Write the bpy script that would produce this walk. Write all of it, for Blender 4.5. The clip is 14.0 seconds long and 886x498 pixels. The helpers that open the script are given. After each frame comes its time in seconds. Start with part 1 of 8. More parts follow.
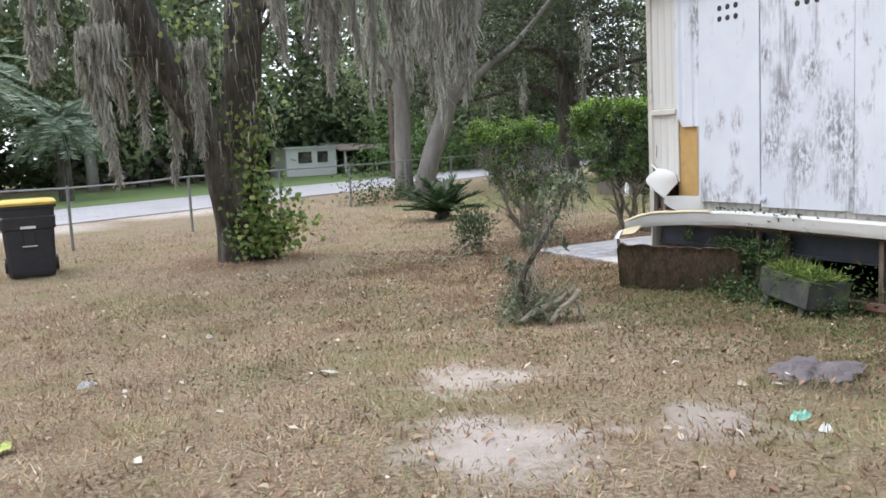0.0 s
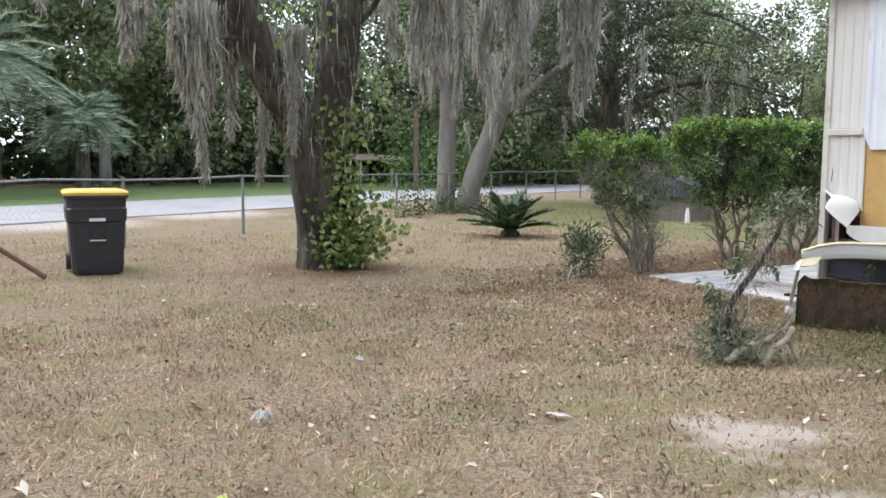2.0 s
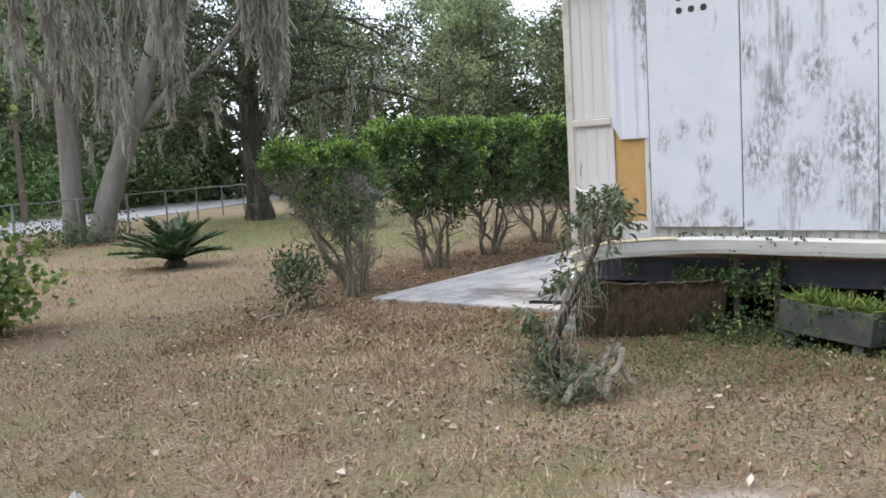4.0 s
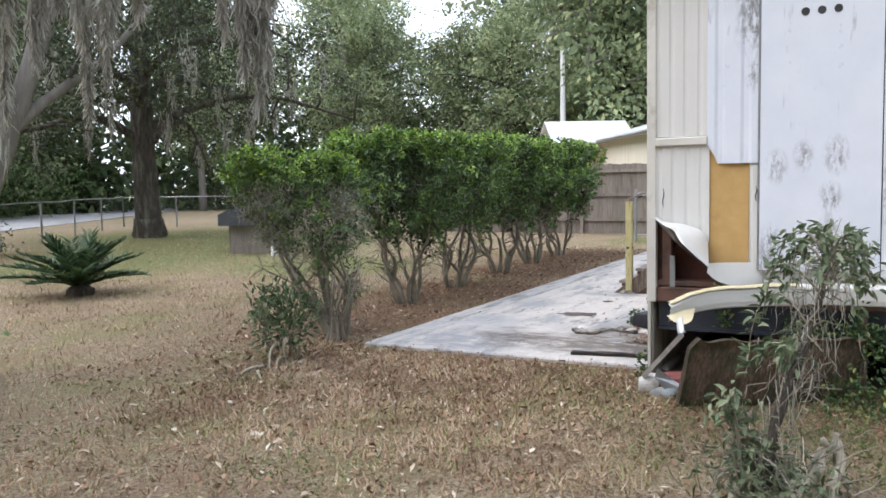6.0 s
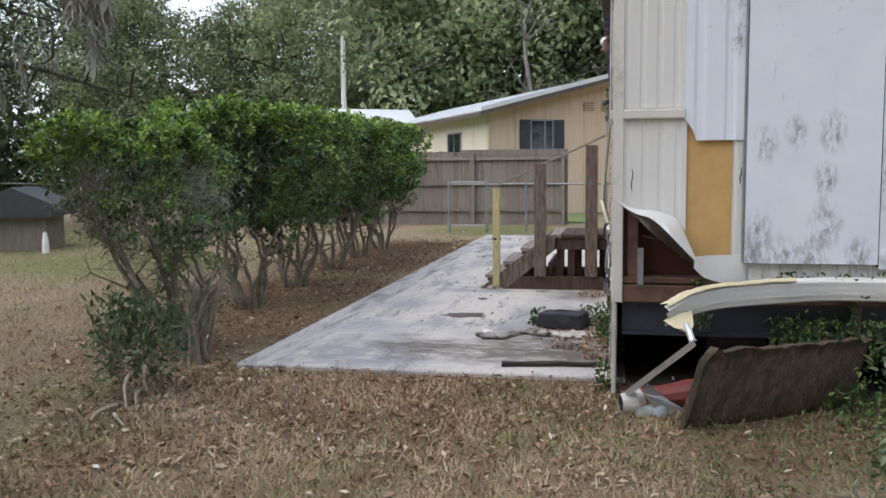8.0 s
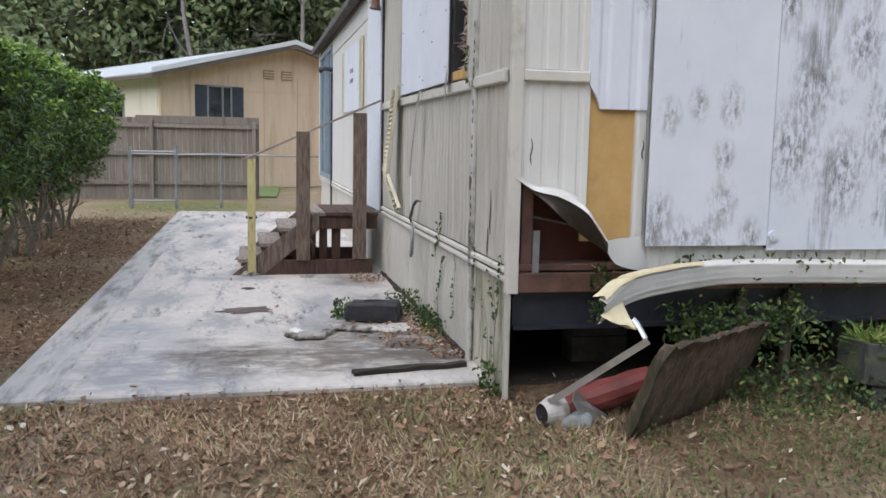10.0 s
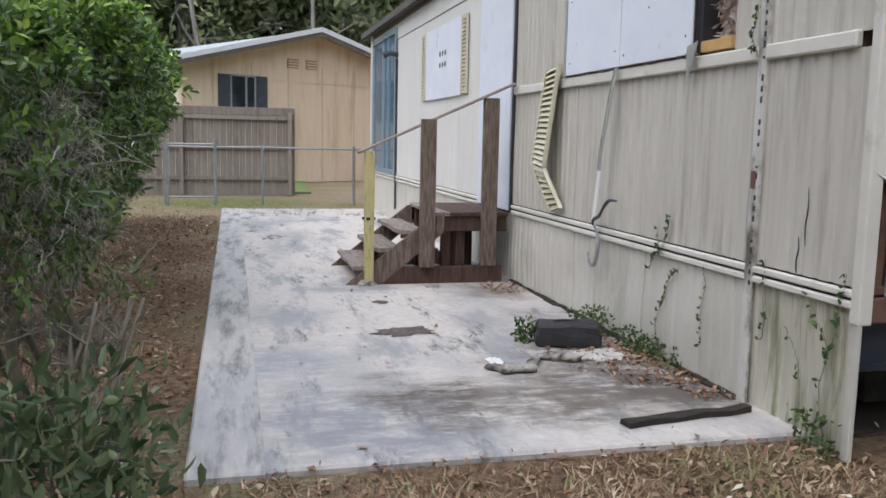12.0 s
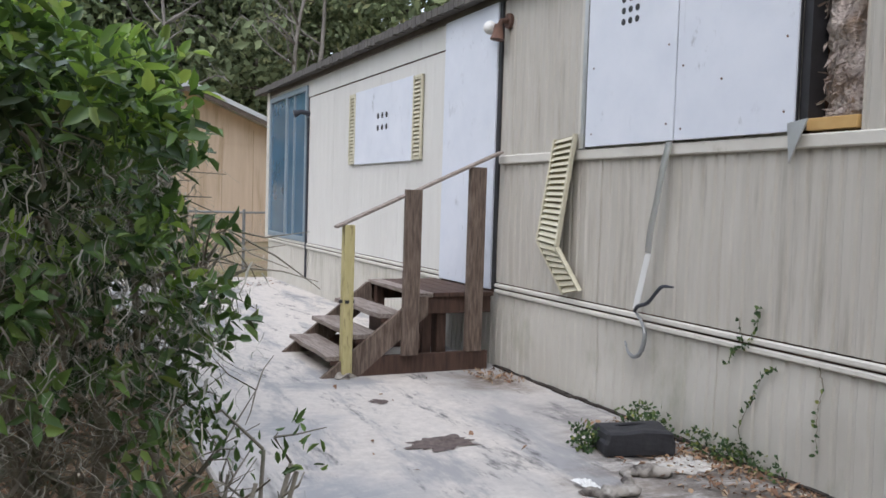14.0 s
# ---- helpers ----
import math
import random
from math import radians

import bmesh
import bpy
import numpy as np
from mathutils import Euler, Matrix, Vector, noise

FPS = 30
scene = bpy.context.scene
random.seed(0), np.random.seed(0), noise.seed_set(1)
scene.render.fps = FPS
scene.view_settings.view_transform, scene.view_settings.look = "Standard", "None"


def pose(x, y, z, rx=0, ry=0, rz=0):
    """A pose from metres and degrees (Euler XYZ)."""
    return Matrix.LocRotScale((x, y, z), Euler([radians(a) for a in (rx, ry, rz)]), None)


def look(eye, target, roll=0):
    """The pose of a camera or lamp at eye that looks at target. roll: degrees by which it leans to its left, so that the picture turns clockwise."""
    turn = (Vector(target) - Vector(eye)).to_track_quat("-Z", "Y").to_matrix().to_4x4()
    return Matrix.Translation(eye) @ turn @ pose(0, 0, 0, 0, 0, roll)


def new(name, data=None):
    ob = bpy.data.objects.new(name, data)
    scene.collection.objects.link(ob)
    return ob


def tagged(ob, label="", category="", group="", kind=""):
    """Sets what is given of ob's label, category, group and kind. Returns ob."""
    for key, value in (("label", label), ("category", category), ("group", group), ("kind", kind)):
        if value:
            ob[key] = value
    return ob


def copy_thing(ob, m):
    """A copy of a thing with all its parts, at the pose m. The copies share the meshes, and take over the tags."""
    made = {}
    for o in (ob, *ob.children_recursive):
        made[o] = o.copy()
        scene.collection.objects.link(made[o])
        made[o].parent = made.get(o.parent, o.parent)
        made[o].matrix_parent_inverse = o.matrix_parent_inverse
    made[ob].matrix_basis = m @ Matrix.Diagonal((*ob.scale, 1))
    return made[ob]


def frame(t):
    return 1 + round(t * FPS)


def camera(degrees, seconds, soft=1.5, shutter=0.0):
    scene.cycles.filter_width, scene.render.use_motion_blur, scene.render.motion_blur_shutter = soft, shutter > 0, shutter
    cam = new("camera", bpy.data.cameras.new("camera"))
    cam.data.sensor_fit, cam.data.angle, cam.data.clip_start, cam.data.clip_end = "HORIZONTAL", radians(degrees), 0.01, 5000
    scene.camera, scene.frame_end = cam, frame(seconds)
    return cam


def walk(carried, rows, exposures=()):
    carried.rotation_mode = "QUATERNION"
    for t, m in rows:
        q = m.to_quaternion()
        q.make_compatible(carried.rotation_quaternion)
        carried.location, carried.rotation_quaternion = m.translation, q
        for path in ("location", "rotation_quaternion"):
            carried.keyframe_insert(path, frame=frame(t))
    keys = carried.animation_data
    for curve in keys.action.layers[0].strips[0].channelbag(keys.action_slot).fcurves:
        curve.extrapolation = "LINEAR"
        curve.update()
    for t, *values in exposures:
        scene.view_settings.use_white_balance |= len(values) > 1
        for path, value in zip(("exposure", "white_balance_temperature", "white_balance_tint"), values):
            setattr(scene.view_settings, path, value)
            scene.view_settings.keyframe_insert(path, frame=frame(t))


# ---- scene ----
cam = camera(55.0, 14.0, soft=1.6)
METRES, EYE, TILT, LEAN, TURN = 13.5, 1.5, 0.0, 0.0, -27.4
ROWS = [
    (0.0, 0.0, 0.0, 0.0, -0.35, -6.97, 2.9),
    (0.5, -0.0306, 0.0202, -0.003, 0.42, -4.72, 1.69),
    (1.0, -0.0639, 0.0312, -0.0029, 2.17, -5.61, 0.04),
    (1.5, -0.0902, 0.0512, -0.0058, 1.11, -5.87, -0.08),
    (2.0, -0.1179, 0.0773, -0.0065, -0.81, -5.85, -0.43),
    (2.5, -0.1349, 0.101, -0.003, -13.31, -5.65, -0.68),
    (3.0, -0.1462, 0.138, -0.0052, -20.61, -5.47, 1.44),
    (5.5, -0.1915, 0.3459, -0.0043, -30.92, -5.4, 1.24),
    (6.0, -0.2001, 0.3835, -0.0024, -35.01, -4.56, 1.07),
    (6.5, -0.1977, 0.4172, -0.0016, -43.79, -3.54, 2.34),
    (7.0, -0.1985, 0.4497, -0.0047, -48.22, -4.37, 1.4),
    (9.5, -0.1828, 0.6251, -0.0099, -64.87, -6.8, 0.29),
    (10.0, -0.1729, 0.6539, -0.0118, -75.21, -6.99, -1.14),
    (10.5, -0.1573, 0.6859, -0.014, -76.83, -7.16, -1.59),
    (11.0, -0.147, 0.7152, -0.0145, -81.05, -7.1, -1.87),
    (11.5, -0.1343, 0.7483, -0.017, -80.48, -7.67, -1.33),
    (12.0, -0.1158, 0.7849, -0.0171, -76.39, -7.35, -1.18),
    (12.5, -0.1059, 0.8215, -0.0119, -76.09, -5.62, -1.47),
    (13.0, -0.0895, 0.8503, -0.0092, -72.02, -2.73, -0.8),
    (13.5, -0.0766, 0.883, -0.0122, -74.91, -3.1, -0.94),
    (14.0, -0.0684, 0.8916, -0.0096, -87.52, -3.28, -1.75),
]
walk(cam, [(t, pose(0, 0, EYE, TILT, LEAN, TURN) @ pose(METRES * x, METRES * y, METRES * z, 90 + pitch, roll, yaw)) for t, x, y, z, yaw, pitch, roll in ROWS],
     [(0.0, 1.25, 6250, 12), (2.0, 1.32, 6250, 12), (3.0, 0.96, 6250, 12), (5.5, 1.22, 6250, 12), (6.5, 0.97, 6250, 12), (7.0, 0.66, 6250, 12), (9.5, 0.82, 6250, 12), (11.0, 0.80, 6250, 12), (12.5, 0.82, 6250, 12), (13.5, 0.74, 6250, 12), (14.0, 0.77, 6250, 12)])

# ---- world and light: an overcast late afternoon ----
SUN_EL, SUN_AZ = 52.0, 128.0
world = bpy.data.worlds.new("overcast_sky")
scene.world = world
world.use_nodes = True
wn = world.node_tree
sky = wn.nodes.new("ShaderNodeTexSky")
sky.sky_type = "NISHITA"
sky.sun_disc = False
sky.sun_elevation = radians(SUN_EL)
sky.sun_rotation = radians(90 - SUN_AZ)
sky.air_density, sky.dust_density, sky.ozone_density = 1.0, 4.0, 1.0
wn.nodes["Background"].inputs["Strength"].default_value = 0.15
cloud = wn.nodes.new("ShaderNodeMix")     # a closed layer of pale cloud over the clear sky
cloud.data_type = "RGBA"
cloud.inputs[0].default_value = 0.7
cloud.inputs[7].default_value = (6.3, 6.75, 7.4, 1)
wn.links.new(sky.outputs["Color"], cloud.inputs[6])
wn.links.new(cloud.outputs[2], wn.nodes["Background"].inputs["Color"])
sun = new("sun", bpy.data.lights.new("sun", "SUN"))
sun.data.energy, sun.data.angle, sun.data.color = 0.8, radians(60), (1.0, 0.985, 0.97)
sun_to = Vector((math.cos(radians(SUN_AZ)) * math.cos(radians(SUN_EL)), math.sin(radians(SUN_AZ)) * math.cos(radians(SUN_EL)), math.sin(radians(SUN_EL))))
sun.matrix_basis = look(sun_to * 60, (0, 0, 0))

# ---- materials ----
def nodes_of(name):
    m = bpy.data.materials.new(name)
    m.use_nodes = True
    return m, m.node_tree.nodes, m.node_tree.links, m.node_tree.nodes["Principled BSDF"]


def noise_tex(N, L, scale, detail=6.0, rough=0.6, stretch=(1, 1, 1), seedless=True):
    co = N.new("ShaderNodeTexCoord")
    mp = N.new("ShaderNodeMapping")
    mp.inputs["Scale"].default_value = stretch
    L.new(co.outputs["Object"], mp.inputs["Vector"])
    t = N.new("ShaderNodeTexNoise")
    t.inputs["Scale"].default_value = scale
    t.inputs["Detail"].default_value = detail
    t.inputs["Roughness"].default_value = rough
    L.new(mp.outputs["Vector"], t.inputs["Vector"])
    return t.outputs["Fac"]


def ramp(N, L, fac, lo, hi):
    r = N.new("ShaderNodeMapRange")
    r.inputs["From Min"].default_value, r.inputs["From Max"].default_value = lo, hi
    L.new(fac, r.inputs["Value"])
    return r.outputs["Result"]


def mix(N, L, fac, a, b, blend="MIX"):
    m = N.new("ShaderNodeMix")
    m.data_type = "RGBA"
    m.blend_type = blend
    for sock, v in (("Factor", fac), ("A", a), ("B", b)):
        target = {"Factor": m.inputs[0], "A": m.inputs[6], "B": m.inputs[7]}[sock]
        if isinstance(v, (int, float)):
            target.default_value = v
        elif isinstance(v, tuple):
            target.default_value = (*v, 1)
        else:
            L.new(v, target)
    return m.outputs[2]


def bump(N, L, B, fac, strength, dist=0.01):
    b = N.new("ShaderNodeBump")
    b.inputs["Strength"].default_value = strength
    b.inputs["Distance"].default_value = dist
    L.new(fac, b.inputs["Height"])
    L.new(b.outputs["Normal"], B.inputs["Normal"])


def surf(name, c1, c2, scale=8, rough=0.7, grime=None, grime_scale=1.5, grime_lo=0.5, grime_hi=0.75, stretch=(1, 1, 1), bump_scale=60, bump_str=0.25, bump_dist=0.004, metal=0.0, grime_stretch=None, vary=0.0):
    """Two colours mixed by grain, stains of a third one, fine relief."""
    m, N, L, B = nodes_of(name)
    col = mix(N, L, ramp(N, L, noise_tex(N, L, scale, stretch=stretch), 0.3, 0.7), c1, c2)
    if grime:
        col = mix(N, L, ramp(N, L, noise_tex(N, L, grime_scale, 8, 0.65, grime_stretch or stretch), grime_lo, grime_hi), col, grime)
    if vary:
        info = N.new("ShaderNodeObjectInfo")
        hs = N.new("ShaderNodeHueSaturation")
        L.new(ramp(N, L, info.outputs["Random"], 0, 1), hs.inputs["Value"])
        hs.inputs["Fac"].default_value = 1
        r = hs.inputs["Value"].links[0].from_node
        r.inputs["To Min"].default_value, r.inputs["To Max"].default_value = 1 - vary, 1 + vary
        L.new(col, hs.inputs["Color"])
        col = hs.outputs["Color"]
    L.new(col, B.inputs["Base Color"])
    B.inputs["Roughness"].default_value = rough
    B.inputs["Metallic"].default_value = metal
    if bump_str:
        bump(N, L, B, noise_tex(N, L, bump_scale, 4, 0.6, stretch), bump_str, bump_dist)
    return m


def island(name, stops, rough=0.7, gloss=0.3, soft=0.0, patch=None, patch_scale=0.6, patch_lo=0.45, patch_hi=0.6, patch2=None, tree_vary=False):
    """Each leaf or blade takes its own colour out of the stops; patches shift whole areas."""
    m, N, L, B = nodes_of(name)
    g = N.new("ShaderNodeNewGeometry")
    cr = N.new("ShaderNodeValToRGB")
    el = cr.color_ramp.elements
    while len(el) < len(stops):
        el.new(0.5)
    for e, (p, c) in zip(el, stops):
        e.position, e.color = p, (*c, 1)
    L.new(g.outputs["Random Per Island"], cr.inputs["Fac"])
    col = cr.outputs["Color"]
    if patch:
        col = mix(N, L, ramp(N, L, noise_tex(N, L, patch_scale, 5), patch_lo, patch_hi), col, mix(N, L, 0.6, col, patch))
    if tree_vary:
        info = N.new("ShaderNodeObjectInfo")
        hs = N.new("ShaderNodeHueSaturation")
        rr = ramp(N, L, info.outputs["Random"], 0, 1)
        rr.node.inputs["To Min"].default_value, rr.node.inputs["To Max"].default_value = 0.65, 1.45
        L.new(rr, hs.inputs["Value"])
        L.new(col, hs.inputs["Color"])
        col = hs.outputs["Color"]
    if patch2:
        co = N.new("ShaderNodeTexCoord")
        for px, py, pr in ((5.0, 3.4, 3.0), (5.7, 6.2, 1.9), (1.4, 5.9, 1.0), (2.2, 8.6, 1.2), (3.4, 7.0, 0.8)):
            d = N.new("ShaderNodeVectorMath")
            d.operation = "DISTANCE"
            L.new(co.outputs["Object"], d.inputs[0])
            d.inputs[1].default_value = (px, py, -0.05)
            ad = N.new("ShaderNodeMath")
            ad.operation = "MULTIPLY"
            L.new(ramp(N, L, d.outputs["Value"], pr, pr * 0.3), ad.inputs[0])
            L.new(ramp(N, L, noise_tex(N, L, 2.2, 6, 0.7), 0.35, 0.65), ad.inputs[1])
            col = mix(N, L, ad.outputs[0], col, mix(N, L, 0.88, col, (0.105, 0.135, 0.045)))
        col = mix(N, L, ramp(N, L, noise_tex(N, L, 1.3, 7, 0.65, (1.0, 1.4, 1.0)), 0.47, 0.62), col, mix(N, L, 0.78, col, patch2))
    L.new(col, B.inputs["Base Color"])
    B.inputs["Roughness"].default_value = rough
    B.inputs["Specular IOR Level"].default_value = gloss
    if soft:
        tr = N.new("ShaderNodeBsdfTranslucent")
        L.new(col, tr.inputs["Color"])
        ms = N.new("ShaderNodeMixShader")
        ms.inputs[0].default_value = soft
        out = N["Material Output"]
        L.new(B.outputs[0], ms.inputs[1])
        L.new(tr.outputs[0], ms.inputs[2])
        L.new(ms.outputs[0], out.inputs["Surface"])
    return m


CREAM = surf("cream_siding", (0.46, 0.435, 0.385), (0.54, 0.515, 0.465), 5, 0.5, (0.27, 0.245, 0.20), 3.5, 0.54, 0.80, (3, 3, 0.25), 40, 0.2)
CREAM_PALE = surf("pale_siding", (0.64, 0.63, 0.60), (0.71, 0.70, 0.67), 3, 0.5, (0.42, 0.40, 0.36), 2.0, 0.58, 0.85, (1, 1, 0.2), 30, 0.1)
SKIRT = surf("skirting", (0.49, 0.47, 0.42), (0.57, 0.55, 0.50), 3, 0.6, (0.24, 0.25, 0.16), 1.6, 0.55, 0.8, (1, 1, 0.5), 30, 0.12)
SKIRT_MOSS = surf("mossy_skirting", (0.44, 0.42, 0.35), (0.54, 0.52, 0.44), 4, 0.6, (0.15, 0.16, 0.08), 3.0, 0.46, 0.66, (4, 4, 0.5), 40, 0.2)
TRIM_DIRTY = surf("grimy_trim", (0.50, 0.49, 0.46), (0.62, 0.61, 0.58), 6, 0.5, (0.12, 0.11, 0.09), 7, 0.50, 0.66, (1, 1, 0.5), 40, 0.3)
TRIM = surf("cream_trim", (0.60, 0.575, 0.52), (0.68, 0.655, 0.60), 4, 0.5, (0.30, 0.27, 0.20), 3, 0.58, 0.8, (1, 1, 1), 40, 0.1)


def board_mat(name, stain, lo, hi, spots=(), blot=0.50):
    """White-painted plywood with mildew that runs down in streaks."""
    m, N, L, B = nodes_of(name)
    col = mix(N, L, ramp(N, L, noise_tex(N, L, 2.0, 5), 0.3, 0.7), (0.66, 0.70, 0.78), (0.75, 0.78, 0.85))
    streak = noise_tex(N, L, 1.0, 10, 0.75, (38, 38, 1.7))
    area = noise_tex(N, L, 2.0, 5, 0.6, (2.2, 2.2, 0.8))
    mul = N.new("ShaderNodeMath")
    mul.operation = "MULTIPLY"
    L.new(streak, mul.inputs[0])
    L.new(ramp(N, L, area, 0.3, 0.75), mul.inputs[1])
    col = mix(N, L, ramp(N, L, mul.outputs[0], lo, hi), col, stain)
    # separate blotches
    spot = N.new("ShaderNodeMath")
    spot.operation = "MULTIPLY"
    L.new(ramp(N, L, noise_tex(N, L, 7.0, 10, 0.72, (1.4, 1.4, 0.8)), blot, blot + 0.12), spot.inputs[0])
    L.new(ramp(N, L, noise_tex(N, L, 1.7, 3, 0.5, (1.2, 1.2, 1.5)), 0.50, 0.64), spot.inputs[1])
    col = mix(N, L, spot.outputs[0], col, stain)
    if spots:
        co = N.new("ShaderNodeTexCoord")
        flat = N.new("ShaderNodeMapping")
        flat.inputs["Scale"].default_value = (0, 1, 0.62)
        L.new(co.outputs["Object"], flat.inputs["Vector"])
        rag = ramp(N, L, noise_tex(N, L, 20, 9, 0.8, (1, 1.5, 0.6)), 0.45, 0.58)
        for y, z, r in spots:
            d = N.new("ShaderNodeVectorMath")
            d.operation = "DISTANCE"
            L.new(flat.outputs["Vector"], d.inputs[0])
            d.inputs[1].default_value = (0, y, z * 0.62)
            k = N.new("ShaderNodeMath")
            k.operation = "MULTIPLY"
            L.new(ramp(N, L, d.outputs["Value"], r, r * 0.25), k.inputs[0])
            L.new(rag, k.inputs[1])
            col = mix(N, L, k.outputs[0], col, stain)
    L.new(col, B.inputs["Base Color"])
    B.inputs["Roughness"].default_value = 0.55
    bump(N, L, B, noise_tex(N, L, 25, 5, 0.6, (1, 1, 0.15)), 0.15, 0.003)
    return m


BOARD = board_mat("white_board", (0.27, 0.27, 0.29), 0.40, 0.60, ((6.56, 1.53, 0.09), (6.38, 1.60, 0.08), (6.17, 1.60, 0.10), (6.20, 1.30, 0.09), (6.59, 0.98, 0.10), (6.20, 1.02, 0.12), (6.45, 0.80, 0.12), (6.0, 0.82, 0.10), (6.62, 0.84, 0.12), (6.28, 0.80, 0.12)), 0.60)
BOARD_WORN = board_mat("mildewed_board", (0.20, 0.20, 0.22), 0.27, 0.48, ((5.75, 1.35, 0.22), (5.62, 1.75, 0.20), (5.4, 1.2, 0.22), (5.82, 2.2, 0.12), (5.05, 1.5, 0.26), (4.95, 1.25, 0.2), (5.3, 2.0, 0.18)), 0.55)
SHEET_WORN = board_mat("weathered_sheet", (0.22, 0.22, 0.23), 0.36, 0.58, ((6.72, 2.55, 0.16), (6.70, 2.2, 0.10), (6.75, 2.75, 0.12)), 0.62)
BOARD_CLEAN = board_mat("clean_board", (0.35, 0.37, 0.40), 0.40, 0.66, (), 0.57)
TAN = surf("fibre_board", (0.50, 0.31, 0.11), (0.57, 0.37, 0.15), 10, 0.85, (0.36, 0.22, 0.08), 4, 0.55, 0.8)
# near-black: paints the shade inside holes, gaps and cracks; also the post's band
DARKHOLE = surf("near_black", (0.02, 0.02, 0.022), (0.035, 0.035, 0.04), 8, 0.5)
# colours the rotten plank and the painted shadow at the wall's foot
ROT_SHADE = surf("wet_rot_and_shade", (0.013, 0.010, 0.008), (0.045, 0.034, 0.026), 7, 0.85, (0.03, 0.022, 0.018), 3, 0.5, 0.75, (1, 1, 1), 40, 0.7, 0.01)
SHADED_BLOCK = surf("shaded_block", (0.09, 0.085, 0.08), (0.16, 0.15, 0.14), 9, 0.9, (0.05, 0.045, 0.04), 4, 0.45, 0.7, (1, 1, 1), 50, 0.6)
CHASSIS = surf("chassis_steel", (0.018, 0.022, 0.032), (0.035, 0.04, 0.055), 6, 0.45, (0.10, 0.06, 0.04), 5, 0.6, 0.8)
JOIST = surf("rotten_joist", (0.19, 0.10, 0.072), (0.11, 0.06, 0.045), 6, 0.8, (0.04, 0.03, 0.025), 3, 0.5, 0.8, (1, 1, 1), 50, 0.4)
WOOD_BROWN = surf("stained_wood", (0.042, 0.022, 0.015), (0.10, 0.054, 0.038), 7, 0.75, (0.045, 0.025, 0.02), 4, 0.5, 0.8, (6, 6, 0.7), 60, 0.4)
WOOD_GREY = surf("weathered_wood", (0.075, 0.05, 0.038), (0.235, 0.18, 0.145), 9, 0.85, (0.07, 0.047, 0.036), 5, 0.5, 0.7, (6, 6, 0.7), 60, 0.4)
TREAD = surf("weathered_tread", (0.16, 0.125, 0.105), (0.36, 0.31, 0.28), 7, 0.85, (0.12, 0.08, 0.06), 3, 0.5, 0.8, (0.8, 7, 7), 60, 0.4)
YELLOW = surf("yellow_paint", (0.46, 0.40, 0.18), (0.54, 0.48, 0.25), 8, 0.6, (0.22, 0.17, 0.07), 9, 0.54, 0.7, (4, 4, 0.8), 60, 0.3)
ROAD = surf("pale_asphalt", (0.34, 0.33, 0.33), (0.42, 0.41, 0.41), 5, 0.9, (0.26, 0.25, 0.25), 0.5, 0.5, 0.8)
BARK = surf("oak_bark", (0.03, 0.025, 0.02), (0.11, 0.092, 0.075), 13, 0.95, (0.20, 0.19, 0.155), 5, 0.48, 0.68, (1, 1, 0.22), 24, 1.0, 0.07)
BARK_PALE = surf("grey_bark", (0.17, 0.155, 0.14), (0.26, 0.24, 0.215), 6, 0.95, (0.10, 0.09, 0.075), 2, 0.5, 0.8, (1, 1, 0.3), 22, 0.8, 0.03)
TWIG = surf("twig_bark", (0.165, 0.14, 0.108), (0.31, 0.275, 0.22), 12, 0.9, (0.13, 0.15, 0.09), 5, 0.5, 0.7, (1, 1, 1), 50, 0.5)
LEAF_HEDGE = island("hedge_leaf", [(0, (0.04, 0.085, 0.022)), (0.5, (0.088, 0.165, 0.042)), (0.85, (0.15, 0.25, 0.06)), (1, (0.27, 0.36, 0.09))], 0.32, 0.6, 0.2)
# darker copy of the hedge leaf: shade inside the crown as colour
LEAF_INNER_SHADE = island("inner_leaf_shade", [(0, (0.022, 0.042, 0.015)), (0.6, (0.042, 0.074, 0.026)), (1, (0.075, 0.11, 0.04))], 0.5, 0.4, 0.0)
LEAF_NEW = island("young_leaf", [(0, (0.15, 0.27, 0.045)), (0.6, (0.29, 0.46, 0.08)), (1, (0.46, 0.58, 0.12))], 0.35, 0.6, 0.4)
LEAF_OAK = island("oak_leaf", [(0, (0.055, 0.085, 0.04)), (0.6, (0.10, 0.145, 0.066)), (1, (0.17, 0.21, 0.095))], 0.6, 0.3, 0.25)
LEAF_DARK = island("live_oak_leaf", [(0, (0.04, 0.054, 0.03)), (0.6, (0.072, 0.094, 0.048)), (1, (0.13, 0.15, 0.072))], 0.5, 0.4, 0.2)
# lightened leaf colours: the haze of distance is painted in
LEAF_FAR = island("hazed_wood_leaf", [(0, (0.16, 0.20, 0.115)), (0.6, (0.235, 0.285, 0.155)), (0.92, (0.32, 0.365, 0.20)), (1, (0.42, 0.41, 0.21))], 0.7, 0.2, 0.4, tree_vary=True)
LEAF_VINE = island("vine_leaf", [(0, (0.09, 0.16, 0.04)), (0.5, (0.20, 0.29, 0.085)), (1, (0.44, 0.47, 0.17))], 0.5, 0.35, 0.3)
LEAF_WEED = island("weed_leaf", [(0, (0.035, 0.07, 0.028)), (0.6, (0.07, 0.12, 0.045)), (0.9, (0.15, 0.20, 0.06)), (1, (0.30, 0.32, 0.09))], 0.6, 0.3, 0.2)
LEAF_SAGE = island("sage_leaf", [(0, (0.07, 0.105, 0.055)), (0.6, (0.14, 0.185, 0.10)), (1, (0.28, 0.32, 0.19))], 0.5, 0.4, 0.2)
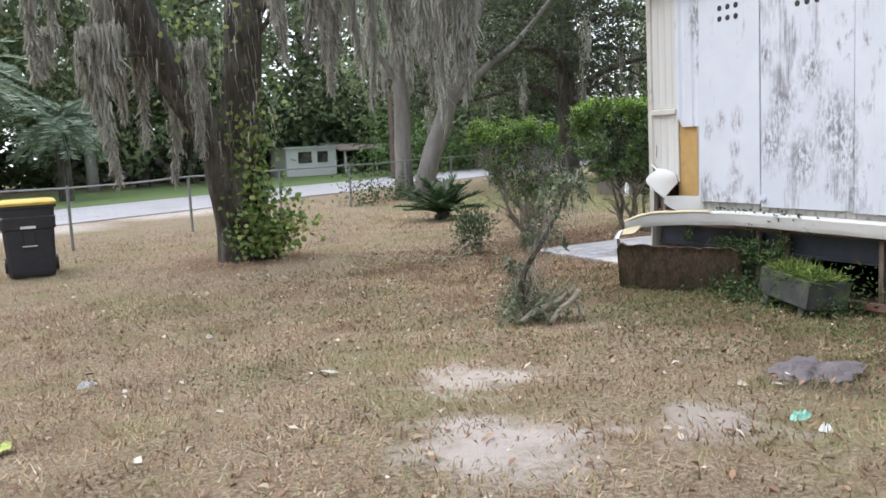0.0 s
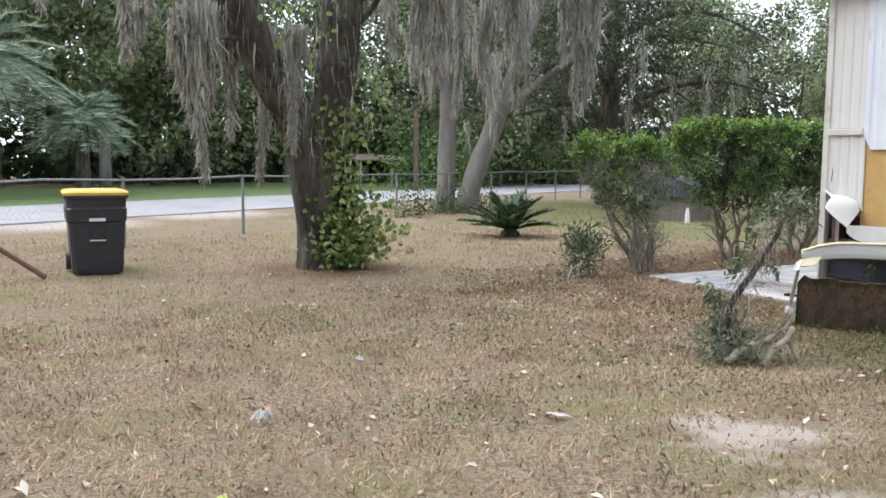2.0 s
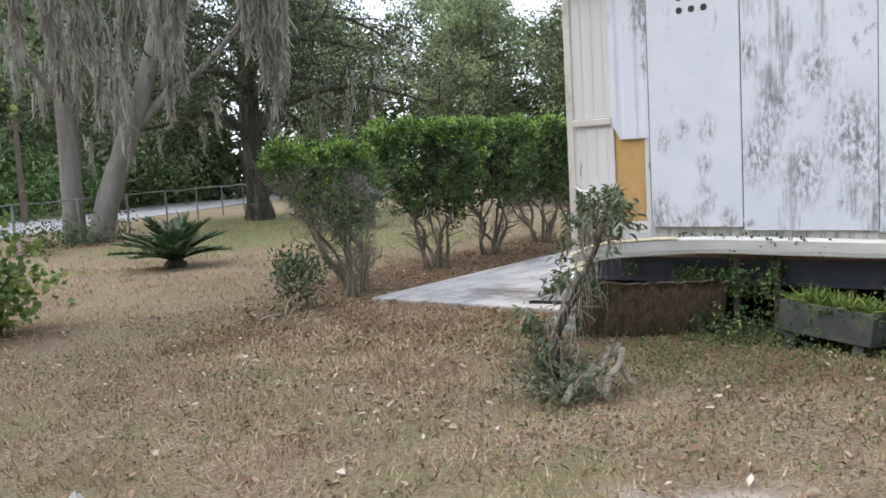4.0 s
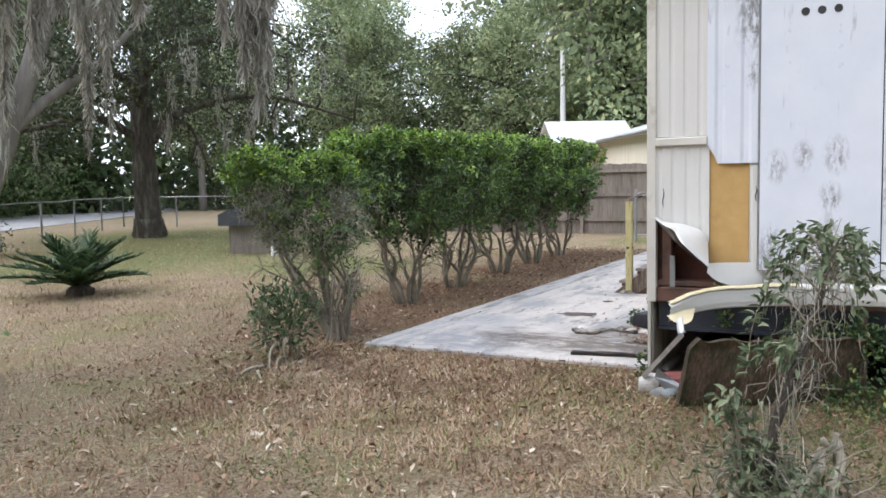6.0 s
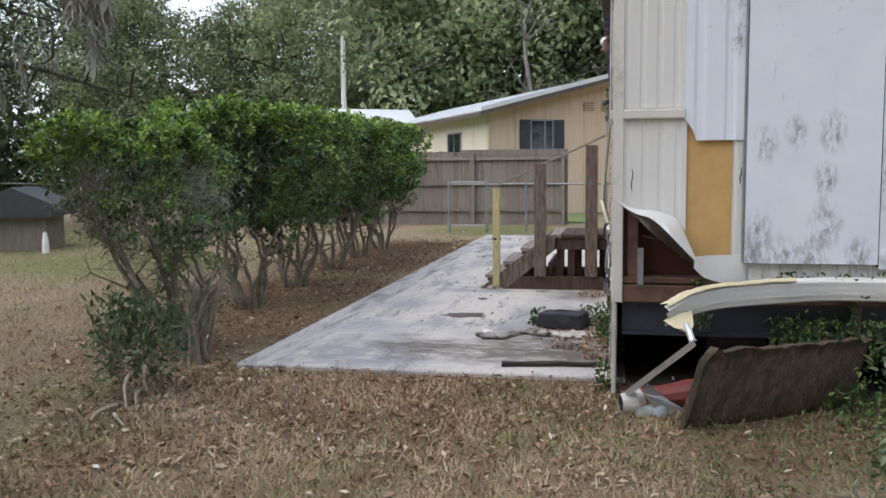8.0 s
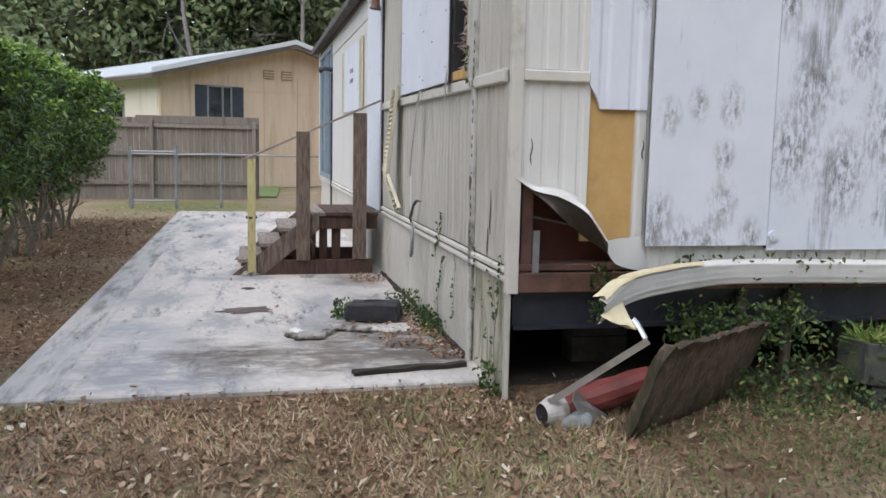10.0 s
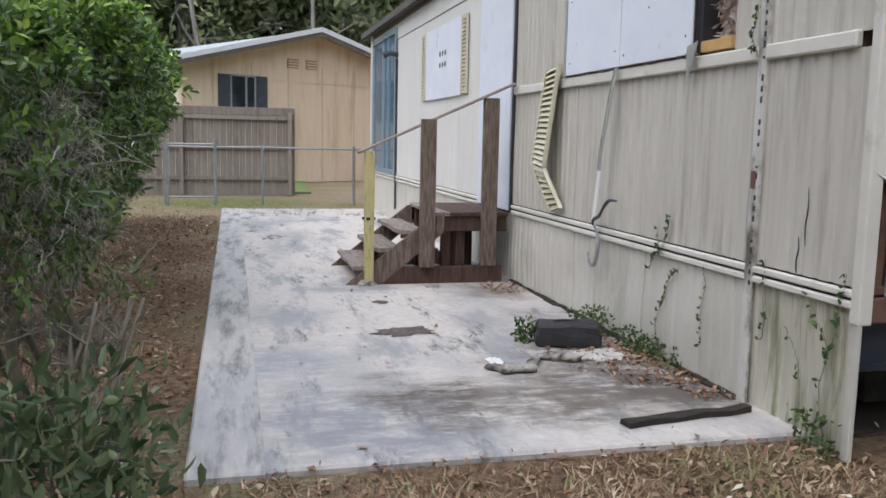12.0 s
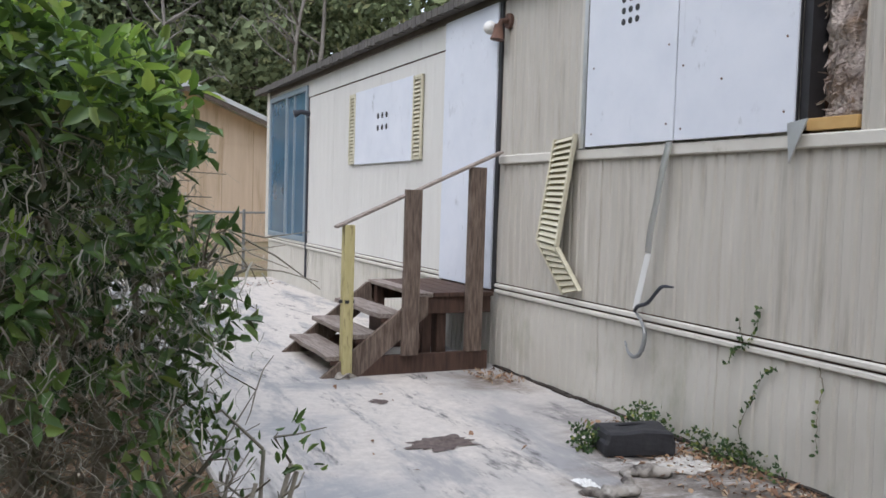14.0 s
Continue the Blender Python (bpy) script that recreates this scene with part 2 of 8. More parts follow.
LEAF_GROUND = island("ground_weed_leaf", [(0, (0.10, 0.135, 0.055)), (0.6, (0.17, 0.21, 0.085)), (1, (0.30, 0.32, 0.15))], 0.7, 0.2, 0.25)
LEAF_BLUE = island("shrub_leaf", [(0, (0.05, 0.085, 0.04)), (0.6, (0.11, 0.155, 0.075)), (1, (0.22, 0.27, 0.14))], 0.5, 0.4, 0.2)
MOSS = island("spanish_moss", [(0, (0.24, 0.23, 0.195)), (0.5, (0.41, 0.395, 0.345)), (1, (0.60, 0.585, 0.525))], 0.95, 0.1, 0.3)
FROND = island("sago_frond", [(0, (0.025, 0.06, 0.022)), (0.6, (0.05, 0.10, 0.035)), (1, (0.09, 0.14, 0.05))], 0.4, 0.5, 0.15)
PALM = island("palm_frond", [(0, (0.22, 0.29, 0.20)), (0.6, (0.34, 0.42, 0.31)), (1, (0.50, 0.55, 0.42))], 0.5, 0.4, 0.25)
GRASS = island("dry_grass", [(0, (0.27, 0.17, 0.11)), (0.3, (0.40, 0.275, 0.175)), (0.7, (0.54, 0.405, 0.27)), (0.9, (0.67, 0.545, 0.405)), (0.93, (0.34, 0.37, 0.17))], 0.9, 0.15, 0.2, (0.18, 0.22, 0.075), 0.7, 0.50, 0.64, (0.20, 0.125, 0.08))
LITTER_LEAF = island("fallen_leaf", [(0, (0.16, 0.09, 0.06)), (0.45, (0.27, 0.16, 0.10)), (0.75, (0.36, 0.24, 0.15)), (0.93, (0.46, 0.36, 0.25)), (1, (0.68, 0.62, 0.52))], 0.75, 0.25)
PALE_LEAF = island("bleached_leaf", [(0, (0.36, 0.28, 0.20)), (0.5, (0.50, 0.42, 0.33)), (1, (0.70, 0.65, 0.56))], 0.8, 0.2)
GREEN_GRASS = island("green_grass", [(0, (0.08, 0.14, 0.03)), (0.6, (0.17, 0.25, 0.06)), (1, (0.33, 0.36, 0.12))], 0.8, 0.2, 0.2)
BIN = surf("bin_plastic", (0.022, 0.022, 0.03), (0.032, 0.032, 0.04), 6, 0.45, (0.09, 0.085, 0.08), 4, 0.6, 0.9)
BIN_LID = surf("bin_lid", (0.62, 0.43, 0.07), (0.68, 0.49, 0.10), 5, 0.5, (0.35, 0.25, 0.08), 6, 0.6, 0.8)
PAPER_DULL = surf("weathered_paper", (0.42, 0.40, 0.37), (0.62, 0.60, 0.57), 14, 0.85, (0.25, 0.20, 0.15), 9, 0.5, 0.7)
PAPER = surf("white_paper", (0.72, 0.72, 0.70), (0.80, 0.80, 0.79), 6, 0.7)
GALV = surf("galvanised_steel", (0.24, 0.25, 0.26), (0.34, 0.35, 0.35), 12, 0.5, (0.16, 0.13, 0.10), 5, 0.58, 0.8, metal=0.5)
ALUM = surf("bare_aluminium", (0.58, 0.59, 0.60), (0.68, 0.69, 0.70), 8, 0.35, (0.36, 0.33, 0.29), 6, 0.55, 0.8, metal=0.7)
BRIGHT = surf("polished_trim", (0.62, 0.62, 0.62), (0.72, 0.72, 0.72), 8, 0.16, (0.40, 0.37, 0.33), 6, 0.6, 0.8, metal=0.6)
RUST = surf("rusty_steel", (0.10, 0.045, 0.035), (0.17, 0.08, 0.055), 8, 0.8)
RED = surf("faded_red_paint", (0.17, 0.032, 0.03), (0.25, 0.07, 0.058), 6, 0.5, (0.14, 0.07, 0.05), 5, 0.5, 0.8)
SHUTTER = surf("shutter_cream", (0.57, 0.535, 0.40), (0.65, 0.615, 0.48), 6, 0.5, (0.36, 0.32, 0.20), 4, 0.58, 0.8)
NHOUSE = surf("tan_plywood", (0.62, 0.475, 0.335), (0.70, 0.55, 0.41), 3, 0.8, (0.38, 0.25, 0.13), 1.2, 0.52, 0.8, (2, 2, 0.25), 30, 0.1)
NHOUSE_PALE = surf("pale_plywood", (0.70, 0.64, 0.53), (0.76, 0.70, 0.59), 3, 0.8, (0.5, 0.4, 0.24), 1.2, 0.55, 0.8, (2, 2, 0.25))
METALROOF = surf("white_metal_roof", (0.66, 0.69, 0.71), (0.74, 0.76, 0.78), 2, 0.4, (0.45, 0.47, 0.48), 1, 0.6, 0.9, metal=0.1)
SLATE = surf("slate_paint", (0.035, 0.045, 0.06), (0.06, 0.075, 0.095), 6, 0.6)
FASCIA = surf("brown_fascia", (0.10, 0.08, 0.065), (0.15, 0.12, 0.10), 5, 0.7)
FASCIA_TAN = surf("tan_fascia", (0.30, 0.215, 0.13), (0.38, 0.28, 0.18), 5, 0.8, (0.25, 0.16, 0.08), 3, 0.5, 0.8, (1, 4, 4))
FENCE = surf("grey_fence_board", (0.195, 0.165, 0.138), (0.275, 0.24, 0.205), 6, 0.9, (0.12, 0.09, 0.07), 2, 0.5, 0.8, (5, 5, 0.6), 50, 0.4, vary=0.14)
INSUL = surf("insulation_wool", (0.46, 0.37, 0.33), (0.62, 0.55, 0.50), 9, 1.0, (0.34, 0.20, 0.10), 5, 0.5, 0.75, (1, 1, 1), 30, 1.0, 0.05)
BAG = surf("black_bag_cloth", (0.018, 0.018, 0.022), (0.032, 0.032, 0.038), 20, 0.7, (0.06, 0.055, 0.055), 6, 0.6, 0.85, (1, 1, 1), 120, 0.3)
RAG = surf("dirty_rag", (0.28, 0.25, 0.22), (0.46, 0.43, 0.39), 9, 0.95, (0.07, 0.06, 0.055), 7, 0.45, 0.65)
STAIN_RAG = surf("rotted_cloth", (0.075, 0.056, 0.052), (0.17, 0.135, 0.125), 22, 0.95)
PLANK = surf("rotten_board", (0.08, 0.05, 0.034), (0.25, 0.175, 0.12), 22, 0.9, (0.05, 0.055, 0.026), 5, 0.46, 0.66, (2.2, 2.2, 0.5), 34, 1.0, 0.03)
PLANTER = surf("mossy_trough", (0.03, 0.034, 0.034), (0.075, 0.08, 0.07), 9, 0.9, (0.11, 0.13, 0.07), 5, 0.46, 0.64, (1, 1, 1), 30, 0.6, 0.01)
SHINGLE = surf("roof_edge", (0.08, 0.075, 0.07), (0.14, 0.13, 0.12), 8, 0.9)


def glass_mat(name, col, rough=0.05):
    m, N, L, B = nodes_of(name)
    L.new(mix(N, L, ramp(N, L, noise_tex(N, L, 1.3, 3), 0.3, 0.7), col, tuple(c * 1.3 for c in col)), B.inputs["Base Color"])
    B.inputs["Roughness"].default_value = rough
    B.inputs["Specular IOR Level"].default_value = 0.8
    return m


BLUE_GLASS = glass_mat("blue_film_glass", (0.06, 0.13, 0.20), 0.12)
DARK_GLASS = glass_mat("dark_window_glass", (0.015, 0.02, 0.025), 0.05)

# ground: dry turf with green patches, bare sand and dark leaf mould
SOIL, N, L, B = nodes_of("dry_turf")
base = mix(N, L, ramp(N, L, noise_tex(N, L, 34, 10, 0.78), 0.38, 0.64), (0.13, 0.09, 0.06), (0.48, 0.39, 0.27))
base = mix(N, L, ramp(N, L, noise_tex(N, L, 0.55, 5), 0.48, 0.7), base, (0.22, 0.21, 0.10))
base = mix(N, L, ramp(N, L, noise_tex(N, L, 1.1, 7, 0.65, (1, 1.3, 1)), 0.53, 0.72), base, (0.28, 0.19, 0.13))
co = N.new("ShaderNodeTexCoord")
nz = N.new("ShaderNodeTexNoise")
nz.inputs["Scale"].default_value = 2.5
nz.inputs["Detail"].default_value = 6
L.new(co.outputs["Object"], nz.inputs["Vector"])
add = N.new("ShaderNodeVectorMath")
add.operation = "MULTIPLY_ADD"
add.inputs[1].default_value = (1.3, 1.3, 0)
L.new(nz.outputs["Color"], add.inputs[0])
L.new(co.outputs["Object"], add.inputs[2])
# bare sand hollows: centre, radius
for (sx, sy, rad, colour) in ((2.72, 4.85, 0.48, (0.52, 0.45, 0.385)), (2.15, 3.55, 0.62, (0.52, 0.455, 0.40)), (3.2, 3.3, 0.45, (0.42, 0.36, 0.31)), (4.45, 3.5, 0.5, (0.12, 0.095, 0.085)), (0.4, 23.2, 2.6, (0.5, 0.44, 0.38)), (4.4, 25.6, 2.4, (0.5, 0.44, 0.38)), (5.9, 10.4, 0.7, (0.34, 0.27, 0.22))):
    d = N.new("ShaderNodeVectorMath")
    d.operation = "DISTANCE"
    L.new(add.outputs[0], d.inputs[0])
    d.inputs[1].default_value = (sx + 0.65, sy + 0.65, 0)
    base = mix(N, L, ramp(N, L, d.outputs["Value"], rad, rad * 0.45), base, colour)
# leaf mould under the hedge and the live oak
for (sx, sy, rad) in ((8.5, 11.2, 1.5), (11, 11.3, 1.6), (14, 11.4, 1.7), (17, 11.6, 1.7), (6.6, 8.4, 1.4), (3.3, 13.1, 1.5), (11.7, 24.3, 2.5), (6.0, 6.6, 1.1), (5.9, 5.0, 1.3), (5.6, 3.4, 1.4)):
    d = N.new("ShaderNodeVectorMath")
    d.operation = "DISTANCE"
    L.new(add.outputs[0], d.inputs[0])
    d.inputs[1].default_value = (sx + 0.65, sy + 0.65, 0)
    base = mix(N, L, ramp(N, L, d.outputs["Value"], rad, rad * 0.6), base, mix(N, L, ramp(N, L, noise_tex(N, L, 22, 6), 0.35, 0.65), (0.13, 0.08, 0.052), (0.29, 0.20, 0.13)))
for (sx, sy, rad) in ((16, 21, 5.5), (11.5, 20.0, 3.0), (19.5, 25.5, 5), (21.5, 10.2, 2.2), (13.5, 15.5, 2.6)):
    d = N.new("ShaderNodeVectorMath")
    d.operation = "DISTANCE"
    L.new(add.outputs[0], d.inputs[0])
    d.inputs[1].default_value = (sx + 0.65, sy + 0.65, 0)
    base = mix(N, L, ramp(N, L, d.outputs["Value"], rad, rad * 0.5), base, mix(N, L, ramp(N, L, noise_tex(N, L, 9, 6), 0.35, 0.65), (0.11, 0.13, 0.05), (0.26, 0.25, 0.12)))
L.new(base, B.inputs["Base Color"])
B.inputs["Roughness"].default_value = 0.95
B.inputs["Specular IOR Level"].default_value = 0.1
bump(N, L, B, noise_tex(N, L, 40, 8, 0.7), 1.0, 0.03)

LAWN = surf("green_lawn", (0.10, 0.16, 0.045), (0.15, 0.21, 0.065), 2, 0.9, (0.2, 0.2, 0.08), 0.4, 0.5, 0.8)

# worn concrete: pale worn middle, blue-grey skin, black mildew, brown stains
CONCRETE, N, L, B = nodes_of("worn_concrete")
base = mix(N, L, ramp(N, L, noise_tex(N, L, 18, 8, 0.7), 0.3, 0.7), (0.475, 0.44, 0.41), (0.64, 0.595, 0.55))
base = mix(N, L, ramp(N, L, noise_tex(N, L, 0.45, 6, 0.6, (0.6, 1.3, 1)), 0.52, 0.66), base, (0.34, 0.335, 0.335))
base = mix(N, L, ramp(N, L, noise_tex(N, L, 1.3, 12, 0.74, (0.5, 1.7, 1)), 0.51, 0.60), base, (0.325, 0.32, 0.325))
base = mix(N, L, ramp(N, L, noise_tex(N, L, 2.6, 12, 0.76, (0.5, 1.8, 1)), 0.56, 0.65), base, (0.095, 0.095, 0.10))
co = N.new("ShaderNodeTexCoord")
nz = N.new("ShaderNodeTexNoise")
nz.inputs["Scale"].default_value = 3.0
nz.inputs["Detail"].default_value = 7
L.new(co.outputs["Object"], nz.inputs["Vector"])
add = N.new("ShaderNodeVectorMath")
add.operation = "MULTIPLY_ADD"
add.inputs[1].default_value = (0.9, 0.9, 0)
L.new(nz.outputs["Color"], add.inputs[0])
L.new(co.outputs["Object"], add.inputs[2])
for (sx, sy, rad, colour) in ((7.5, 9.7, 0.8, (0.30, 0.30, 0.315)), (8.6, 9.9, 0.7, (0.33, 0.335, 0.35)), (9.9, 9.8, 0.5, (0.35, 0.35, 0.36)), (7.15, 9.2, 0.6, (0.27, 0.27, 0.285)), (7.86, 8.12, 0.75, (0.15, 0.115, 0.085)), (7.80, 7.85, 0.55, (0.075, 0.06, 0.05)), (7.75, 9.12, 0.50, (0.11, 0.088, 0.072)), (7.42, 8.95, 0.45, (0.13, 0.11, 0.095)), (7.54, 8.5, 0.5, (0.15, 0.125, 0.105)), (8.5, 8.0, 0.5, (0.09, 0.075, 0.065)), (9.1, 7.8, 0.55, (0.12, 0.10, 0.09)), (10.7, 7.8, 0.5, (0.16, 0.125, 0.10)), (8.0, 7.75, 0.7, (0.13, 0.11, 0.095)), (7.5, 7.7, 0.45, (0.12, 0.10, 0.085)), (11.1, 9.1, 0.55, (0.30, 0.30, 0.31)), (9.6, 7.75, 0.5, (0.25, 0.24, 0.24))):
    d = N.new("ShaderNodeVectorMath")
    d.operation = "DISTANCE"
    L.new(add.outputs[0], d.inputs[0])
    d.inputs[1].default_value = (sx + 0.45, sy + 0.45, 0)
    brk = N.new("ShaderNodeMath")
    brk.operation = "MULTIPLY"
    L.new(ramp(N, L, d.outputs["Value"], rad, rad * 0.3), brk.inputs[0])
    L.new(ramp(N, L, noise_tex(N, L, 5.0, 11, 0.78, (1.5, 0.6, 1)), 0.37, 0.56), brk.inputs[1])
    base = mix(N, L, brk.outputs[0], base, colour)
L.new(base, B.inputs["Base Color"])
B.inputs["Roughness"].default_value = 0.75
bump(N, L, B, noise_tex(N, L, 45, 8, 0.7), 0.35, 0.006)

# ---- building helpers ----
def thing(name, label, category, loc=(0, 0, 0), group="", kind=""):
    """An empty at a thing's base, which carries its parts."""
    ob = new(name)
    ob.empty_display_size = 0.2
    ob.matrix_basis = Matrix.Translation(loc)
    return tagged(ob, label, category, group, kind)


def under(ob, parent):
    if parent is not None:
        ob.parent = parent
        ob.matrix_parent_inverse = parent.matrix_basis.inverted()
    return ob


def finish(name, me, material, parent, label="", smooth=False):
    me.materials.append(material)
    if smooth:
        me.polygons.foreach_set("use_smooth", [True] * len(me.polygons))
    ob = under(new(name, me), parent)
    return tagged(ob, label) if label else ob


def part(name, bm, material, parent, label="", smooth=False):
    """One bmesh as one mesh object under a thing or under a part."""
    bmesh.ops.recalc_face_normals(bm, faces=bm.faces)
    me = bpy.data.meshes.new(name)
    bm.to_mesh(me)
    bm.free()
    return finish(name, me, material, parent, label, smooth)


def sheet(name, verts, faces, material, parent, label="", smooth=False):
    """A mesh object from arrays: verts (n, 3), faces (m, k)."""
    verts, faces = np.asarray(verts, dtype=np.float32), np.asarray(faces, dtype=np.int32)
    me = bpy.data.meshes.new(name)
    k = faces.shape[1]
    me.vertices.add(len(verts))
    me.vertices.foreach_set("co", verts.ravel())
    me.loops.add(faces.size)
    me.loops.foreach_set("vertex_index", faces.ravel())
    me.polygons.add(len(faces))
    me.polygons.foreach_set("loop_start", np.arange(0, faces.size, k, dtype=np.int32))
    me.polygons.foreach_set("loop_total", np.full(len(faces), k, dtype=np.int32))
    me.update(calc_edges=True)
    return finish(name, me, material, parent, label, smooth)


def box(bm, lo, hi, m=None, bevel=0.0):
    r = bmesh.ops.create_cube(bm, size=1)
    c = [(a + b) / 2 for a, b in zip(lo, hi)]
    s = [b - a for a, b in zip(lo, hi)]
    mm = Matrix.Translation(c) @ Matrix.Diagonal((*s, 1))
    bmesh.ops.transform(bm, verts=r["verts"], matrix=(m @ mm) if m else mm)
    if bevel:
        es = list({e for v in r["verts"] for e in v.link_edges})
        bmesh.ops.bevel(bm, geom=es, offset=bevel, segments=1, affect="EDGES", clamp_overlap=True)
    return bm


def boxed(name, lo, hi, material, parent, label="", m=None, bevel=0.004):
    return part(name, box(bmesh.new(), lo, hi, m, bevel), material, parent, label)


def tube(bm, pts, radii, n=8, cap=True, lump=0.0, rng=None):
    """A tube of n sides along points, with a radius for each."""
    rings = []
    pts = [Vector(p) for p in pts]
    for i, p in enumerate(pts):
        d = (pts[min(i + 1, len(pts) - 1)] - pts[max(i - 1, 0)]).normalized()
        a = d.cross(Vector((0.31, 0.87, 0.11)) if abs(d.z) > 0.8 else Vector((0, 0, 1))).normalized()
        b = d.cross(a).normalized()
        r = radii[i] if not isinstance(radii, (int, float)) else radii
        ring = []
        for k in range(n):
            q = 2 * math.pi * k / n
            w = r * (1 + (lump * (rng.random() - 0.5) if rng else 0))
            ring.append(bm.verts.new(p + a * math.cos(q) * w + b * math.sin(q) * w))
        rings.append(ring)
    for r0, r1 in zip(rings, rings[1:]):
        for k in range(n):
            bm.faces.new((r0[k], r0[(k + 1) % n], r1[(k + 1) % n], r1[k]))
    if cap:
        bm.faces.new(rings[0][::-1])
        bm.faces.new(rings[-1])
    return bm


def prism(bm, outline, offset):
    """A flat outline (list of points) made thick by an offset vector."""
    a = [bm.verts.new(Vector(p)) for p in outline]
    b = [bm.verts.new(Vector(p) + Vector(offset)) for p in outline]
    bm.faces.new(a)
    bm.faces.new(b[::-1])
    for i in range(len(a)):
        j = (i + 1) % len(a)
        bm.faces.new((a[j], a[i], b[i], b[j]))
    return bm


def curve_pts(ctrl, n):
    """n points on a smooth line through control points."""
    c = [Vector(p) for p in ctrl]
    c = [c[0] * 2 - c[1]] + c + [c[-1] * 2 - c[-2]]
    out = []
    for i in range(n):
        u = i / (n - 1) * (len(c) - 3)
        k = min(int(u), len(c) - 4)
        f = u - k
        p0, p1, p2, p3 = c[k:k + 4]
        out.append(0.5 * ((2 * p1) + (p2 - p0) * f + (2 * p0 - 5 * p1 + 4 * p2 - p3) * f * f + (3 * p1 - p0 - 3 * p2 + p3) * f ** 3))
    return out


def unit(v):
    return v / np.maximum(np.linalg.norm(v, axis=1, keepdims=True), 1e-6)


def leaves(name, centre, along, length, width, material, parent, rs, label="", fold=0.25, oval=False, face=None):
    """Many leaves in one mesh: each a folded blade that points along its own direction."""
    n = len(centre)
    along = unit(np.asarray(along, float))
    side = unit(np.cross(along, unit(rs.normal(size=(n, 3))) if face is None else unit(np.asarray(face, float) + rs.normal(size=(n, 3)) * 0.45)))
    up = np.cross(side, along)
    ln = (length * rs.uniform(0.65, 1.25, n))[:, None]
    w = (width * rs.uniform(0.7, 1.2, n))[:, None]
    base, tip = centre, centre + along * ln + up * ln * rs.uniform(-0.25, 0.1, n)[:, None]
    if not oval:
        mid = centre + along * ln * 0.45
        V = np.stack([base, mid + side * w / 2 + up * w * fold, tip, mid - side * w / 2 + up * w * fold], 1).reshape(-1, 3)
        k = np.arange(n)[:, None] * 4
        F = np.concatenate([k + np.array([[0, 1, 2]]), k + np.array([[0, 2, 3]])], 1).reshape(-1, 3)
    else:
        m1, m2 = centre + along * ln * 0.28, centre + along * ln * 0.68
        V = np.stack([base, m1 + side * w / 2 + up * w * fold, m2 + side * w * 0.42 + up * w * fold, tip, m2 - side * w * 0.42 + up * w * fold, m1 - side * w / 2 + up * w * fold], 1).reshape(-1, 3)
        k = np.arange(n)[:, None] * 6
        F = np.concatenate([k + np.array([[0, 1, 2, 3]]), k + np.array([[0, 3, 4, 5]])], 1).reshape(-1, 4)
    return sheet(name, V, F, material, parent, label)


def clumps(name, centres, spread, each, length, width, material, parent, rs):
    """A crown of leaf clumps: the leaves of each clump face away from its heart."""
    k = np.asarray(centres, float)
    off = rs.normal(size=(len(k), each, 3))
    c = (k[:, None, :] + off * np.asarray(spread)).reshape(-1, 3)
    off = off.reshape(-1, 3)
    along = np.cross(off, rs.normal(size=off.shape)) + rs.normal(size=off.shape) * 0.25
    return leaves(name, c, along, length, width, material, parent, rs, face=off + (0, 0, 0.5))


def ground_z(x, y):
    """Height of the yard: a little higher where the walk begins."""
    x, y = np.asarray(x, float), np.asarray(y, float)
    s = np.clip((7.5 - y) / 4.0, 0, 1)
    s = s * s * (3 - 2 * s)
    near = np.clip((6.5 - x) / 3.0, 0, 1)
    z = -0.12 + 0.10 * s * near
    lumps = 0.018 * (np.sin(x * 1.7 + 0.6 * y) * np.sin(y * 1.3 - 0.4 * x) + 0.6 * np.sin(x * 3.9 + 1.1) * np.sin(y * 3.3))
    return z + lumps * np.clip((6.6 - x) / 0.6, 0, 1) + 0.03 * np.clip((y - 14) / 10, 0, 1)

# ---- the ground, the road, the slab ----
def ground_sheet():
    xs = np.concatenate([np.linspace(-900, -40, 12), np.linspace(-30, -6, 13), np.linspace(-5, 14, 96), np.linspace(15, 50, 36), np.linspace(60, 900, 12)])
    ys = np.concatenate([np.linspace(-900, -40, 12), np.linspace(-30, -5, 12), np.linspace(-4, 16, 101), np.linspace(17, 60, 44), np.linspace(70, 900, 12)])
    X, Y = np.meshgrid(xs, ys)
    V = np.stack([X.ravel(), Y.ravel(), ground_z(X, Y).ravel()], 1)
    w, h = len(xs), len(ys)
    i = (np.arange(h - 1)[:, None] * w + np.arange(w - 1)[None, :]).ravel()
    ob = sheet("ground", V, np.stack([i, i + 1, i + w + 1, i + w], 1), SOIL, None, smooth=True)
    tagged(ob, "dry mown brown turf with bare sandy patches", "ground", kind="structure")


ground_sheet()


def strip(name, edge, width, z, thick, material, label, category, x0=-120, x1=160, slope=0.55):
    bm = bmesh.new()
    up = Vector((-slope, 1, 0)).normalized() * width
    a, b = Vector((x0, edge + slope * x0, z)), Vector((x1, edge + slope * x1, z))
    prism(bm, [a, b, b + up, a + up], (0, 0, -thick))
    return tagged(part(name, bm, material, None), label, category, kind="structure")


strip("road", 23.6, 7.0, -0.055, 0.2, ROAD, "pale worn asphalt road along the fence", "road")
strip("lawn", 31.7, 16.0, -0.05, 0.2, LAWN, "mown green lawn across the road", "lawn")
strip("side_lawn", 9.5, 9.0, -0.075, 0.2, LAWN, "strip of green grass behind the chain-link fence", "lawn", x0=24.4, x1=60, slope=-0.05)


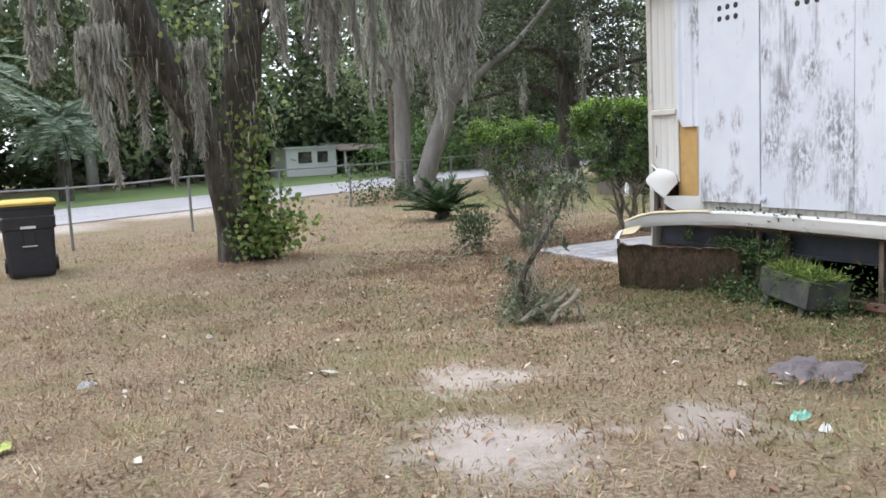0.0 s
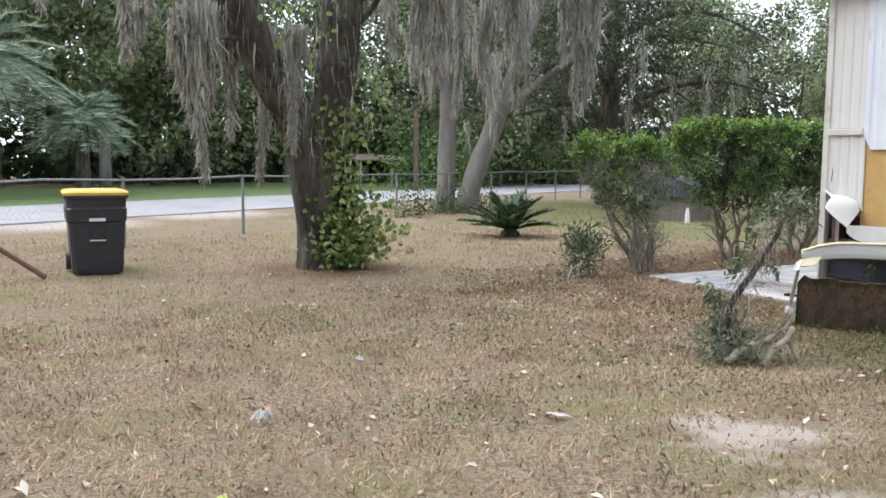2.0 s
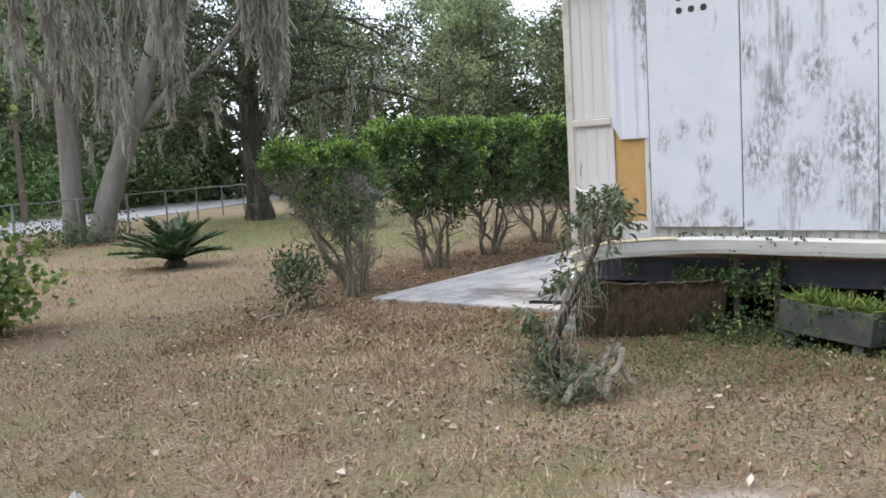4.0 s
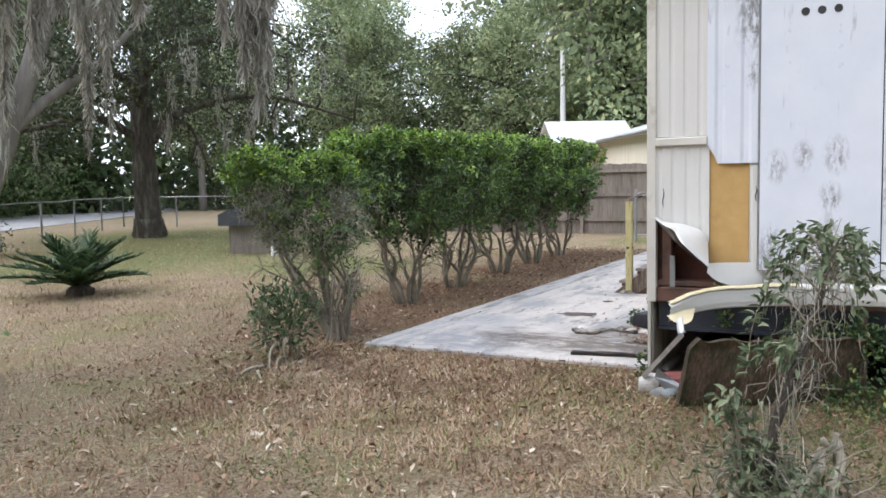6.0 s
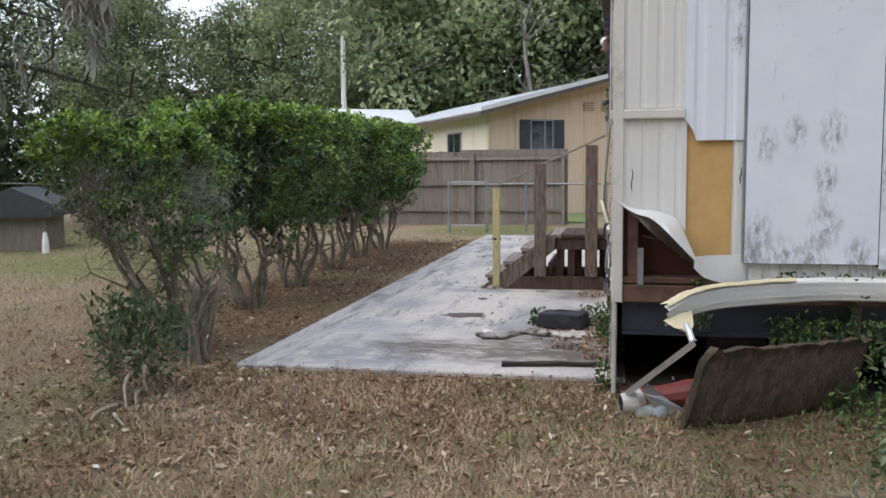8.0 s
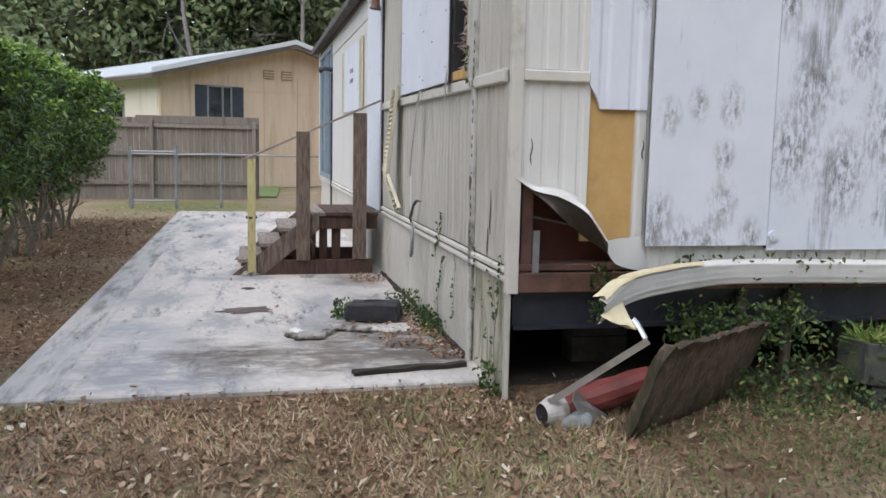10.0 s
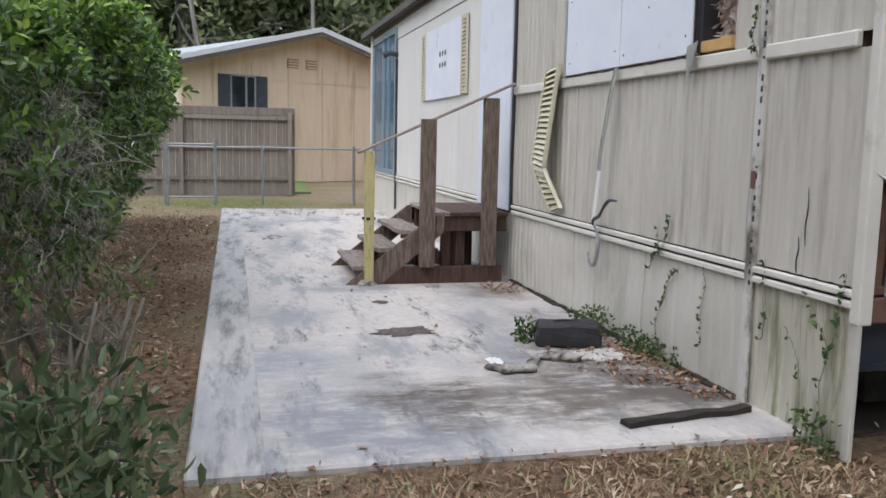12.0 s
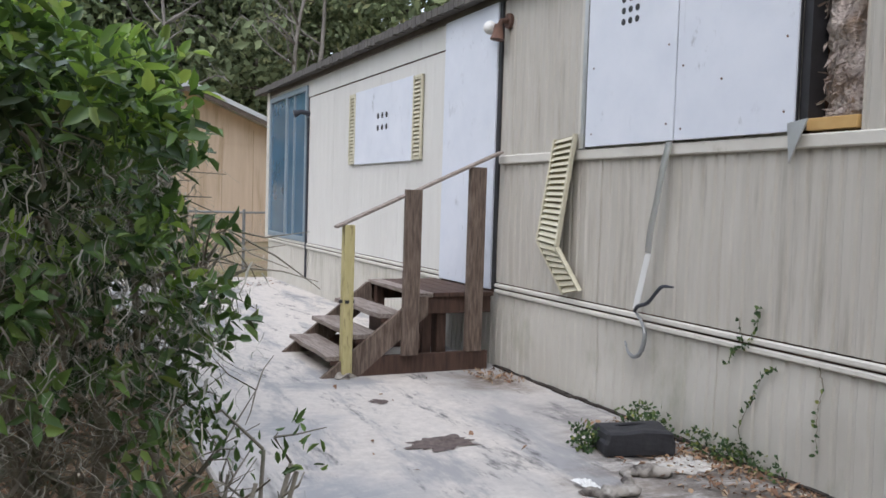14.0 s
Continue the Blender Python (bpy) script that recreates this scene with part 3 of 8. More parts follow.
def slab():
    bm = bmesh.new()
    box(bm, (6.88, 7.40, -0.3), (19.7, 10.3, -0.085), bevel=0.012)
    s = tagged(part("concrete_slab", bm, CONCRETE, None), "worn stained concrete patio slab beside the mobile home", "patio", kind="structure")
    bm = bmesh.new()
    box(bm, (6.86, 10.0, -0.28), (19.72, 10.33, -0.081), bevel=0.012)
    part("edging_strip", bm, surf("dark_concrete", (0.40, 0.39, 0.385), (0.55, 0.52, 0.495), 6, 0.85, (0.20, 0.195, 0.19), 3.5, 0.48, 0.66, (0.5, 2.5, 1), 50, 0.5), s, "darker mildewed concrete edging")
    # uneven dark strip: the shadow line at the wall's foot, put into colour
    bm = bmesh.new()
    rng = random.Random(6)
    x = 7.42
    while x < 11.2:
        w, d = rng.uniform(0.05, 0.16), rng.uniform(0.02, 0.06)
        box(bm, (x, 7.485, -0.09), (x + w, 7.49 + d, -0.078 + rng.uniform(0, 0.012)))
        x += w
    tagged(part("wall_foot_shade", bm, ROT_SHADE, s, "dark uneven strip painted for the shadow along the wall's foot"), kind="stuff")
    return s


slab()
# sheet over the soil whose dark colour carries the crawlspace shade
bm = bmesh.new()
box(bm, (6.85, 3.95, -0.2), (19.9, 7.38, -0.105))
tagged(part("crawlspace_floor", bm, surf("shaded_earth", (0.05, 0.04, 0.033), (0.085, 0.068, 0.055), 7, 0.95, None, 1, 0, 1, (1, 1, 1), 30, 0.8), None), "earth under the mobile home, coloured dark for the shade there", "earth", kind="structure")

# ---- the mobile home ----
XW, YW = 6.58, 7.49          # outer faces of its end wall and of its long wall
home = thing("mobile_home", "derelict cream mobile home with boarded windows and torn siding", "mobile home", (12, 6, -0.12))


def ribbed(name, axis, a0, a1, z0, z1, face, out, material, pitch=0.105, depth=0.011, thick=0.012, label="", bottom=None, bow=0.0, rng=None):
    """A sheet of vertically ribbed metal. axis 'x': lies along x and faces y; out is +1 or -1."""
    prof, a = [], a0
    while a < a1 - 1e-6:
        for f, d in ((0.0, 0.0), (0.30, 0.0), (0.42, 1.0), (0.60, 1.0), (0.72, 0.0)):
            if a + f * pitch < a1:
                prof.append((a + f * pitch, d * depth))
        a += pitch
    prof.append((a1, 0.0))
    V, n = [], len(prof)
    rows = 5 if bow else 2
    for layer in (0, 1):
        for r in range(rows):
            u = r / (rows - 1)
            for k, (a, d) in enumerate(prof):
                zb = bottom(a) if bottom else z0
                z = zb + (z1 - zb) * u
                w = bow * math.sin(a * 2.3 + u * 3) * math.sin(u * math.pi)
                o = face + out * ((-d + w) if layer == 0 else -thick - depth)
                V.append((a, o, z) if axis == "x" else (o, a, z))
    F = []
    for r in range(rows - 1):
        for k in range(n - 1):
            i = r * n + k
            F.append((i, i + 1, i + n + 1, i + n))
            j = i + rows * n
            F.append((j, j + n, j + n + 1, j + 1))
    top, off = (rows - 1) * n, rows * n
    for k in range(n - 1):
        F.append((k, k + off, k + 1 + off, k + 1))
        F.append((top + k, top + k + 1, top + k + 1 + off, top + k + off))
    for r in range(rows - 1):
        for k in (0, n - 1):
            i = r * n + k
            F.append((i, i + n, i + n + off, i + off))
    bm = bmesh.new()
    vs = [bm.verts.new(v) for v in V]
    for f in F:
        bm.faces.new([vs[i] for i in f])
    return part(name, bm, material, home, label)


# structure behind the skin
for lo, hi in (((6.72, 7.36, 0.62), (7.55, 7.46, 3.18)), ((8.1, 7.36, 0.62), (20.0, 7.46, 3.18)), ((7.55, 7.30, 0.62), (8.1, 7.36, 3.18)), ((6.68, 3.9, 0.62), (6.76, 6.66, 3.18)), ((6.68, 6.66, 1.3), (6.76, 7.36, 3.18)), ((6.76, 3.85, 0.62), (20.0, 3.95, 3.18)), ((19.9, 3.95, 0.62), (20.0, 7.36, 3.18))):
    boxed("inner_wall", lo, hi, JOIST, home, "", None, 0)
boxed("floor_deck", (6.72, 3.9, 0.54), (20.0, 7.44, 0.62), JOIST, home, "", None, 0)

# long wall
for a0, a1 in ((6.62, 7.37), (7.39, 8.6), (8.6, 9.82), (9.82, 11.34)):
    ribbed("siding_panel", "x", a0, a1, 0.66, 1.70, YW, 1, CREAM, bow=0.006)
for a0, a1, z0 in ((6.62, 7.37, 1.77), (7.39, 7.67, 1.77), (7.67, 8.06, 3.0), (8.06, 9.82, 1.77), (9.82, 11.34, 1.77)):
    ribbed("siding_panel", "x", a0, a1, z0, 3.17, YW, 1, CREAM)
a = 12.52
while a < 17.4:
    ribbed("siding_panel", "x", a, min(a + 1.22, 17.5), 0.66, 2.86, YW, 1, CREAM_PALE, pitch=0.203, depth=0.004)
    a += 1.225
ribbed("siding_panel", "x", 12.52, 19.98, 2.88, 3.17, YW, 1, CREAM_PALE, pitch=0.203, depth=0.004)
ribbed("siding_panel", "x", 17.5, 19.98, 0.62, 0.70, YW, 1, CREAM_PALE, pitch=0.4, depth=0.002)
boxed("corner_trim", (19.86, 7.46, 0.62), (20.03, 7.53, 3.18), TRIM, home)
a = 6.62
while a < 19.9:
    hi = min(a + 1.22, 19.96) if a > 7 else 7.36
    ribbed("skirting_panel", "x", a, hi, -0.13, 0.56, YW - 0.004, 1, SKIRT if a > 7 else SKIRT_MOSS, bow=0.012)
    a = hi + 0.002
boxed("belt_trim", (6.70, YW - 0.01, 1.70), (7.35, YW + 0.03, 1.775), TRIM, home, "", None, 0.008)
boxed("belt_trim", (7.42, YW - 0.01, 1.70), (11.32, YW + 0.03, 1.775), TRIM, home, "", None, 0.008)
for z in (0.565, 0.615):
    boxed("bottom_trim", (6.62, YW - 0.01, z), (11.34, YW + 0.022, z + 0.036), TRIM, home, "", None, 0.008)
    boxed("bottom_trim", (12.5, YW - 0.01, z), (19.86, YW + 0.022, z + 0.036), TRIM, home, "", None, 0.008)

# joint strip with punched holes
js = boxed("joint_strip", (7.345, YW - 0.005, -0.1), (7.415, YW + 0.028, 3.17), TRIM_DIRTY, home, "rust-stained joint strip with nail holes", None, 0.008)
rng = random.Random(3)
z = 0.55
while z < 2.9:
    if rng.random() < 0.75:
        # raised box, its colour standing in for the dark of a nail hole
        boxed("nail_hole", (7.352, YW + 0.026, z), (7.366, YW + 0.031, z + rng.uniform(0.012, 0.035)), DARKHOLE, js, "", None, 0)
    z += 0.055
for zz in (2.35, 2.55, 1.05):
    boxed("rust_hole", (7.36, YW + 0.026, zz), (7.40, YW + 0.032, zz + 0.09), RUST, js, "", None, 0)
boxed("corner_trim", (XW - 0.012, 7.43, 0.5), (XW + 0.05, YW + 0.012, 3.12), TRIM, home, "", None, 0.006)
boxed("corner_strip", (XW - 0.006, 7.47, -0.12), (XW + 0.045, YW + 0.006, 0.5), SKIRT, home, "rust-edged metal strip", pose(0, 0, 0), 0.004)

# end wall: torn lower sheet, bare fibre board, pale upper sheets
def torn(y):
    return float(np.interp(y, [6.66, 6.85, 6.92, 6.99, 7.10, 7.28, 7.46], [0.65, 0.69, 0.80, 0.93, 1.0, 1.07, 1.16]))


ribbed("siding_panel", "y", 7.05, 7.46, 1.77, 3.12, XW, -1, CREAM_PALE, depth=0.006)
ribbed("siding_panel", "y", 6.68, 7.05, 1.57, 3.12, XW - 0.012, -1, SHEET_WORN, pitch=0.185, depth=0.012, label="weathered pale metal sheet with a ragged lower edge", bottom=lambda y: 1.70 if y > 7.03 else (1.62 if y > 6.985 else 1.56))
ribbed("siding_panel", "y", 7.035, 7.46, 1.0, 1.70, XW, -1, CREAM_PALE, depth=0.006, label="torn siding sheet curling away from the wall", bottom=lambda y: float(np.interp(y, [7.03, 7.08, 7.16, 7.25, 7.36, 7.46], [0.96, 1.045, 1.085, 1.107, 1.12, 1.195])))
ribbed("siding_panel", "y", 6.665, 6.75, 0.82, 1.58, XW, -1, CREAM_PALE, pitch=0.2)
ribbed("siding_panel", "y", 3.86, 6.665, 0.62, 3.12, XW, -1, CREAM_PALE)
boxed("belt_trim", (XW - 0.03, 7.045, 1.70), (XW + 0.01, 7.435, 1.765), TRIM, home, "", None, 0.008)
boxed("fibre_board", (XW + 0.02, 6.70, 0.80), (XW + 0.035, 7.06, 1.76), TAN, home, "exposed tan fibre board under torn siding")


SHEET_BACK = surf("sheet_back", (0.05, 0.041, 0.035), (0.09, 0.078, 0.068), 7, 0.6, (0.035, 0.028, 0.024), 3, 0.5, 0.8, (9, 9, 0.8))


def loft(name, edges, material, label, n=22, steps=5):
    """A thin sheet between smooth edge lines."""
    lines = [curve_pts(e, n) for e in edges]
    V, F, k = [], [], (len(lines) - 1) * steps + 1
    for i in range(n):
        ctrl = [ln[i] for ln in lines]
        row = curve_pts(ctrl, k) if len(ctrl) > 2 else [ctrl[0].lerp(ctrl[1], q / (k - 1)) for q in range(k)]
        V += row
    for i in range(n - 1):
        for j in range(k - 1):
            q = i * k + j
            F.append((q, q + 1, q + k + 1, q + k))
    return sheet(name, V, F, material, home, label, True)


def curl():
    crease = [(6.575, 7.462, 1.175), (6.555, 7.35, 1.105), (6.42, 7.255, 1.092), (6.255, 7.175, 1.03), (6.26, 7.10, 0.94), (6.335, 6.99, 0.825)]
    lip = [Vector(q) + Vector((-0.012, 0.006, -0.012 - 0.012 * (i in (2, 3)))) for i, q in enumerate(crease)]
    wall = [(6.572, 7.462, 1.20), (6.572, 7.36, 1.125), (6.572, 7.25, 1.112), (6.572, 7.16, 1.09), (6.572, 7.08, 1.05), (6.572, 7.04, 0.97)]
    loft("curled_sheet", [wall, crease], CREAM_PALE, "white face of the outward bent siding sheet")
    loft("torn_edge", [crease, lip], CREAM_PALE, "bent white edge of torn sheet", 22, 2)
    back = [(6.578, 7.45, 1.15), (6.48, 7.31, 1.03), (6.45, 7.227, 0.95), (6.45, 7.097, 0.845), (6.42, 7.01, 0.785), (6.34, 7.0, 0.765)]
    inner = [Vector(q) + Vector((0.006, 0, -0.02)) for q in crease]
    loft("sheet_back", [inner, back], SHEET_BACK, "dark back of curled siding")
    top = [(6.335, 6.995, 0.835), (6.43, 6.90, 0.835), (6.53, 6.77, 0.83), (6.572, 6.665, 0.83)]
    low = [(6.325, 7.00, 0.765), (6.375, 6.93, 0.70), (6.46, 6.80, 0.655), (6.568, 6.65, 0.625)]
    loft("torn_edge", [top, low], CREAM_PALE, "bent white lower end of torn sheet")


curl()
# what the hole shows
boxed("back_panel", (6.86, 6.4, 0.6), (6.88, 7.40, 1.3), surf("stained_ply", (0.14, 0.05, 0.035), (0.21, 0.085, 0.06), 5, 0.8, (0.05, 0.03, 0.025), 3, 0.5, 0.75), home)
boxed("stud", (6.64, 7.33, 0.6), (6.72, 7.40, 1.3), JOIST, home)
boxed("stud", (6.66, 6.72, 0.6), (6.75, 6.80, 1.3), JOIST, home)
boxed("strap", (6.615, 7.295, 0.5), (6.625, 7.335, 0.86), GALV, home, "galvanised strap", None, 0.001)
boxed("sill_plate", (6.62, 6.3, 0.625), (6.80, 7.43, 0.665), JOIST, home)
boxed("rim_joist", (6.60, 3.9, 0.50), (6.66, 7.44, 0.615), JOIST, home, "bare reddish rim joist", None, 0.006)
bm = bmesh.new()
tube(bm, [(6.78, 7.3, 0.93), (6.77, 7.05, 0.88), (6.76, 6.85, 0.76)], 0.008, 6)
part("loose_wire", bm, GALV, home)

# cracks in the siding
for axis, a, z0, z1 in (("y", 7.375, 1.235, 1.386), ("y", 6.70, 1.28, 1.39), ("x", 6.97, 0.80, 1.08), ("x", 7.02, 0.66, 0.84)):
    crack = curve_pts([(XW - 0.004, a, z0) if axis == "y" else (a, YW + 0.003, z0), (XW - 0.004, a + 0.006, (z0 * 2 + z1) / 3) if axis == "y" else (a + 0.008, YW + 0.003, (z0 * 2 + z1) / 3), (XW - 0.004, a - 0.004, (z0 + z1 * 2) / 3) if axis == "y" else (a - 0.004, YW + 0.003, (z0 + z1 * 2) / 3), (XW - 0.004, a + 0.003, z1) if axis == "y" else (a + 0.003, YW + 0.003, z1)], 10)
    bm = bmesh.new()
    tube(bm, crack, [0.0015, 0.003, 0.004, 0.0035, 0.004, 0.004, 0.0035, 0.003, 0.0025, 0.0012], 5)
    part("crack", bm, DARKHOLE, home)

# chassis
bm = bmesh.new()
prism(bm, [(6.64, 3.9, 0.275), (6.74, 3.9, 0.275), (6.74, 3.9, 0.30), (6.70, 3.9, 0.30), (6.70, 3.9, 0.47), (6.74, 3.9, 0.47), (6.74, 3.9, 0.498), (6.64, 3.9, 0.498), (6.64, 3.9, 0.47), (6.675, 3.9, 0.47), (6.675, 3.9, 0.30), (6.64, 3.9, 0.30)], (0, 3.53, 0))
part("chassis_beam", bm, CHASSIS, home, "blue-black steel chassis beam")
for y in (6.6, 4.6):
    bm = bmesh.new()
    box(bm, (6.74, y - 0.05, 0.28), (19.8, y + 0.05, 0.5))
    part("chassis_beam", bm, CHASSIS, home)
# support blocks, their concrete darkened in colour to look shaded
for x, y in ((7.3, 6.6), (7.3, 4.6), (9.6, 6.6)):
    for k, z in enumerate((-0.13, 0.07)):
        boxed("block", (x, y - 0.2, z), (x + 0.2, y + 0.2, z + 0.195), SHADED_BLOCK, home, "grey concrete support block coloured dark for the crawlspace shade")

# unseen boxes, added to keep light from leaking in under the home
boxed("back_light_block", (6.7, 3.86, -0.14), (20.0, 3.92, 0.56), SKIRT, home, "", None, 0)
boxed("back_light_block", (19.94, 3.92, -0.14), (20.0, 7.44, 0.56), SKIRT, home, "", None, 0)

# boards over the end wall's window
def vent_holes(parent, centre, axis, n, m, step, r, out):
    for i in range(n):
        for j in range(m):
            bm = bmesh.new()
            d, e = (i - (n - 1) / 2) * step, (j - (m - 1) / 2) * step
            c = Vector(centre) + (Vector((0, d, e)) if axis == "y" else Vector((d, 0, e)))
            o = Vector((out, 0, 0)) if axis == "y" else Vector((0, out, 0))
            # raised disc; the shade inside the hole is only its near-black colour
            tube(bm, [c - o * 0.004, c + o * 0.003], r, 14)
            part("vent_hole", bm, DARKHOLE, parent)


def board(x0, x1, y0, y1, z0, z1, material, label, cut=0.0):
    b = boxed("board", (x0, y0, z0), (x1, y1, z1), material, home, label, None, 0.003)
    return b


for y0, y1, z0, x, mt, dots, lb in ((5.885, 6.672, 0.775, XW - 0.045, BOARD, 6.275, "white-painted plywood board with six vent holes"), (4.872, 5.878, 0.745, XW - 0.038, BOARD_WORN, 5.35, "white-painted plywood board streaked with black mildew"), (3.87, 4.866, 0.73, XW - 0.042, BOARD_WORN, 4.35, "white-painted plywood board streaked with black mildew")):
    b = board(x, x + 0.018, y0, y1, z0, 3.06, mt, lb)
    vent_holes(b, (x, dots, 2.655), "y", 3, 2, 0.105, 0.028, -1)
# near-black strips paint the shade in the gaps between boards
boxed("board_gap", (XW - 0.03, 5.872, 0.76), (XW - 0.022, 5.892, 2.92), DARKHOLE, home, "", None, 0)
boxed("board_gap", (XW - 0.03, 4.862, 0.75), (XW - 0.026, 4.876, 2.92), DARKHOLE, home, "", None, 0)
boxed("edge_strip", (XW - 0.028, 6.674, 0.78), (XW - 0.012, 6.69, 2.9), GALV, home)
bm = bmesh.new()
tube(bm, [(XW - 0.06, 5.845, 0.835), (XW - 0.036, 5.845, 0.835)], 0.033, 14)
tube(bm, [(XW - 0.066, 5.845, 0.835), (XW - 0.06, 5.845, 0.835)], 0.014, 10)
part("round_vent", bm, BOARD_CLEAN, home, "small white round vent")

# peeled trim strip below the boards
FOAM = surf("yellowed_foam", (0.58, 0.50, 0.31), (0.68, 0.61, 0.42), 12, 0.9, (0.40, 0.28, 0.12), 6, 0.52, 0.75, (1, 1, 1), 60, 0.5)


def peeled():
    path = curve_pts([(5.95, 7.19, 0.515), (6.06, 7.04, 0.580), (6.16, 6.86, 0.612), (6.36, 6.48, 0.622), (6.50, 6.05, 0.625), (6.53, 5.0, 0.605), (6.54, 3.9, 0.59)], 40)
    prof = [(0.0, -0.075), (0.02, -0.062), (0.006, -0.045), (0.026, -0.028), (0.008, -0.012), (0.026, 0.008), (0.008, 0.024), (0.026, 0.044), (0.006, 0.06), (-0.03, 0.072)]
    V, F, n = [], [], len(prof)
    for i, p in enumerate(path):
        d = (path[min(i + 1, 39)] - path[max(i - 1, 0)]).normalized()
        o = d.cross(Vector((0, 0, 1))).normalized()
        if o.x > 0:
            o = -o
        lean = 0.35 * max(0, 1 - i / 9)
        for a, h in prof:
            V.append(p + o * (a + lean * h * 0.7) + Vector((0, 0, h * (1 - 0.35 * lean))))
    for i in range(39):
        for k in range(n - 1):
            q = i * n + k
            F.append((q, q + 1, q + n + 1, q + n))
    ob = sheet("bottom_trim", V, F, CREAM_PALE, home, "ribbed cream trim strip peeled from the wall")
    V, F = [], []
    for i, p in enumerate(path[:22]):
        e = 0.010 * noise.noise((i * 0.7, 3, 0))
        V += [p + Vector((0.045, 0.028, 0.070 + e)), p + Vector((-0.018, -0.008, 0.086 + e)), p + Vector((-0.030, -0.015, 0.066 + e))]
    for i in range(21):
        for k in range(2):
            q = i * 3 + k
            F.append((q, q + 1, q + 4, q + 3))
    sheet("foam_strip", V, F, FOAM, ob, "torn tan edge")
    return ob


peeled()
loft("torn_end", [[(5.93, 7.20, 0.50), (5.98, 7.12, 0.53), (6.05, 7.03, 0.55)], [(5.87, 7.14, 0.47), (5.89, 7.09, 0.455), (5.94, 7.03, 0.475)], [(5.82, 7.10, 0.475), (5.79, 7.075, 0.455), (5.80, 7.06, 0.465)]], FOAM, "torn cream flap at the end of the trim", 12, 3)

# roof
bm = bmesh.new()
prism(bm, [(6.44, YW + 0.13, 3.24), (6.44, 5.67, 3.48), (6.44, 3.72, 3.24), (6.44, 3.72, 3.19), (6.44, YW + 0.13, 3.19)], (14.1, 0, 0))
part("roof", bm, SHINGLE, home, "low dark roof with a ragged edge")
bm = bmesh.new()
prism(bm, [(6.40, YW + 0.12, 3.34), (6.40, 5.67, 3.52), (6.40, 3.74, 3.34), (6.40, 3.74, 3.12), (6.40, YW + 0.12, 3.12)], (0.10, 0, 0))
part("fascia", bm, FASCIA_TAN, home, "bare tan timber fascia")
boxed("soffit", (6.50, 3.86, 3.12), (6.62, YW, 3.18), FASCIA_TAN, home)
rng = random.Random(8)
x = 6.5
while x < 20.5:
    w = rng.uniform(0.09, 0.14)
    h = rng.uniform(0.0, 0.02)
    boxed("roof_edge", (x, YW + 0.08, 3.185 - h), (x + w * 0.9, YW + 0.155, 3.255 + h), SHINGLE, home, "", None, 0)
    x += w
boxed("eave_trim", (6.6, YW - 0.01, 3.12), (20.02, YW + 0.02, 3.185), FASCIA, home)

# boards, opening and insulation in the long wall
for x0, x1, z1 in ((9.01, 9.98, 3.12), (8.05, 9.0, 3.12)):
    b = board(x0, x1, YW + 0.026, YW + 0.046, 1.79, z1, BOARD_CLEAN, "white-painted plywood board over a window")
    vent_holes(b, ((x0 + x1) / 2, YW + 0.046, 2.70), "x", 3, 3, 0.075, 0.022, 1)
for x in (8.045, 9.002, 9.984):
    boxed("board_edge", (x, YW + 0.02, 1.785), (x + 0.012, YW + 0.036, 3.12), DARKHOLE, home, "", None, 0)
boxed("window_frame", (10.0, YW, 1.78), (10.045, YW + 0.045, 3.12), ALUM, home)
boxed("window_frame", (10.06, YW, 1.78), (10.10, YW + 0.03, 3.12), TRIM, home)


def insulation():
    rs = np.random.RandomState(5)
    nx, nz = 16, 40
    V, F = [], []
    for j in range(nz):
        for i in range(nx):
            x, z = 7.70 + 0.29 * i / (nx - 1), 1.85 + 1.15 * j / (nz - 1)
            e = math.sin(math.pi * i / (nx - 1)) ** 0.5
            V.append((x + rs.normal() * 0.008, 7.37 + e * (0.06 + 0.05 * noise.noise((x * 9, 0, z * 7))) + rs.normal() * 0.008, z))
    for j in range(nz - 1):
        for i in range(nx - 1):
            a = j * nx + i
            F.append((a, a + 1, a + nx + 1, a + nx))
    ob = sheet("insulation", V, F, INSUL, home, "ragged pink-brown insulation wool", True)
    c = np.array(V)[rs.choice(len(V), 260)]
    leaves("tuft", c, rs.normal(size=(260, 3)) * (0.6, 0.4, 0.6) + (0, 0.5, -0.6), 0.09, 0.018, INSUL, ob, rs)


insulation()
boxed("jamb", (7.99, 7.38, 1.80), (8.045, YW + 0.012, 3.0), DARKHOLE, home, "", None, 0)
boxed("jamb", (7.68, 7.38, 1.79), (7.99, YW + 0.02, 1.855), TAN, home, "bare yellow timber sill")
bm = bmesh.new()
prism(bm, [(8.08, YW + 0.05, 1.835), (7.93, YW + 0.07, 1.85), (8.05, YW + 0.06, 1.62)], (0.004, 0.006, 0))
part("bent_flashing", bm, ALUM, home, "bent bright metal flashing")

for x, z in ((8.12, 1.9), (8.12, 2.3), (8.12, 2.8), (8.94, 1.86), (8.94, 2.25), (9.08, 1.9), (9.08, 2.4), (9.9, 1.88), (9.9, 2.35), (8.6, 2.13)):
    bm = bmesh.new()
    tube(bm, [(x, YW + 0.045, z), (x, YW + 0.0495, z)], 0.007, 8)
    part("screw", bm, RUST, home)
# door board
b = board(11.40, 12.49, YW + 0.014, YW + 0.034, 0.59, 3.12, BOARD_CLEAN, "tall white board over the doorway")
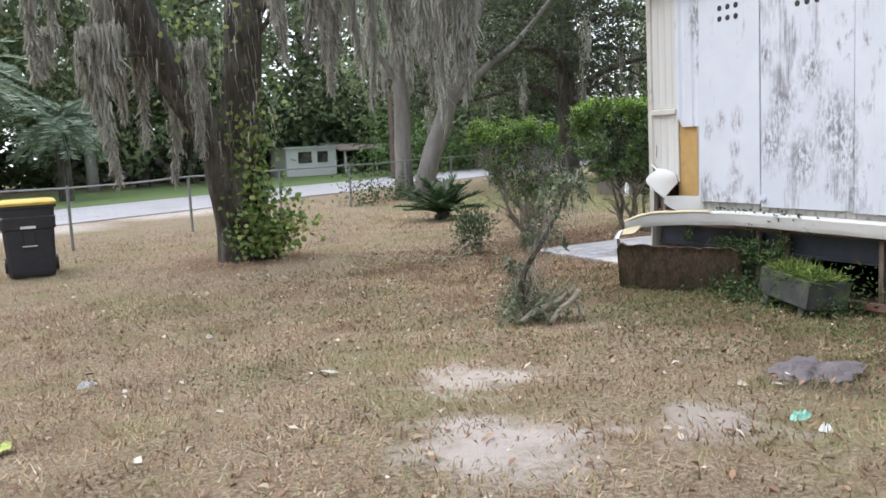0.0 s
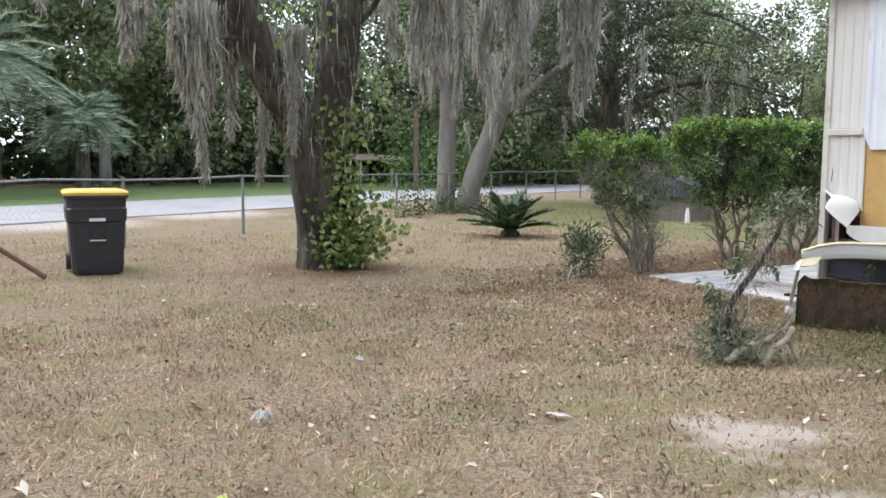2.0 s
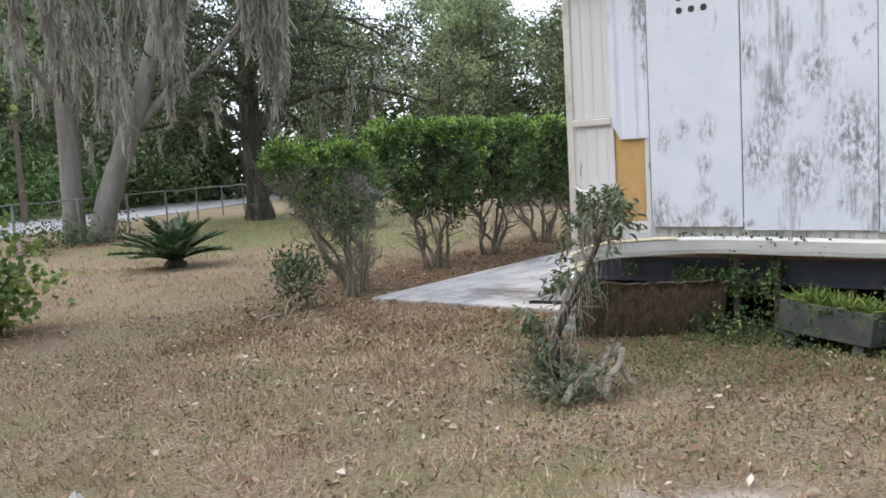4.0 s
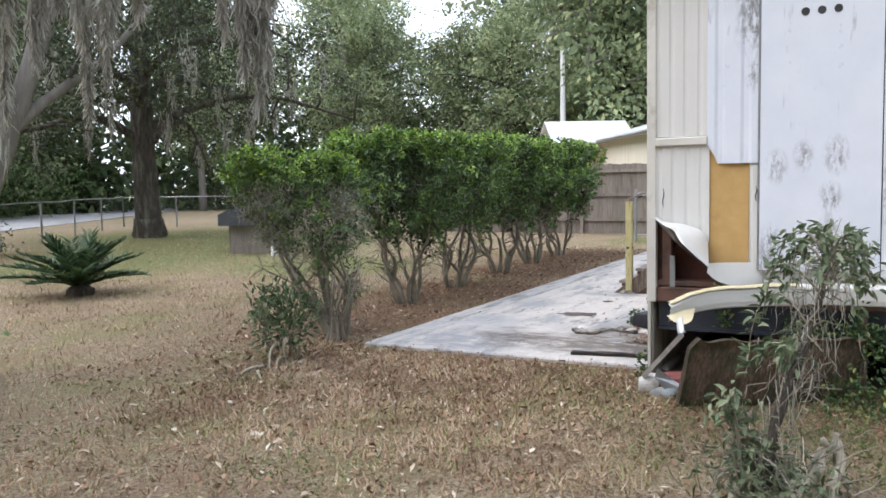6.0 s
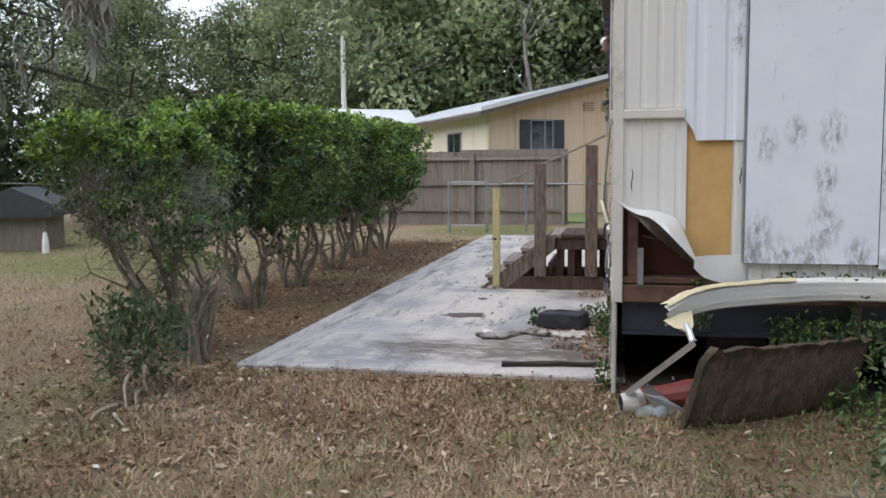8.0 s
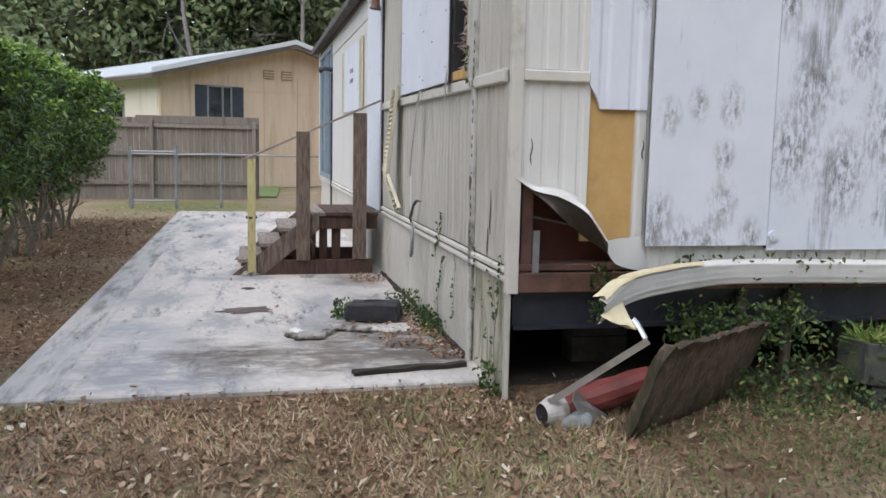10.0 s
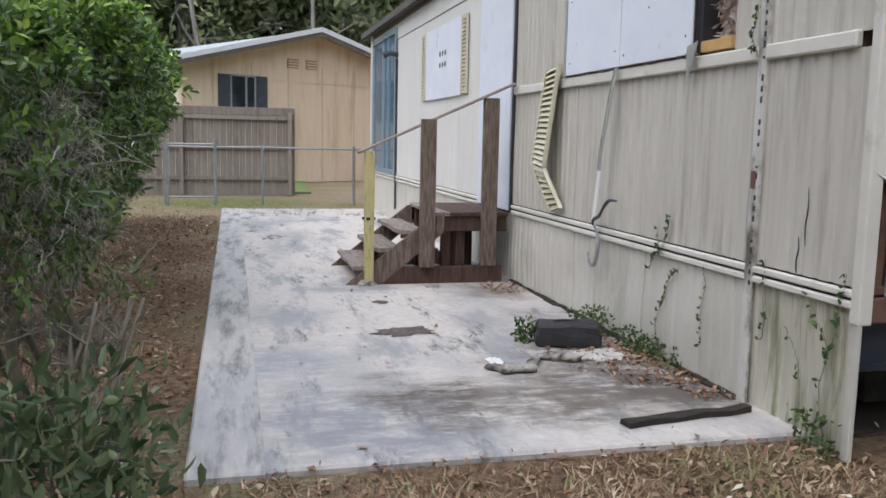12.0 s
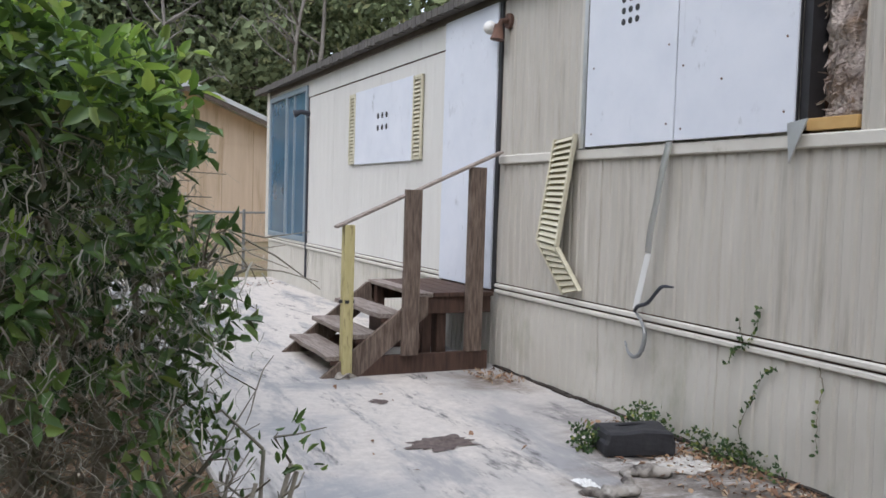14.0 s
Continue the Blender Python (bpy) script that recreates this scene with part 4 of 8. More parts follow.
boxed("door_edge", (11.345, YW - 0.02, 0.6), (11.395, YW + 0.02, 3.12), DARKHOLE, home, "", None, 0)
boxed("door_edge", (12.49, YW - 0.02, 0.6), (12.52, YW + 0.016, 3.12), DARKHOLE, home, "", None, 0)


# louvred shutters
def shutter(x0, x1, z0, z1, y, parent, label):
    # backing in a darker cream, which paints the shade between the slats
    sh = boxed("shutter", (x0, y, z0), (x1, y + 0.008, z1), surf("shutter_shade", (0.30, 0.27, 0.16), (0.36, 0.33, 0.20), 5, 0.6), parent, label, None, 0)
    for lo, hi in (((x0, y, z0), (x0 + 0.025, y + 0.035, z1)), ((x1 - 0.025, y, z0), (x1, y + 0.035, z1)), ((x0 + 0.025, y, z0), (x1 - 0.025, y + 0.03, z0 + 0.03)), ((x0 + 0.025, y, z1 - 0.03), (x1 - 0.025, y + 0.03, z1))):
        boxed("frame", lo, hi, SHUTTER, sh)
    z = z0 + 0.04
    while z < z1 - 0.05:
        bm = bmesh.new()
        prism(bm, [(x0 + 0.027, y + 0.008, z + 0.03), (x0 + 0.027, y + 0.028, z), (x0 + 0.027, y + 0.032, z + 0.006), (x0 + 0.027, y + 0.010, z + 0.038)], (x1 - x0 - 0.054, 0, 0))
        part("slat", bm, SHUTTER, sh)
        z += 0.045
    return sh


shutter(13.06, 13.29, 1.80, 2.70, YW + 0.005, home, "cream louvred shutter")
shutter(15.21, 15.43, 1.80, 2.70, YW + 0.005, home, "cream louvred shutter")
b = board(13.30, 15.20, YW + 0.012, YW + 0.03, 1.79, 2.71, BOARD_CLEAN, "white-painted plywood board between two shutters")
vent_holes(b, (14.22, YW + 0.03, 2.28), "x", 3, 2, 0.14, 0.035, 1)

# glazed door at the far end
gd = boxed("glass_door", (17.55, YW - 0.02, 0.68), (19.82, YW, 3.04), BLUE_GLASS, home, "sliding glass door with faded blue film", None, 0)
for lo, hi in (((17.5, 0.66), (17.58, 3.06)), ((18.66, 0.7), (18.76, 3.02)), ((19.78, 0.66), (19.86, 3.06)), ((17.58, 0.66), (19.78, 0.74)), ((17.58, 2.98), (19.78, 3.06)), ((18.2, 0.74), (18.24, 2.98))):
    boxed("frame", (lo[0], YW - 0.01, lo[1]), (hi[0], YW + 0.03, hi[1]), surf("blue_grey_frame", (0.20, 0.26, 0.31), (0.27, 0.33, 0.38), 6, 0.5), gd)
bm = bmesh.new()
tube(bm, [(17.42, YW + 0.02, 2.55), (17.42, YW + 0.02, 0.1)], 0.018, 8)
tube(bm, [(17.42, YW, 2.62), (17.42, YW + 0.14, 2.64), (17.44, YW + 0.24, 2.60)], [0.04, 0.035, 0.06], 10)
part("outlet_pipe", bm, CHASSIS, home, "black outlet arm on a thin pipe")

# wall lamp beside the door
lamp = thing("wall_lamp", "corroded bronze wall lamp with a bare round bulb", "lamp", (11.24, YW, 2.85))
bm = bmesh.new()
tube(bm, [(11.24, YW, 2.93), (11.24, YW + 0.03, 2.93)], 0.065, 14)
tube(bm, [(11.24, YW + 0.03, 2.93), (11.24, YW + 0.09, 2.92), (11.25, YW + 0.11, 2.87)], 0.025, 8)
part("bracket", bm, JOIST, lamp)
bm = bmesh.new()
tube(bm, [(11.25, YW + 0.11, 2.89), (11.25, YW + 0.115, 2.80), (11.25, YW + 0.12, 2.76)], [0.035, 0.05, 0.065], 12)
part("socket", bm, JOIST, lamp)
bm = bmesh.new()
bmesh.ops.create_icosphere(bm, subdivisions=3, radius=0.06, matrix=Matrix.Translation((11.37, YW + 0.13, 2.88)))
part("bulb", bm, PAPER, lamp, "frosted white globe", True)

# hanging bent shutter
hs = thing("fallen_shutter", "bent cream louvred shutter dangling from the wall", "shutter", (10.2, YW + 0.03, 0.68))


def bent_piece(tl, tr, bl, br, n):
    tl, tr, bl, br = (Vector(p) for p in (tl, tr, bl, br))
    o = (tr - tl).cross(bl - tl).normalized()
    if o.y < 0:
        o = -o
    bm = bmesh.new()
    prism(bm, [tl, tr, br, bl], o * 0.006)
    # darker cream again: shade between the bent slats as colour
    part("backing", bm, surf("shutter_gap_shade", (0.27, 0.24, 0.13), (0.33, 0.30, 0.17), 5, 0.6), hs)
    for a, b in ((tl, bl), (tr, br)):
        bm = bmesh.new()
        side = (tr - tl).normalized() * (0.022 if a is tl else -0.022)
        prism(bm, [a, a + side, b + side, b], o * 0.035)
        part("frame", bm, SHUTTER, hs)
    for i in range(n):
        bm = bmesh.new()
        u, v = (i + 0.2) / n, (i + 0.85) / n
        a, b, c, d = tl.lerp(bl, u), tr.lerp(br, u), tr.lerp(br, v), tl.lerp(bl, v)
        s = (b - a).normalized() * 0.024
        prism(bm, [a + s + o * 0.01, b - s + o * 0.01, c - s + o * 0.030, d + s + o * 0.030], o * 0.005)
        part("slat", bm, SHUTTER, hs)


bent_piece((10.36, YW + 0.045, 1.86), (10.06, YW + 0.05, 1.89), (10.46, YW + 0.11, 1.08), (10.15, YW + 0.12, 1.05), 18)
bent_piece((10.46, YW + 0.11, 1.08), (10.15, YW + 0.12, 1.05), (10.19, YW + 0.03, 0.69), (9.95, YW + 0.035, 0.74), 8)


# dangling metal strip and wire
def ribbon(name, pts, w, wdir, material, parent, label="", t=0.004):
    p = curve_pts(pts, 28)
    V, F = [], []
    wd = Vector(wdir).normalized() * w / 2
    for q in p:
        V += [q - wd, q + wd, q + wd + Vector((0, t, t)), q - wd + Vector((0, t, t))]
    for i in range(27):
        for k in range(4):
            a, b = i * 4 + k, i * 4 + (k + 1) % 4
            F.append((a, b, b + 4, a + 4))
    return sheet(name, V, F, material, parent, label)


ms = thing("hanging_metal_strip", "torn bright metal trim strip dangling from the wall", "metal strip", (9.1, YW, 0.36))
ribbon("strip", [(9.03, YW + 0.05, 1.78), (9.055, YW + 0.07, 1.62), (9.085, YW + 0.09, 1.38), (9.115, YW + 0.10, 1.22), (9.125, YW + 0.105, 1.07)], 0.058, (1, 0, 0.1), BRIGHT, ms)
bm = bmesh.new()
prism(bm, [(9.098, YW + 0.10, 1.075), (9.158, YW + 0.10, 1.06), (9.315, YW + 0.06, 0.69), (9.262, YW + 0.06, 0.665)], (0.0, 0.004, 0.0))
part("strip_end", bm, PAPER, ms, "clean white end of strip")
bm = bmesh.new()
tube(bm, curve_pts([(9.295, YW + 0.06, 0.67), (9.24, YW + 0.08, 0.71), (9.13, YW + 0.09, 0.745), (9.05, YW + 0.09, 0.82), (9.01, YW + 0.07, 0.865), (8.93, YW + 0.05, 0.868)], 18), [0.011, 0.012, 0.013, 0.013, 0.014, 0.014, 0.013, 0.013, 0.012, 0.012, 0.012, 0.012, 0.013, 0.013, 0.012, 0.010, 0.008, 0.006], 6)
part("cable_end", bm, CHASSIS, ms, "dark bent cable")
bm = bmesh.new()
tube(bm, curve_pts([(9.29, YW + 0.05, 0.66), (9.21, YW + 0.06, 0.60), (9.165, YW + 0.07, 0.52), (9.20, YW + 0.07, 0.41), (9.28, YW + 0.06, 0.365), (9.36, YW + 0.05, 0.385), (9.41, YW + 0.04, 0.45)], 18), [0.010, 0.011, 0.011, 0.012, 0.013, 0.014, 0.015, 0.016, 0.016, 0.016, 0.016, 0.015, 0.014, 0.013, 0.012, 0.010, 0.009, 0.007], 6)
part("cable_end", bm, GALV, ms)

# ---- steps at the door ----
def steps():
    st = thing("wooden_steps", "weathered brown timber steps with a handrail at the doorway", "steps", (11.8, 8.3, -0.085))
    G = -0.085
    # platform
    for i in range(5):
        y = 7.55 + i * 0.145
        boxed("deck_board", (11.27, y, 0.545), (12.52, y + 0.138, 0.583), TREAD if i == 4 else WOOD_BROWN, st)
    boxed("beam", (11.30, 7.56, 0.40), (11.34, 8.26, 0.543), WOOD_BROWN, st)
    boxed("beam", (12.44, 7.56, 0.40), (12.48, 8.26, 0.543), WOOD_BROWN, st)
    for x, y in ((11.36, 8.1), (12.36, 7.6), (12.36, 8.15), (11.42, 7.95), (11.9, 7.9)):
        boxed("leg", (x, y, G), (x + 0.085, y + 0.085, 0.543), WOOD_BROWN, st)
    boxed("base_beam", (11.22, 7.62, G), (11.27, 8.88, 0.075), WOOD_BROWN, st, "dark wet base beam")
    boxed("base_beam", (12.44, 7.62, G), (12.49, 8.95, 0.06), WOOD_BROWN, st)
    # stringers and treads
    for x in (11.215, 12.44):
        bm = bmesh.new()
        prism(bm, [(x, 9.12, G), (x, 8.80, G), (x, 8.20, 0.40), (x, 8.20, 0.56), (x, 8.30, 0.56)], (0.045, 0, 0))
        part("stringer", bm, WOOD_GREY, st, "worn sloping side board")
    for k in range(3):
        z, y = 0.082 + 0.167 * k, 8.93 - 0.213 * k
        bm = bmesh.new()
        box(bm, (11.262, y - 0.125, z - 0.036), (12.438, y + 0.125, z))
        bmesh.ops.subdivide_edges(bm, edges=bm.edges, cuts=5, use_grid_fill=True)
        for v in bm.verts:
            v.co += Vector((0, 0.014 * noise.noise(v.co * 7), 0.006 * noise.noise(v.co * 5 + Vector((k, 0, 0)))))
        part("tread", bm, TREAD, st)
        boxed("cleat", (11.262, y - 0.09, z - 0.075), (11.30, y + 0.10, z - 0.038), WOOD_BROWN, st)
    boxed("crosspiece", (11.27, 8.24, 0.10), (12.43, 8.28, 0.24), WOOD_BROWN, st)
    # posts
    p1 = boxed("post", (11.19, 8.87, G), (11.275, 8.955, 1.15), YELLOW, st, "post in flaking yellow paint")
    boxed("post", (11.165, 8.30, G + 0.16), (11.213, 8.445, 1.45), WOOD_GREY, st)
    boxed("post", (11.20, 7.69, G + 0.16), (11.268, 7.835, 1.66), WOOD_GREY, st)
    boxed("post", (11.36, 7.96, G), (11.42, 8.05, 0.50), WOOD_BROWN, st)
    bm = bmesh.new()
    tube(bm, [(11.235, 8.915, 0.52), (11.235, 8.915, 0.545)], 0.063, 4)
    part("band", bm, DARKHOLE, p1)
    bm = bmesh.new()
    a, b = Vector((11.235, 9.02, 1.13)), Vector((11.235, 7.54, 1.80))
    d = b - a
    m = Matrix.Translation(a.lerp(b, 0.5)) @ d.to_track_quat("Y", "Z").to_matrix().to_4x4()
    box(bm, (-0.045, -d.length / 2, -0.010), (0.045, d.length / 2, 0.012), m, 0.004)
    part("handrail", bm, TREAD, st, "thin sloping handrail")
    # rotted foot of the yellow post
    bm = bmesh.new()
    bmesh.ops.create_icosphere(bm, subdivisions=2, radius=0.085, matrix=Matrix.Translation((11.2, 8.93, -0.075)) @ Matrix.Diagonal((0.9, 1.1, 0.35, 1)))
    for v in bm.verts:
        v.co += v.normal * 0.06 * noise.noise(v.co * 19)
    part("mortar_foot", bm, RAG, st, "crumbling mortar round the post")


steps()


# ---- things on the slab ----
def bag():
    b = thing("black_bag", "soft black travel bag lying flat on the slab", "bag", (8.75, 7.95, -0.085))
    m = pose(8.755, 7.945, -0.085, 0, 0, 74)
    bm = bmesh.new()
    box(bm, (-0.215, -0.14, 0.0), (0.215, 0.14, 0.155), None, 0.016)
    bmesh.ops.subdivide_edges(bm, edges=bm.edges, cuts=3, use_grid_fill=True)
    for v in bm.verts:
        if v.co.z > 0.1:
            v.co.z += 0.020 * noise.noise(v.co * 6) - 0.012 + 0.10 * (v.co.y + 0.14) * (0.5 - abs(v.co.x))
            v.co.x *= 0.95
        v.co += Vector((0.6, 1, 0)) * 0.014 * noise.noise(v.co * 9)
    bmesh.ops.transform(bm, verts=bm.verts, matrix=m)
    part("body", bm, BAG, b)
    for z in (0.085, 0.105):
        bm = bmesh.new()
        pts = [m @ Vector(p) for p in ((-0.205, -0.142, z), (0.205, -0.142, z))]
        tube(bm, pts, 0.007, 6)
        part("zip", bm, CHASSIS, b)
    bm = bmesh.new()
    tube(bm, [m @ p for p in curve_pts([(-0.10, -0.06, 0.125), (-0.08, -0.04, 0.150), (0.06, -0.03, 0.152), (0.10, -0.06, 0.125)], 12)], 0.009, 6)
    part("handle", bm, BAG, b)


bag()


def rumple(name, label, category, loc, rx, ry, rot, material, hgt, seed, n=22):
    """A crumpled flat cloth or paper with an uneven outline."""
    rs = np.random.RandomState(seed)
    V, F = [], []
    for j in range(n):
        for i in range(n):
            u, v = i / (n - 1) * 2 - 1, j / (n - 1) * 2 - 1
            th = math.atan2(v, u)
            k = 0.72 + 0.42 * noise.noise((math.cos(th) * 1.6 + seed, math.sin(th) * 1.6, 0)) + 0.24 * noise.noise((math.cos(th) * 5 + seed, math.sin(th) * 5, 4))
            s = max(abs(u), abs(v)) / max(math.hypot(u, v), 1e-6) * k
            x, y = u * s * rx, v * s * ry
            edge = 1 - max(abs(u), abs(v)) ** 4
            z = hgt * edge * (0.15 + 1.5 * abs(noise.noise((u * 2.6 + seed, v * 2.6, seed)))) + 0.004
            V.append((x, y, z))
    for j in range(n - 1):
        for i in range(n - 1):
            a = j * n + i
            F.append((a, a + 1, a + n + 1, a + n))
    ob = sheet(name, V, F, material, None)
    ob.matrix_basis = pose(*loc, 0, 0, rot)
    return tagged(ob, label, category)


bm = bmesh.new()
rag_line = curve_pts([(8.24, 8.66, -0.055), (8.13, 8.55, -0.055), (8.15, 8.43, -0.05), (8.37, 8.27, -0.045), (8.37, 8.17, -0.05), (8.27, 8.06, -0.055)], 26)
tube(bm, rag_line, [0.03 + 0.016 * math.sin(i * 1.1) ** 2 + 0.012 * math.sin(i * 0.37) for i in range(26)], 9, True, 0.5, random.Random(8))
for v in bm.verts:
    v.co += Vector((noise.noise(v.co * 13), noise.noise(v.co * 13 + Vector((5, 0, 0))), 0.6 * noise.noise(v.co * 21))) * 0.045
    v.co.z = max(-0.083, -0.083 + (v.co.z + 0.083) * 0.62)
tagged(part("crumpled_rag", bm, RAG, None, smooth=True), "twisted dirty grey rag on the slab", "rag")
rumple("torn_paper", "flattened torn paper beside the bag", "paper", (8.44, 7.90, -0.085), 0.36, 0.20, 80, PAPER_DULL, 0.022, 9)
rumple("crumpled_paper", "crumpled pale paper beside the bag", "paper", (8.40, 7.82, -0.082), 0.13, 0.08, 60, PAPER_DULL, 0.03, 13)
rumple("white_scrap", "scrap of white paper on the slab", "paper", (8.28, 8.60, -0.062), 0.10, 0.07, 10, PAPER, 0.025, 5)
rumple("dark_rag", "flat rotted dark rag on the slab", "rag", (9.25, 8.96, -0.0849), 0.30, 0.20, 88, STAIN_RAG, 0.012, 12)
rumple("dark_rag", "small flat dark leaf mat on the slab", "rag", (10.35, 8.95, -0.0849), 0.10, 0.08, 10, STAIN_RAG, 0.010, 15)
rumple("paper_scrap", "scrap of white paper on the turf", "paper", (0.42, 6.4, -0.07), 0.10, 0.06, 30, PAPER_DULL, 0.05, 21)
rumple("paper_scrap", "scrap of white paper on the turf", "paper", (1.55, 7.6, -0.10), 0.06, 0.04, 80, PAPER_DULL, 0.03, 22)
rumple("paper_scrap", "scrap of white paper on the turf", "paper", (1.95, 5.6, -0.05), 0.10, 0.025, 120, PAPER_DULL, 0.012, 24)
rumple("green_wrapper", "torn green plastic wrapper on the turf", "wrapper", (3.62, 3.0, -0.02), 0.11, 0.06, 15, surf("green_plastic", (0.20, 0.50, 0.38), (0.30, 0.58, 0.46), 8, 0.35), 0.04, 31)
rumple("white_cup_scrap", "scrap of pale plastic on the turf", "wrapper", (3.5, 2.75, 0.0), 0.04, 0.04, 15, PAPER, 0.04, 32)
rumple("yellow_leaf", "large fresh yellow-green fallen leaf", "leaf", (-0.12, 5.15, -0.03), 0.10, 0.06, 60, surf("yellow_leaf", (0.40, 0.48, 0.10), (0.52, 0.56, 0.16), 9, 0.5), 0.03, 33)
rumple("earth_mound", "low dark heap of wet earth in the turf", "earth", (4.45, 3.58, -0.03), 0.44, 0.34, 15, surf("wet_earth", (0.10, 0.085, 0.085), (0.16, 0.135, 0.14), 9, 0.95, None, 1, 0, 1, (1, 1, 1), 40, 0.8), 0.05, 41)

bm = bmesh.new()
m = pose(7.17, 7.93, -0.085, 0, 0, 7.7)
box(bm, (-0.035, -0.37, 0.0), (0.04, 0.38, 0.03), m)
bmesh.ops.subdivide_edges(bm, edges=bm.edges, cuts=4, use_grid_fill=True)
for v in bm.verts:
    v.co += Vector((noise.noise(v.co * 9), 0, 0.4 * noise.noise(v.co * 13 + Vector((3, 0, 0))))) * 0.032
    v.co.z = max(v.co.z, -0.084)
tagged(part("rotten_plank", bm, ROT_SHADE, None), "rotten dark plank lying on the slab", "plank")


# ---- wreckage by the end wall ----
def leaning_slab():
    A, Bv = Vector((5.81, 7.11, -0.13)), Vector((6.51, 6.08, -0.13))
    along = (Bv - A).normalized()
    out = Vector((-along.y, along.x, 0))
    lean = Vector((-0.145, -0.125, 0))
    L0 = (Bv - A).length
    n, k = 26, 8
    V, F = [], []
    for layer in (0, 1):
        for i in range(n):
            u = i / (n - 1)
            top = 0.51 * min(1, 0.90 + u * 3) * (1 - 0.07 * u) + 0.045 * noise.noise((u * 14, 1, 0)) + 0.02 * noise.noise((u * 40, 5, 0))
            for j in range(k):
                v = j / (k - 1)
                p = A + along * u * L0 + lean * v * top / 0.51 + Vector((0, 0, v * top))
                p += out * (0.03 if layer else -0.03) * (1 + 0.5 * noise.noise((u * 11, v * 5, layer * 3))) + along * 0.03 * noise.noise((v * 7, u * 3, 5))
                V.append(p)
    for layer in (0, 1):
        for i in range(n - 1):
            for j in range(k - 1):
                a = layer * n * k + i * k + j
                F.append((a, a + 1, a + k + 1, a + k))
    o = n * k
    for i in range(n - 1):
        for j in (0, k - 1):
            a = i * k + j
            F.append((a, a + k, a + k + o, a + o))
    for i in (0, n - 1):
        for j in range(k - 1):
            a = i * k + j
            F.append((a, a + 1, a + 1 + o, a + o))
    tagged(sheet("skirting_board", V, F, PLANK, None, smooth=False), "rotten brown skirting panel leaning under the wall", "panel")


leaning_slab()
al = thing("metal_angle", "bent bare aluminium angle hanging from the peeled trim", "metal strip", (6.0, 7.2, -0.1))
bm = bmesh.new()
a, b = Vector((5.712, 7.053, 0.432)), Vector((6.075, 7.415, 0.03))
d = (b - a).normalized()
s1, s2 = d.cross(Vector((0, 0, 1))).normalized() * 0.036, d.cross(Vector((1, -1, 0.2))).normalized() * 0.036
prism(bm, [a, b, b + s1, a + s1], s2 * 0.08)
prism(bm, [a, b, b + s2, a + s2], s1 * 0.08)
part("angle_bar", bm, ALUM, al)
ribbon("link", [(5.80, 7.08, 0.505), (5.76, 7.07, 0.48), (5.712, 7.053, 0.425)], 0.05, (0.6, -0.6, 0.2), ALUM, al)
rp = thing("red_pipe", "crushed faded red metal duct on the ground", "pipe", (6.2, 7.1, -0.12))
bm = bmesh.new()
tube(bm, curve_pts([(6.13, 7.36, -0.045), (6.18, 7.2, -0.03), (6.27, 6.95, 0.0), (6.38, 6.70, 0.03)], 8), [0.075, 0.08, 0.078, 0.08, 0.085, 0.08, 0.078, 0.07], 12, True, 0.12, random.Random(3))
part("duct", bm, RED, rp)
bm = bmesh.new()
tube(bm, [(6.085, 7.44, -0.05), (6.095, 7.41, -0.05), (6.12, 7.36, -0.045), (6.14, 7.32, -0.04)], [0.056, 0.066, 0.080, 0.079], 20, False)
part("collar", bm, PAPER_DULL, rp, "dirty white collar")
bm = bmesh.new()
tube(bm, [(6.095, 7.425, -0.052), (6.10, 7.415, -0.052)], 0.055, 16)
part("open_end", bm, DARKHOLE, rp, "black open end")
bm = bmesh.new()
prism(bm, [(6.05, 7.20, -0.11), (6.00, 7.30, 0.04), (6.02, 7.28, 0.10), (6.10, 7.18, 0.0), (6.18, 7.02, -0.11)], (0.006, 0.004, 0.0))
tagged(part("bent_sheet", bm, ALUM, None), "bent scrap of bright sheet metal on the ground", "scrap metal")


bm = bmesh.new()
bmesh.ops.create_icosphere(bm, subdivisions=3, radius=0.085, matrix=Matrix.Translation((6.06, 7.25, -0.105)) @ Matrix.Diagonal((0.8, 1.25, 0.7, 1)))
for v in bm.verts:
    v.co += v.normal * 0.05 * noise.noise(v.co * 9)
tagged(part("plastic_jug", bm, surf("grey_plastic", (0.24, 0.28, 0.29), (0.36, 0.40, 0.41), 8, 0.55, (0.16, 0.15, 0.12), 6, 0.52, 0.75), None, smooth=True), "crushed blue-grey plastic jug on the ground", "jug")


